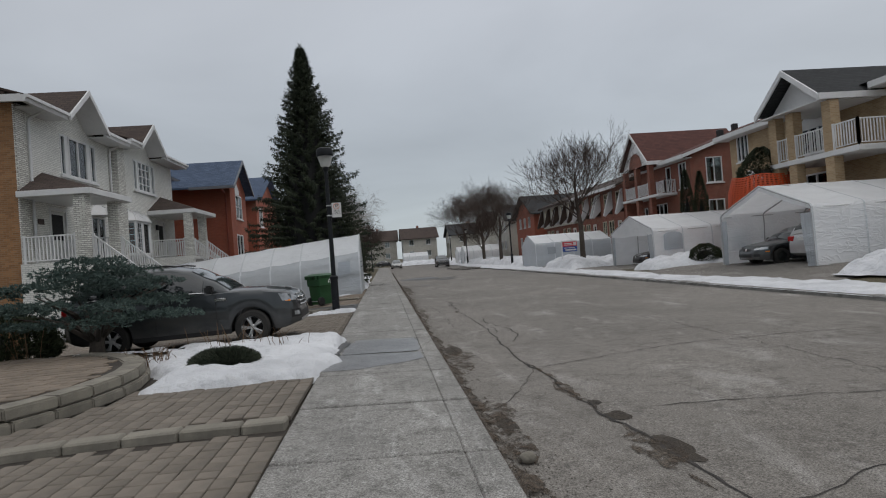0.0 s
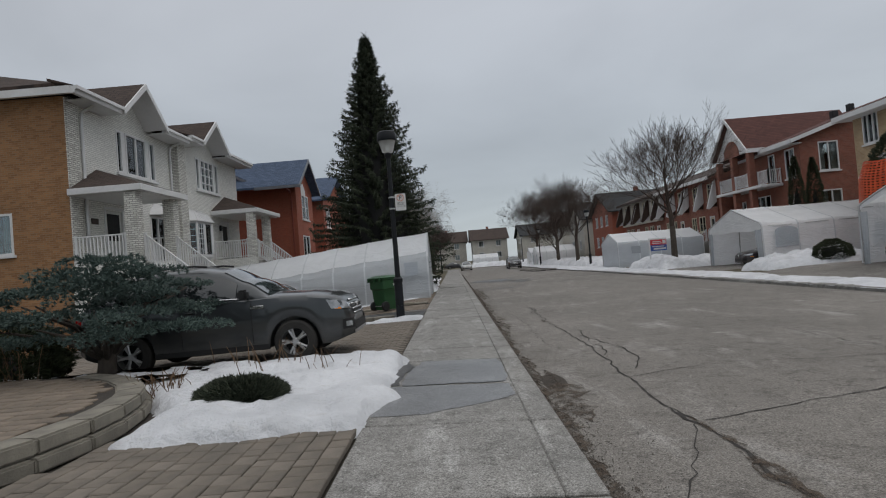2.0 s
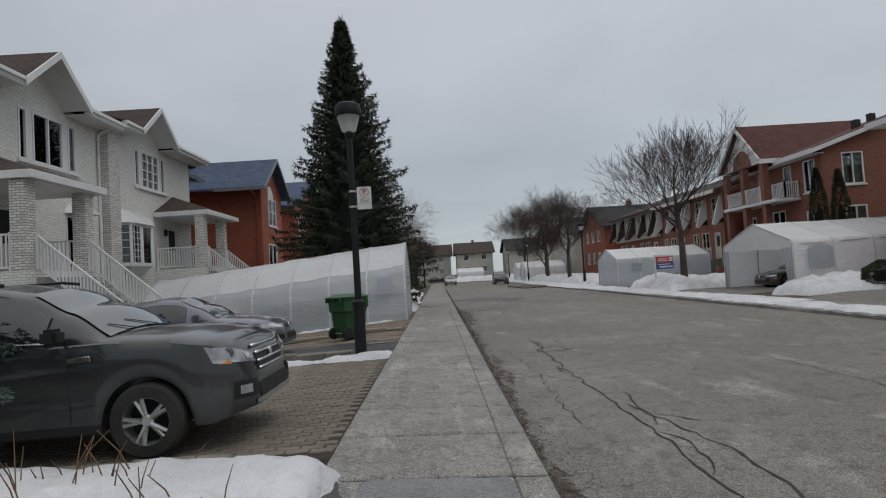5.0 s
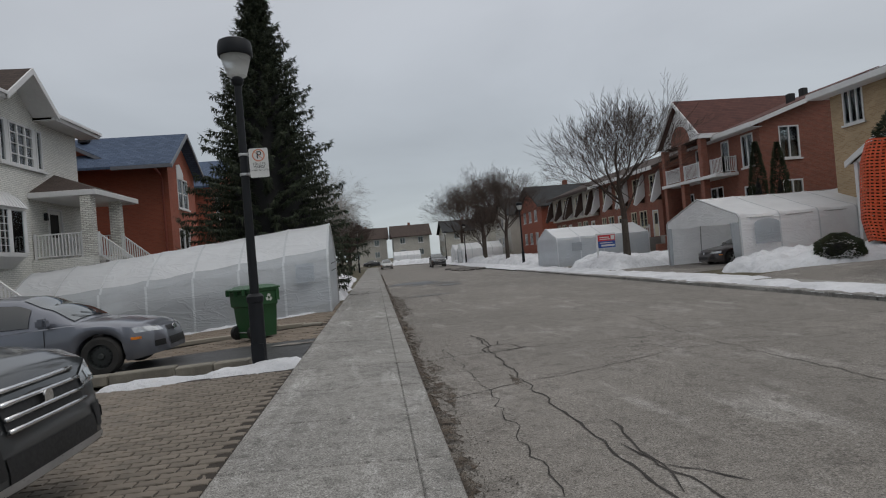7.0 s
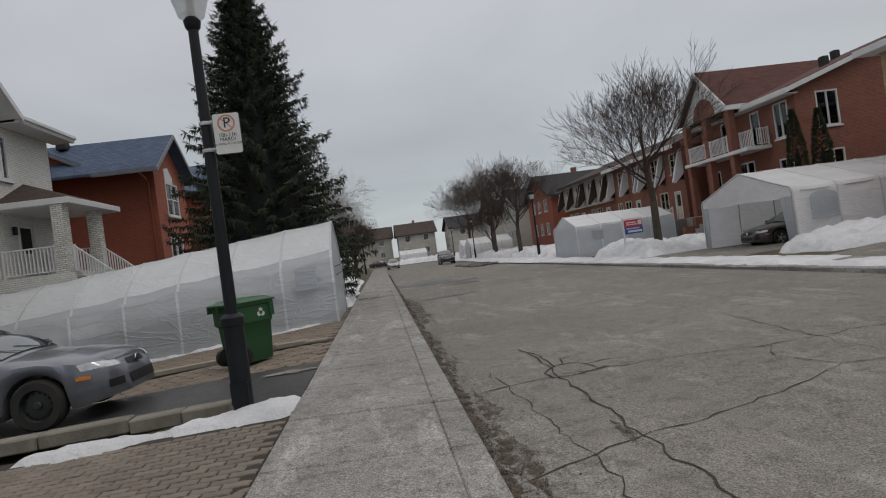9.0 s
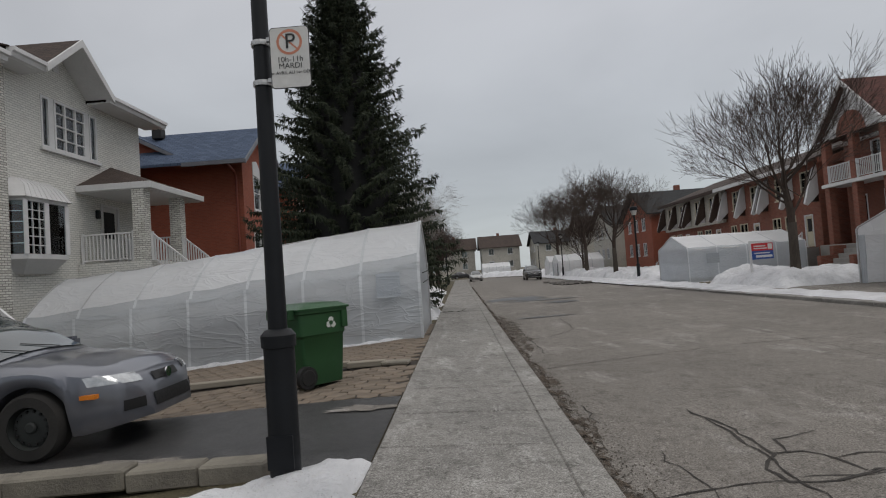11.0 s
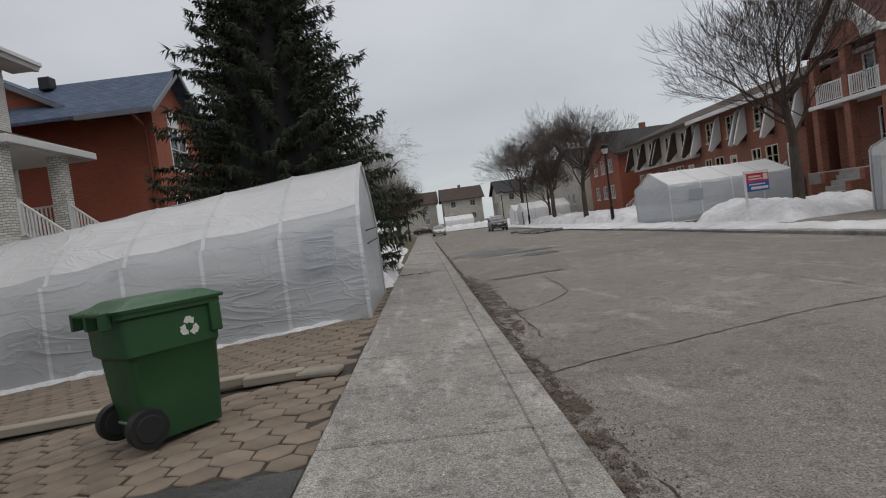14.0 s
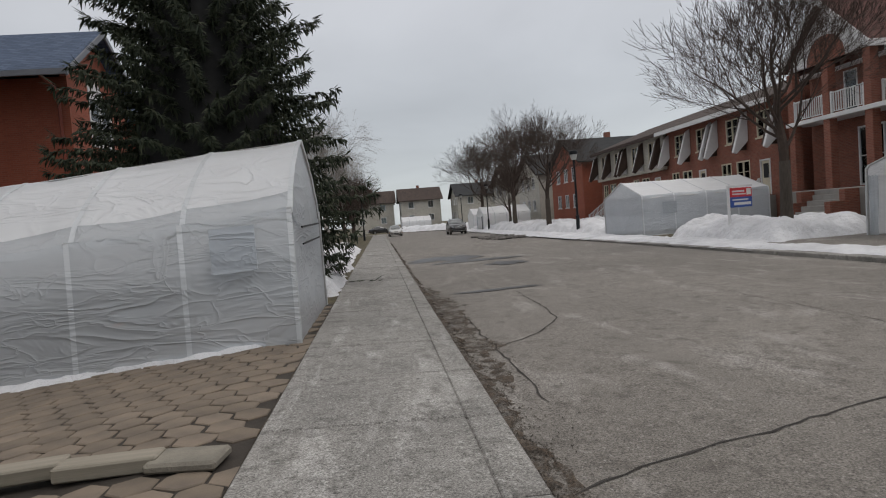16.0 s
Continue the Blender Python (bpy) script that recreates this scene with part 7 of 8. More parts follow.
car("sedan", "dark blue sedan dimly seen through the shelter sheet", SEDAN_SPEC, paint("navy paint", (0.012, 0.016, 0.026)), (-5.0, 29.5, dip(-5.0)), 0, -2.5, STEEL_RIM, 0)
car("sedan", "dark sedan with red tail lights inside a shelter", SEDAN_SPEC, paint("maroon-black paint", (0.03, 0.02, 0.022)), (18.9, 34.2, -0.1), 180)
car("hatchback", "dark grey car nosed out under the open shelter", SEDAN_SPEC, GREY_PAINT, (17.5, 20.75, 0.2), 180, 0, STEEL_RIM, 0)
car("suv", "silver car parked tail out under the open shelter", SUV_SPEC, paint("silver paint", (0.5, 0.5, 0.5)), (18.2, 18.55, 0.22), 0)
car("sedan", "pale parked car at the kerb down the street", SEDAN_SPEC, paint("pale paint", (0.42, 0.42, 0.4)), (3.0, 99.0, -0.1), -88)
car("suv", "black parked car at the kerb down the street", SUV_SPEC, paint("black paint", (0.015, 0.015, 0.017)), (9.2, 83.0, -0.1), -90)
car("sedan", "dark parked car at the far bend", SEDAN_SPEC, paint("dark paint", (0.03, 0.03, 0.033)), (1.2, 131.0, -0.1), 8)
car("suv", "dark car under a far shelter", SUV_SPEC, paint("dark paint", (0.03, 0.03, 0.033)), (8.6, 140.2, -0.1), 180)

# ---- snow ----


def snow(label, outline, h, ground=0.0, seed=0, step=0.14, rough=0.35, follow=None, name="snow_bank"):
    """A heap of old snow over an outline; its rim melts out unevenly."""
    P = np.array(outline, dtype=float)
    Q = np.roll(P, -1, axis=0)
    ax = np.arange(P[:, 0].min() - step, P[:, 0].max() + 2 * step, step)
    ay = np.arange(P[:, 1].min() - step, P[:, 1].max() + 2 * step, step)
    gx, gy = np.meshgrid(ax, ay, indexing="ij")
    dist = np.full(gx.shape, 1e9)
    inside = np.zeros(gx.shape, dtype=bool)
    for (x0, y0), (x1, y1) in zip(P, Q):
        dx, dy = x1 - x0, y1 - y0
        t = np.clip(((gx - x0) * dx + (gy - y0) * dy) / max(dx * dx + dy * dy, 1e-9), 0, 1)
        dist = np.minimum(dist, np.hypot(gx - x0 - t * dx, gy - y0 - t * dy))
        if y0 != y1:
            inside ^= ((y0 > gy) != (y1 > gy)) & (gx < (x1 - x0) * (gy - y0) / (y1 - y0) + x0)
    d = np.where(inside, dist, -dist)
    bm = bmesh.new()
    vs = {}
    ok = np.zeros(gx.shape, dtype=bool)
    zs = np.zeros(gx.shape)
    for i in range(gx.shape[0]):
        for j in range(gx.shape[1]):
            x, y = gx[i, j], gy[i, j]
            e = d[i, j] + 0.16 * lumps(x, y, 1.1, seed) + 0.05 * lumps(x, y, 4.0, seed + 3)
            ok[i, j] = e > 0
            g = ground if follow is None else follow(x)
            f = 1 - math.exp(-max(e, 0) / (0.35 * h + 0.05))
            zs[i, j] = g + (h * f * (1 + rough * lumps(x, y, 0.8, seed + 7)) + 0.05 * f * lumps(x, y, 3.0, seed) if e > 0 else -0.03)
    for i in range(gx.shape[0] - 1):
        for j in range(gx.shape[1] - 1):
            c = [(i, j), (i + 1, j), (i + 1, j + 1), (i, j + 1)]
            if any(ok[k] for k in c):
                for k in c:
                    if k not in vs:
                        vs[k] = bm.verts.new((gx[k], gy[k], zs[k]))
                bm.faces.new([vs[k] for k in c])
    return single(name, bm, SNOW, label, "snow", "stuff", smooth=True)


snow("melting snow patch over the front flower bed", [(-2.5, 6.65), (-1.2, 6.75), (-0.2, 6.85), (0.06, 7.8), (0.03, 10.5), (-0.5, 11.0), (-2.2, 11.0), (-5.5, 11.0), (-7.5, 11.4), (-8.5, 9.8), (-5.2, 9.4), (-3.0, 8.9), (-2.4, 7.8)], 0.2, 0.0, 1, 0.07)
snow("narrow strip of dirty snow at the lamp post", [(-4.5, 17.25), (-1.0, 17.45), (-0.12, 17.5), (-0.1, 18.3), (-0.5, 18.45), (-0.9, 18.1), (-1.1, 17.75), (-4.5, 17.5)], 0.1, 0.0, 2, 0.06, follow=lambda x: dip(x) * 0.25)
snow("snow heap beside the sidewalk behind the shelter", [(-1.6, 33.2), (-0.25, 32.9), (-0.15, 35.6), (-0.3, 38.5), (-1.8, 38.8)], 0.55, 0.0, 3, 0.09, 1.0)
snow("thin snow left along the shelter skirt", [(-8.0, 27.3), (-2.4, 27.45), (-0.9, 27.5), (-0.8, 27.75), (-8.0, 27.7)], 0.06, 0.0, 4, 0.09, follow=dip)
snow("snow covered front yards past the spruce", [(-1.8, 42), (-0.4, 41), (-0.4, 58), (-1.5, 70), (-9, 72), (-9, 50)], 0.35, -0.1, 5, 0.4, 0.6)
snow("thin trodden snow along the far sidewalk", [(11.25, -6), (13.3, -6), (13.2, 14), (13.0, 17), (12.2, 24.5), (13.2, 25), (13.2, 30), (12.6, 36.4), (13.1, 37), (13.3, 60), (13.2, 110), (11.4, 110), (11.3, 80), (11.0, 58), (11.3, 45), (11.5, 30), (11.3, 12)], 0.07, 0.0, 6, 0.2, 0.6)
snow("deep snow bank under the maple", [(13.4, 36.9), (16.2, 36.9), (18.5, 38.5), (18.5, 45.2), (15.5, 46.2), (13.2, 43.5), (13.0, 39)], 0.62, -0.05, 7, 0.18, 0.5)
snow("snow bank between two shelters", [(14.0, 26.6), (16.0, 24.9), (20.5, 25.2), (21.5, 29.8), (15.5, 29.9), (14.0, 29)], 0.62, -0.05, 8, 0.18, 0.5)
snow("snow bank at the driveway edge", [(14.2, 9.0), (21, 9.0), (21, 16.0), (16.5, 16.4), (14.0, 14.5)], 0.6, 0.15, 9, 0.22, 0.5)
snow("long snow banks before the terrace", [(13.2, 52.2), (20.5, 52.2), (20.5, 89.5), (13.3, 89.5)], 0.6, -0.05, 10, 0.3, 0.7)
snow("high snow banks beside the far shelters", [(13.2, 96.0), (20, 95.6), (20, 97.6), (13.2, 97.5)], 0.8, -0.1, 11, 0.3, 0.6)
snow("snow banks at the turn of the street", [(12.8, 103.5), (20, 103.5), (18, 124), (13, 136), (5.0, 137), (4.0, 133.5), (11.0, 126), (13.0, 112)], 0.8, -0.1, 12, 0.5, 0.6)
snow("dirty heap of shovelled snow by the sidewalk", [(-1.5, 39.6), (-0.3, 39.4), (-0.22, 41.6), (-1.4, 42.0)], 0.75, -0.02, 13, 0.12, 0.7)
# road salt slush in the middle distance
bm = bmesh.new()
rr = random.Random(8)
for _ in range(50):
    x, y = rr.uniform(8.2, 10.8), rr.uniform(58, 66)
    s = rr.uniform(0.08, 0.3)
    soft_box(bm, x - s, x + s, y - s, y + s, -0.1, -0.08 + s * 0.6, s * 0.3)
single("snow_rubble", bm, plain("dirty ice", (0.16, 0.15, 0.14), (0.08, 0.075, 0.07), 2, 12, 0.9, 0.8, 0.03), "heap of dirty ice rubble at the kerb", "snow", "stuff")

# ---- cracks in the road ----
NEAR_SEAM = [[(3.05, 2.2), (3.0, 3.0), (2.98, 3.8), (2.89, 4.45), (2.86, 5.4), (2.86, 7.25)], [(2.88, 6.75), (2.81, 7.8), (2.86, 8.72), (2.92, 10.3), (3.0, 12.1), (2.95, 15.2), (3.0, 17.8), (3.06, 19.4)],
             [(3.08, 12.82), (3.25, 11.72), (3.4, 10.91), (3.36, 9.79), (3.1, 9.2)], [(3.27, 13.45), (3.24, 13.05), (3.17, 12.6), (3.18, 12.3), (3.1, 11.8)], [(3.18, 12.3), (3.4, 12.1), (3.55, 11.8)],
             [(2.92, 10.3), (3.1, 10.6), (3.15, 11.2), (3.0, 11.6)]]
ACROSS = [[(2.88, 6.75), (3.4, 6.9), (3.9, 7.0), (5.2, 7.38), (6.4, 7.35), (8.5, 7.3)], [(3.45, 4.35), (4.4, 4.25), (5.2, 4.05), (7.0, 3.9)], [(3.05, 2.2), (3.4, 2.15), (3.8, 2.35), (4.1, 2.42), (5.5, 2.5)],
          [(2.86, 8.72), (3.33, 8.94), (4.41, 9.1), (5.4, 8.8), (7.5, 8.7)], [(1.82, 14.87), (2.35, 15.1), (2.9, 15.3), (3.8, 15.5), (4.7, 15.85), (5.46, 16.2), (7.6, 15.95), (10.0, 16.0)],
          [(3.0, 17.7), (4.3, 17.62), (5.5, 17.4), (7.2, 17.5), (8.9, 17.55), (11.0, 17.5)], [(5.5, 17.4), (5.2, 16.9), (5.46, 16.2)]]
FAR_SEAM = [[(3.0, 19.75), (3.06, 19.25), (3.13, 18.93), (3.07, 18.5), (3.07, 18.2), (2.9, 17.9), (2.93, 17.66), (3.21, 17.6), (3.65, 17.76)], [(3.07, 18.2), (3.33, 18.22), (3.45, 17.99), (3.52, 17.73), (3.65, 17.76)],
            [(2.93, 17.66), (2.7, 17.67), (2.31, 17.59), (1.88, 17.5)], [(3.2, 18.2), (3.3, 18.55), (3.75, 18.7)], [(3.35, 17.98), (3.7, 18.1), (4.1, 18.0)], [(1.8, 22.7), (2.35, 22.97), (3.5, 23.25), (5.3, 23.75), (7.6, 24.0), (10.8, 24.2)],
            [(2.17, 29.8), (2.17, 27.0), (2.2, 25.4), (2.19, 24.35)], [(3.6, 31.5), (3.5, 28.8), (3.4, 28.0), (2.87, 27.1), (2.25, 26.6)]]
DISTANT = [[(1.95, 20.36), (1.98, 19.87), (1.99, 19.45)], [(3.01, 19.48), (3.1, 19.2)], [(2.0, 34.5), (4.5, 34.9), (8.0, 34.4), (11, 34.7)], [(2.2, 39.0), (6, 39.4), (10.8, 39.0)], [(6.5, 20), (6.6, 30), (6.4, 44), (6.3, 56)],
           [(1.95, 4.9), (2.4, 5.6), (2.86, 6.8)], [(2.35, 12.0), (2.45, 15.2), (2.3, 18.5)], [(6.2, 3.0), (6.3, 9.0), (6.1, 17.0), (6.5, 20)]]
for group, w, wild in ((NEAR_SEAM, 0.026, 0.07), (ACROSS, 0.016, 0.06), (FAR_SEAM, 0.024, 0.06), (DISTANT, 0.014, 0.1)):
    for k, pts in enumerate(group):
        crack(pts, w * (1.3 if k == 0 else 1.0), k + int(w * 1000), wild)
# grit and wet leaves caught in the seam and at the kerb
for k, (x0, y0, y1, w) in enumerate(((2.92, 2.4, 4.0, 0.1), (2.88, 4.0, 6.9, 0.055), (2.0, 7.0, 9.7, 0.17), (1.95, 3.2, 5.6, 0.12), (1.98, 24.5, 34.0, 0.2), (1.95, 14.5, 17.8, 0.1), (1.9, 18.5, 23.5, 0.08), (2.87, 15.0, 15.8, 0.05))):
    bm = bmesh.new()
    prev = None
    n = int((y1 - y0) / 0.05)
    for q in range(n + 1):
        y = y0 + (y1 - y0) * q / n
        taper = min(1.0, 4 * q / n, 4 * (n - q) / n)
        ww = max(0.0, w * taper * (1 + 1.3 * lumps(k * 3.1, y, 1.7) + 0.7 * lumps(k, y, 6.0)))
        cx = x0 + 0.05 * lumps(9 + k, y, 1.2)
        ring = [bm.verts.new((cx + sx * ww, y, road_z(cx + sx * ww, y) + (0.006 if sx else 0.012))) for sx in (-1, -0.4, 0, 0.5, 1)]
        if prev:
            for e in range(4):
                bm.faces.new((prev[e], prev[e + 1], ring[e + 1], ring[e]))
        prev = ring
    single("road_dirt", bm, LOOSE, "dark damp grit lying along a seam in the road", "dirt", "stuff", smooth=True)
# dark pot holes along the seam
for k, (x, y, a, b) in enumerate(((3.0, 4.2, 0.12, 0.16), (3.05, 3.2, 0.14, 0.3), (2.96, 4.75, 0.06, 0.1), (1.98, 8.9, 0.16, 0.5), (1.95, 4.4, 0.09, 0.3))):
    bm = bmesh.new()
    pts = []
    for q in range(20):
        th = 2 * math.pi * q / 20
        f = 1 + 0.45 * lumps(math.cos(th) * 1.3, math.sin(th) * 1.3, 1.0, k + 2)
        pts.append((x + a * f * math.cos(th), y + b * f * math.sin(th)))
    bm.faces.new([bm.verts.new((px, py, road_z(px, py) + 0.004)) for px, py in pts])
    single("pothole", bm, DIRT, "shallow dark pothole filled with grit", "pothole", "structure", "potholes")

# meltwater lying on the road
for k, (x, y, a, b) in enumerate(((3.6, 43.5, 1.5, 1.3), (5.0, 38.6, 0.6, 0.7), (3.4, 32.0, 0.9, 0.16), (4.6, 41.0, 1.4, 0.5))):
    bm = bmesh.new()
    pts = []
    for q in range(60):
        th = 2 * math.pi * q / 60
        f = 1 + 0.6 * lumps(math.cos(th) * 1.6, math.sin(th) * 1.6, 1.0, k + 12) + 0.25 * lumps(math.cos(th) * 6, math.sin(th) * 6, 1.0, k)
        pts.append((x + a * f * math.cos(th), y + b * f * math.sin(th)))
    bm.faces.new([bm.verts.new((px, py, road_z(px, py) + 0.012)) for px, py in pts])
    bmesh.ops.triangulate(bm, faces=bm.faces[:])
    single("wet_stain", bm, WET, "dark run-off of meltwater on the road", "stain", "structure")

# stone lying in the gutter
bm = bmesh.new()
bmesh.ops.create_icosphere(bm, subdivisions=3, radius=0.065)
for v in bm.verts:
    v.co *= 1 + 0.25 * lumps(v.co.x * 9, v.co.y * 9 + v.co.z * 5, 1.0)
    v.co.z *= 0.7
st = single("loose_stone", bm, STONE, "loose pale stone lying in the gutter", "stone", smooth=True)
st.location = (1.9, 3.3, -0.07)

# ---- paved fronts, piece by piece ----


def paver_mesh(name, poly, depth=0.05, chamfer=0.012, material=None):
    bm = bmesh.new()
    c = Vector((sum(p[0] for p in poly) / len(poly), sum(p[1] for p in poly) / len(poly)))
    inner = [tuple(c + (Vector(p) - c) * (1 - chamfer / max((Vector(p) - c).length, 0.02))) for p in poly]
    a = [bm.verts.new((*p, -depth)) for p in poly]
    b = [bm.verts.new((*p, -0.008)) for p in poly]
    d = [bm.verts.new((*p, 0.0)) for p in inner]
    n = len(poly)
    for i in range(n):
        bm.faces.new((a[i], a[(i + 1) % n], b[(i + 1) % n], b[i]))
        bm.faces.new((b[i], b[(i + 1) % n], d[(i + 1) % n], d[i]))
    bm.faces.new(d)
    return finish(bm, name, material)


def field(parent, cells, meshes, material, near, z_of, name="paver", seed=0):
    """Lays pieces; those for which near() holds are parts, the rest is joined."""
    rr = random.Random(seed)
    V, F = [], []
    count = 0
    for cx, cy, rz, k in cells:
        z = z_of(cx, cy) + rr.uniform(-0.004, 0.004) - (0.013 if cx > -0.2 else 0)
        tilt = math.degrees(math.atan(0.075)) if z_of(-3, cy) < -0.05 and cx < -0.8 else 0
        m = pose(cx, cy, z, rr.uniform(-0.8, 0.8), -tilt + rr.uniform(-0.8, 0.8), 0) @ pose(0, 0, 0, 0, 0, rz + rr.uniform(-1.2, 1.2))
        me = meshes[k]
        if near(cx, cy) and count < 290:
            ob = new(name, me)
            ob.parent = parent
            ob.matrix_basis = m
            count += 1
        else:
            o = len(V)
            V += [m @ v.co for v in me.vertices]
            F += [tuple(o + i for i in p.vertices) for p in me.polygons]
    if V:
        raw_mesh("paving_rest", V, F, material, parent, "more of the same paving", "stuff")


def rect(sx, sy):
    return [(-sx / 2, -sy / 2), (sx / 2, -sy / 2), (sx / 2, sy / 2), (-sx / 2, sy / 2)]


def inside_patio(x, y, r=3.15):
    return math.hypot(x + 5.8, y - 7.2) < r


flat = lambda x, y: 0.0
front = thing("paved_front", "grey-brown cobble paving in front of the patio", "paving", kind="structure")
bm = bmesh.new()
sheet(bm, [-9, -0.13], [-4, 4.6, 11.2], lambda x, y: (x, y, -0.016))
part("bed", bm, JOINT, front)
sizes = (0.15, 0.21, 0.27)
ms = [paver_mesh("paver", rect(s - 0.008, 0.162), material=PAVER) for s in sizes]
rr = random.Random(21)
cells = []
row = 0
x = -0.215
while x > -6.5:
    y = 0.2 + rr.uniform(-0.15, 0)
    while y < 8.3:
        k = rr.choice((0, 1, 1, 2))
        y += sizes[k] / 2
        curve = 4.62 - max(0, (-x - 1.2)) ** 2 * 0.07
        if not (curve - 0.13 < y < curve + 0.3) and not inside_patio(x, y, 3.35) and not (y > 6.9 and x > -1.8) and y < 7.2:
            cells.append((x, y, 90, k + (0 if y < curve else 0)))
        y += sizes[k] / 2
    x -= 0.17
field(front, cells, ms, PAVER, lambda x, y: y > 2.3 and y < 6.2 and x > -2.7, lambda x, y: 0.055 if y > 4.62 - max(0, (-x - 1.2)) ** 2 * 0.07 else 0.0, seed=1)
# curved edging blocks of the step
x = -0.14
while x > -4.6:
    w = rr.uniform(0.42, 0.58)
    cx = x - w / 2
    cy = 4.7 - max(0, (-cx - 1.2)) ** 2 * 0.07
    sl = math.degrees(math.atan(0.14 * max(0, (-cx - 1.2))))
    bm = bmesh.new()
    soft_box(bm, -w / 2 + 0.006, w / 2 - 0.006, -0.1, 0.13, -0.06, 0.075, 0.018)
    ob = part("edging_block", bm, STONE, front)
    ob.matrix_basis = pose(cx, cy, 0, rr.uniform(-1, 1), rr.uniform(-1, 1), sl)
    x -= w * math.cos(radians(sl))
# raised round patio of two courses
patio = thing("patio", "raised round patio edged with two courses of stone block", "patio")
for course, (z0, z1, rad, wdt) in enumerate(((0.0, 0.14, 3.2, 0.26), (0.145, 0.29, 3.15, 0.32))):
    a = -150.0
    while a < 60:
        w = rr.uniform(0.45, 0.62)
        da = math.degrees(w / rad)
        bm = bmesh.new()
        soft_box(bm, rad - wdt, rad, -w / 2 + 0.005, w / 2 - 0.005, z0, z1 - 0.004, 0.02, 2)
        ob = part("wall_block", bm, STONE, patio)
        ob.matrix_basis = pose(-5.8, 7.2, 0, 0, 0, a + da / 2) @ Matrix.Translation((rr.uniform(-0.012, 0.012), 0, 0))
        a += da
bm = bmesh.new()
prism(bm, [(-5.8 + 2.9 * math.cos(radians(k * 6)), 7.2 + 2.9 * math.sin(radians(k * 6))) for k in range(60)], "z", 0.0, 0.262)
part("fill", bm, JOINT, patio)
ms2 = [paver_mesh("patio_paver", rect(s, 0.2), material=PAVER_TAN) for s in (0.19, 0.26, 0.34)]
cells = []
y = 4.4
while y < 10.2:
    x = -8.6 + rr.uniform(0, 0.2)
    while x < -2.8:
        k = rr.choice((0, 1, 2))
        w = (0.2, 0.27, 0.35)[k]
        x += w / 2
        if inside_patio(x, y, 2.72):
            cells.append((x, y, 0, k))
        x += w / 2
    y += 0.21
field(patio, cells, ms2, PAVER_TAN, lambda x, y: x > -5.2 and y < 9, lambda x, y: 0.283, "patio_paver", 2)

# SUV driveway in interlocking pavers
drive = thing("driveway_pavers", "grey interlocking paver driveway", "driveway", kind="structure")
bm = bmesh.new()
sheet(bm, [-11.6, -9, -7, -5, -3, -1.8, -0.8, -0.13], [11.1, 17.6], lambda x, y: (x, y, dip(x) * 0.25 - 0.012))
part("bed", bm, JOINT, drive)
zig = [(-0.115, -0.05), (-0.05, -0.065), (0.05, -0.045), (0.115, -0.06), (0.105, 0.0), (0.115, 0.05), (0.05, 0.065), (-0.05, 0.045), (-0.115, 0.06), (-0.105, 0.0)]
mz = [paver_mesh("interlock_paver", zig, material=PAVER)]
cells = []
j = 0
y = 11.4
while y < 17.35:
    x = -0.25 + (0.118 if j % 2 else 0)
    while x > -8.5:
        cells.append((x, y, 0, 0))
        x -= 0.236
    y += 0.122
    j += 1
field(drive, cells, mz, PAVER, lambda x, y: x > -1.5 and 11.6 < y < 17.4 and (x > -0.9 or y > 13.8), lambda x, y: dip(x) * 0.25, "interlock_paver", 3)
for k in range(9):
    bm = bmesh.new()
    soft_box(bm, -1.05 - 0.92 * k - 0.9, -1.05 - 0.92 * k, 10.98, 11.28, -0.06, 0.07, 0.02)
    ob = part("edging_stone", bm, STONE, drive, "pale concrete edging stone")
    ob.location.z = dip(-1.5 - 0.92 * k) * 0.25

# wet asphalt drive with its border stones
bm = bmesh.new()
sheet(bm, [-11.6, -9, -7, -5, -3, -1.8, -0.8, -0.3, -0.13], [18.3, 19, 20, 20.95], lambda x, y: (x, y, dip(x) * 0.5 - 0.004 + 0.006 * lumps(x, y, 0.9)))
single("driveway", bm, WET, "dark wet asphalt driveway", "driveway", "structure", smooth=True)
bm = bmesh.new()
pts = [(-0.95 + 0.42 * math.cos(k * 0.1571) * (1 + 0.8 * lumps(math.cos(k * 0.1571) * 2, math.sin(k * 0.1571) * 2, 1.0, 3)), 20.35 + 0.16 * math.sin(k * 0.1571) * (1 + 0.8 * lumps(math.cos(k * 0.1571) * 2, math.sin(k * 0.1571) * 2, 1.0, 9))) for k in range(40)]
bm.faces.new([bm.verts.new((x + 0.42, y, dip(x + 0.42) * 0.5 + 0.01)) for x, y in pts])
bm.faces.new([bm.verts.new((x * 1.5 - 1.2, y - 1.45, dip(x * 1.5 - 1.2) * 0.5 + 0.01)) for x, y in pts])
single("dry_patch", bm, ROAD, "pale dry patch on the asphalt", "stain", "structure")
border = thing("border_stones", "row of pale concrete border stones by the lamp", "stone border")
for k, (x, w, z) in enumerate(((-1.22, 0.56, 0.0), (-1.82, 0.6, 0.0), (-2.62, 1.0, 0.03), (-3.65, 1.0, 0.02), (-4.7, 1.0, 0.0))):
    bm = bmesh.new()
    soft_box(bm, -w / 2, w / 2, -0.13, 0.13, -0.06, 0.11, 0.018)
    ob = part("border_stone", bm, STONE, border)
    ob.matrix_basis = pose(x, 18.3 + 0.03 * (k % 2), dip(x) * 0.35 + z, 0, -1.5, (-3, 2, 1, -1, 2)[k])

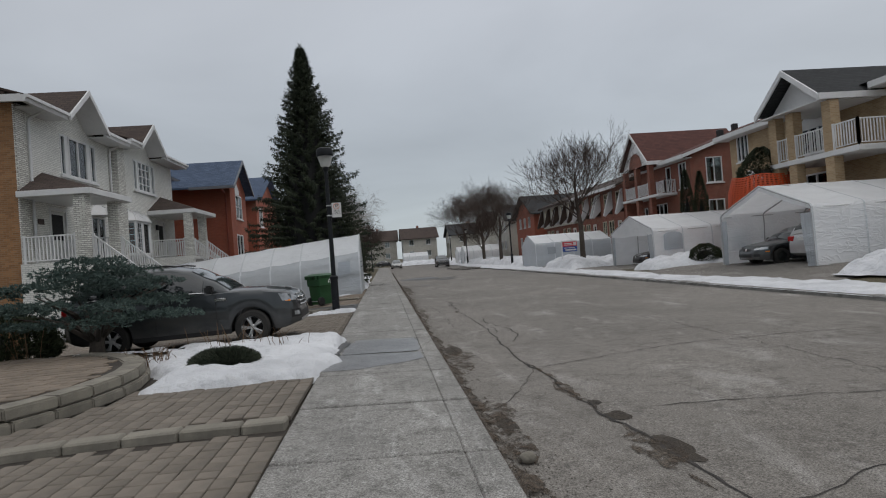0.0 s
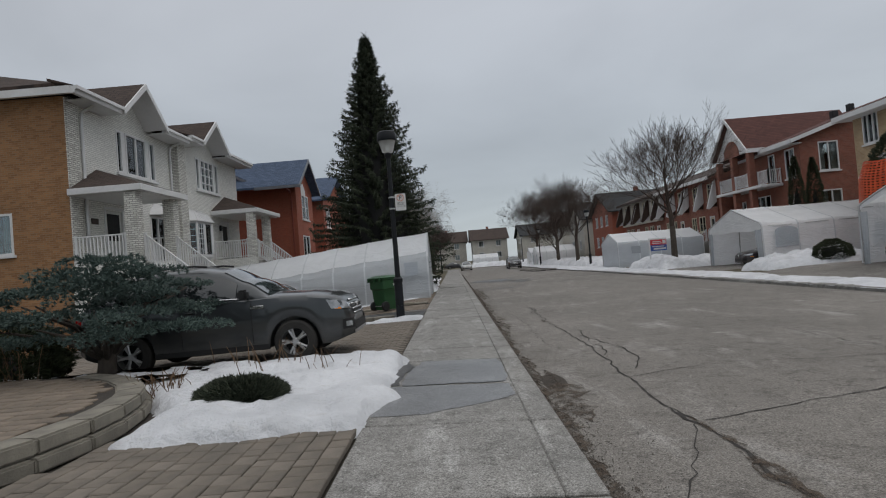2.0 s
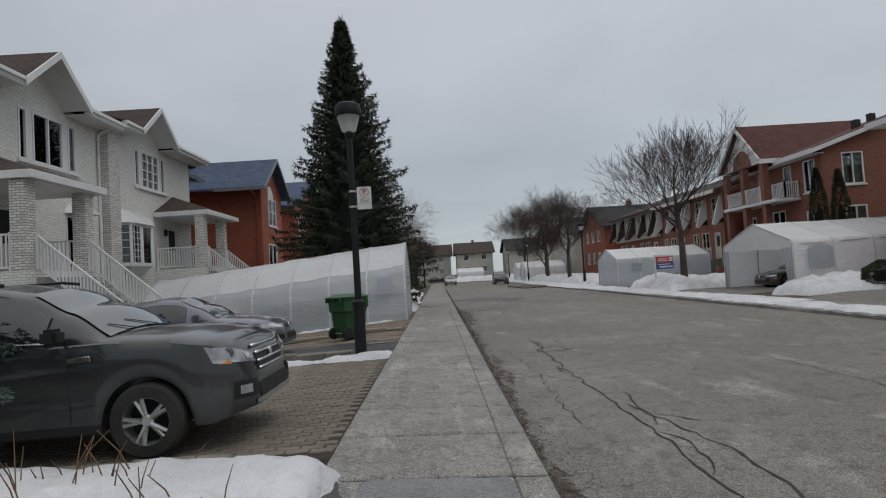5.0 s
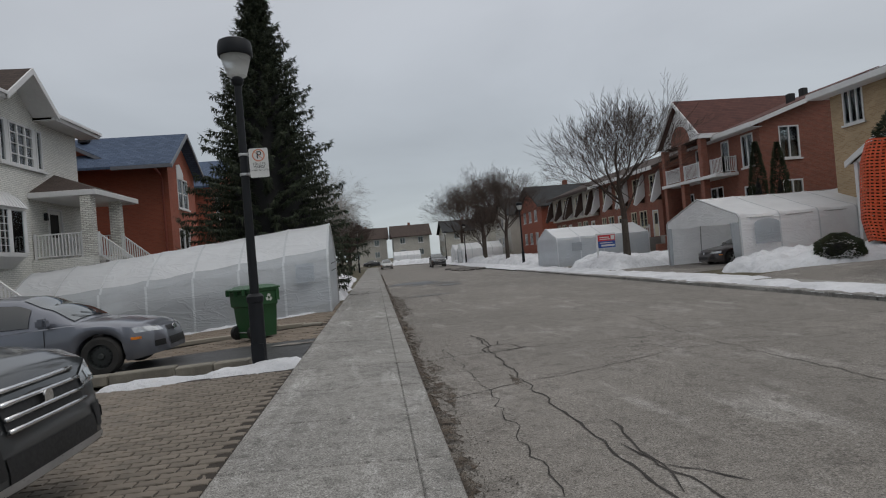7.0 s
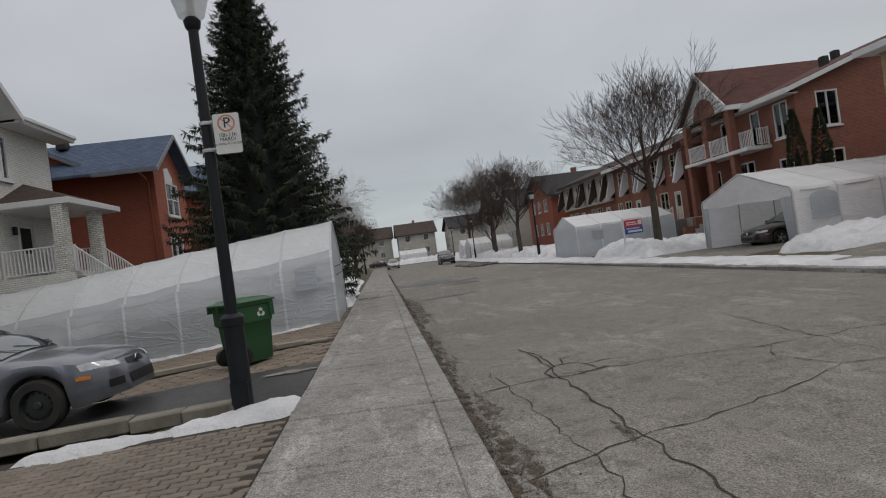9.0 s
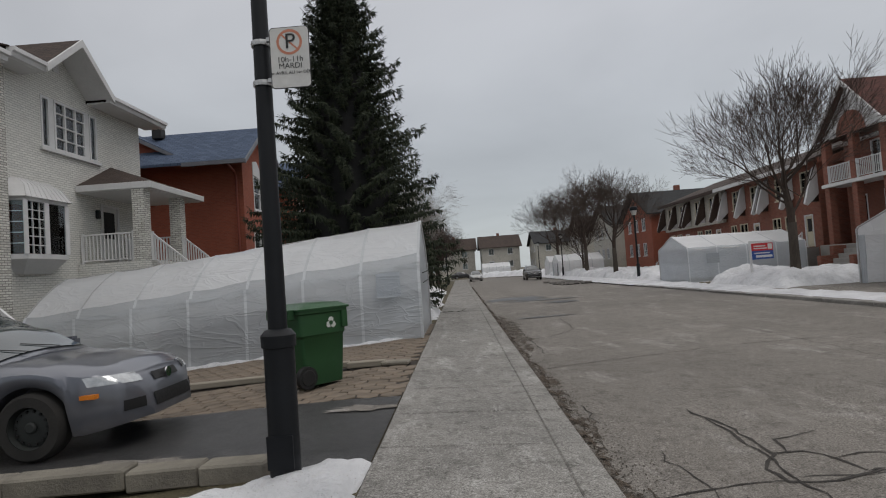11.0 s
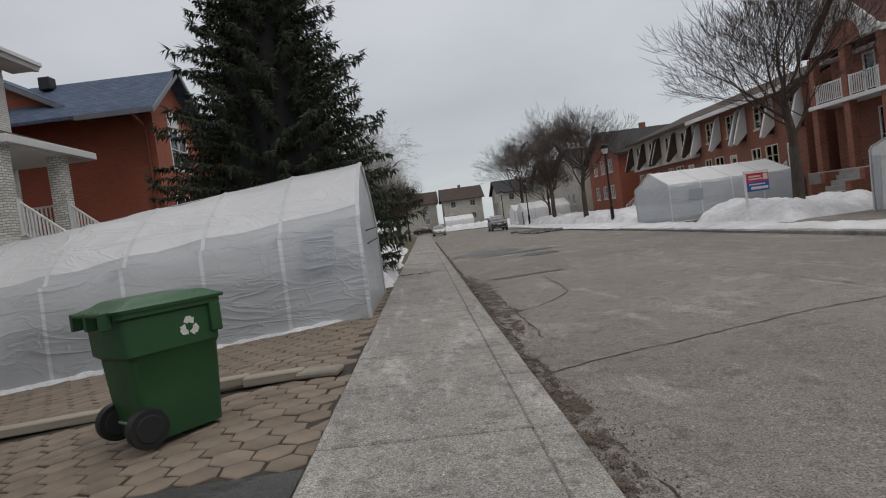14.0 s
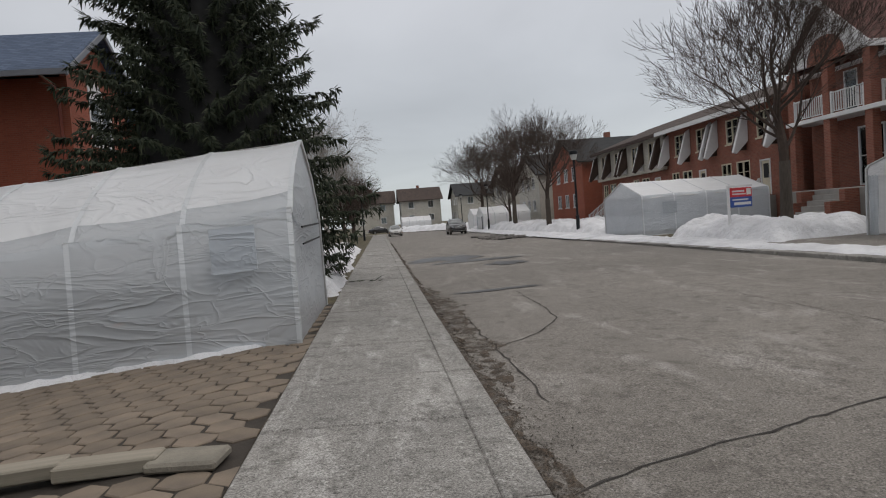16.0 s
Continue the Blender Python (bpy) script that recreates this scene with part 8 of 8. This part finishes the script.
# flagstone strip and the beams before the shelter
flag = thing("flagstone_drive", "tan flagstone-patterned paver driveway", "driveway", kind="structure")
bm = bmesh.new()
sheet(bm, [-11.6, -9, -7, -5, -3, -1.8, -0.8, -0.13], [20.97, 26, 31.6], lambda x, y: (x, y, dip(x) - 0.014))
part("bed", bm, JOINT, flag)
hexes = []
rh_ = random.Random(31)
for q in range(5):
    pts = [(0.158 * math.cos(radians(30 + 60 * k)) * rh_.uniform(0.86, 1.04) * 1.12, 0.158 * math.sin(radians(30 + 60 * k)) * rh_.uniform(0.86, 1.04)) for k in range(6)]
    hexes.append(paver_mesh("flagstone", pts, material=PAVER_TAN))
cells = []
j = 0
y = 21.12
while y < 31.5:
    x = -0.28 + (0.155 if j % 2 else 0)
    while x > -9.2:
        if not 23.55 < y < 23.85:
            cells.append((x, y, 180 * rh_.randint(0, 1), rh_.randint(0, 4)))
        x -= 0.31
    y += 0.248
    j += 1
field(flag, cells, hexes, PAVER_TAN, lambda x, y: x > -3.2 and y < 25.2, lambda x, y: dip(x), "flagstone", 4)
beams = ((-3.35, 3.0, 23.72, -1.5, 0.0), (-1.62, 0.62, 23.72, 1.5, 0.04), (-1.0, 0.66, 23.66, -1, 0.0))
for x, w, y, rz, z in beams:
    bm = bmesh.new()
    soft_box(bm, -w / 2, w / 2, -0.1, 0.1, 0.0, 0.1, 0.012)
    ob = single("beam", bm, WOOD, "weathered grey timber beam on the paving", "beam", group="beams on the drive")
    ob.matrix_basis = pose(x, y, dip(x) + z, 0, -2.5 if x < -1.2 else -1, rz)
bm = bmesh.new()
soft_box(bm, -0.24, 0.24, -0.15, 0.15, 0.0, 0.07, 0.02)
ob = single("paving_slab", bm, STONE, "loose pale slab at the end of the beams", "slab")
ob.matrix_basis = pose(-0.48, 23.6, 0.0, 0, 0, -8)

# ---- sale sign across the street ----
sale = thing("sale_sign", "red, white and blue board on a white post in the snow", "sign", (14.3, 40.2, 0.2), 25)
bm = bmesh.new()
soft_box(bm, -0.75, -0.67, -0.04, 0.04, -0.3, 1.75, 0.006)
soft_box(bm, -0.72, 0.75, -0.035, 0.035, 1.66, 1.74, 0.006)
part("post", bm, TRIM, sale)
SIGN_BLUE = plain("sign blue", (0.03, 0.08, 0.3), (0.025, 0.07, 0.26), 2, 20, 0.4, 0.05)
SIGN_HOT = plain("sign red", (0.55, 0.03, 0.04), (0.48, 0.025, 0.03), 2, 20, 0.4, 0.05)
bm = bmesh.new()
box(bm, -0.62, 0.74, -0.015, 0.015, 1.3, 1.64)
part("upper_panel", bm, SIGN_HOT, sale, "red upper panel")
bm = bmesh.new()
box(bm, -0.62, 0.74, -0.015, 0.015, 0.92, 1.298)
part("lower_panel", bm, SIGN_BLUE, sale, "blue lower panel")
for x0, x1, z0, z1 in ((-0.5, 0.25, 1.48, 1.54), (-0.5, 0.35, 1.38, 1.43), (-0.4, 0.66, 1.0, 1.1), (-0.5, 0.5, 1.17, 1.22), (0.4, 0.68, 1.36, 1.6)):
    bm = bmesh.new()
    box(bm, x0, x1, -0.0185, -0.0155, z0, z1)
    part("print_bar", bm, SIGN_WHITE, sale)

# ---- dry stems in the flower bed ----
STEM = plain("dry stem", (0.16, 0.1, 0.055), (0.1, 0.06, 0.035), 5, 30, 0.9, 0.2)
for (cx, cy, n, h, sp) in ((-3.1, 9.2, 46, 0.3, 0.35), (-2.3, 10.2, 14, 0.5, 0.5), (-0.9, 9.6, 8, 0.4, 0.4), (-5.7, 10.0, 24, 0.9, 0.3), (-1.6, 10.3, 12, 0.45, 0.5)):
    bm = bmesh.new()
    for _ in range(n):
        x, y = rr.gauss(0, sp * 0.5), rr.gauss(0, sp * 0.4)
        hh = h * rr.uniform(0.4, 1.1)
        a, b = rr.gauss(0, 0.12), rr.gauss(0, 0.12)
        tube(bm, [(x, y, -0.05), (x + a * 0.5, y + b * 0.5, hh * 0.6), (x + a, y + b, hh)], [0.006, 0.005, 0.003], 4)
    ob = single("dry_stems", bm, STEM, "tuft of dry brown stems in the snow", "dead plant", "stuff")
    ob.location = (cx, cy, 0.08)
# bare earth under the dwarf spruce
bm = bmesh.new()
bm.faces.new([bm.verts.new((-4.3 + 1.5 * math.cos(k * 0.3142) * (1 + 0.2 * lumps(k, 5.0)), 10.0 + 0.75 * math.sin(k * 0.3142) * (1 + 0.2 * lumps(k, 6.0)), 0.2)) for k in range(20)])
bmesh.ops.solidify(bm, geom=bm.faces[:], thickness=0.18)
single("bare_earth", bm, DIRT, "brown bare earth under the dwarf spruce", "soil", "structure")

# meltwater on the walk
DAMP = ground_mat("soaked concrete", (0.07, 0.068, 0.066), (0.045, 0.044, 0.043), (0.02, 0.02, 0.02), (0.12, 0.12, 0.12), (2, 1, 1), 0.5, 0.6, 1.5)
WETSTAIN = ground_mat("wet concrete", (0.2, 0.203, 0.206), (0.13, 0.133, 0.136), (0.08, 0.08, 0.08), (0.27, 0.275, 0.28), (2, 1, 1), 0.42, 0.4, 1.2)
for k, pts in enumerate(([(0.1, 8.7), (0.3, 8.69), (1.4, 8.69), (1.42, 9.6), (1.41, 10.38), (0.3, 10.39), (0.22, 10.0), (0.12, 9.5)], [(-0.08, 7.25), (0.5, 7.3), (1.05, 7.65), (1.42, 8.0), (1.42, 8.6), (-0.05, 8.61)],
                         [(-0.08, 8.7), (0.08, 8.7), (0.1, 9.5), (0.19, 10.0), (0.05, 10.4), (-0.08, 10.4)])):
    line = []
    for (ax, ay), (bx, by) in zip(pts, pts[1:] + pts[:1]):
        m = max(2, int(math.hypot(bx - ax, by - ay) / 0.06))
        for q in range(m):
            x, y = ax + (bx - ax) * q / m, ay + (by - ay) * q / m
            line.append((min(max(x + 0.05 * lumps(x, y, 3.0, k), -0.09), 1.43), min(max(y + 0.05 * lumps(x, y, 3.3, k + 5), 7.1), 8.62 if k == 1 else 10.39)))
    bm = bmesh.new()
    bm.faces.new([bm.verts.new((x, y, 0.0085 - (x - 0.75) * 0.035)) for x, y in line])
    single("wet_stain", bm, DAMP if k == 2 else WETSTAIN, "dark damp stain of meltwater on the sidewalk", "stain", "structure")

# loose grit spilled from the gutter over the road edge
rr = random.Random(77)
bm = bmesh.new()
for _ in range(9000):
    gy = rr.uniform(1.0, 34.0)
    gx = 1.74 + bend(gy) + min(rr.expovariate(4.5), 2.4) * (0.6 + 0.4 * lumps(2, gy, 0.8))
    if gx < 1.73 + bend(gy):
        continue
    g = rr.uniform(0.003, 0.009) * (1.6 if rr.random() < 0.06 else 1)
    gz = road_z(gx, gy) + g * 0.5
    vs = [bm.verts.new((gx + a * g * rr.uniform(0.6, 1.5), gy + b * g * rr.uniform(0.6, 1.5), gz + c * g)) for a, b, c in ((1, 0, -0.3), (0, 1, 0), (-1, 0, -0.2), (0, -1, 0.1), (0, 0, 0.9))]
    for a in range(4):
        bm.faces.new((vs[a], vs[(a + 1) % 4], vs[4]))
single("grit", bm, GRIT, "loose winter grit scattered along the kerb", "grit", "stuff")

# paved drives in front of the open shelters
def lot_z(x, y):
    def g(u):
        return 0.02 - rise(u, y)
    if x < 14:
        k = (x - 11.5) / 2.5
        return -0.16 * (1 - k) - g(14) * k
    return -g(x)


for ys in ([14, 18, 22, 26], [30, 34, 38]):
    bm = bmesh.new()
    sheet(bm, [13.12, 14, 15, 16, 18, 22], ys, lambda x, y: (x, y, lot_z(x, y) + 0.02))
    single("driveway", bm, ROAD, "grey worn asphalt driveway in front of the car shelter", "driveway", "structure")
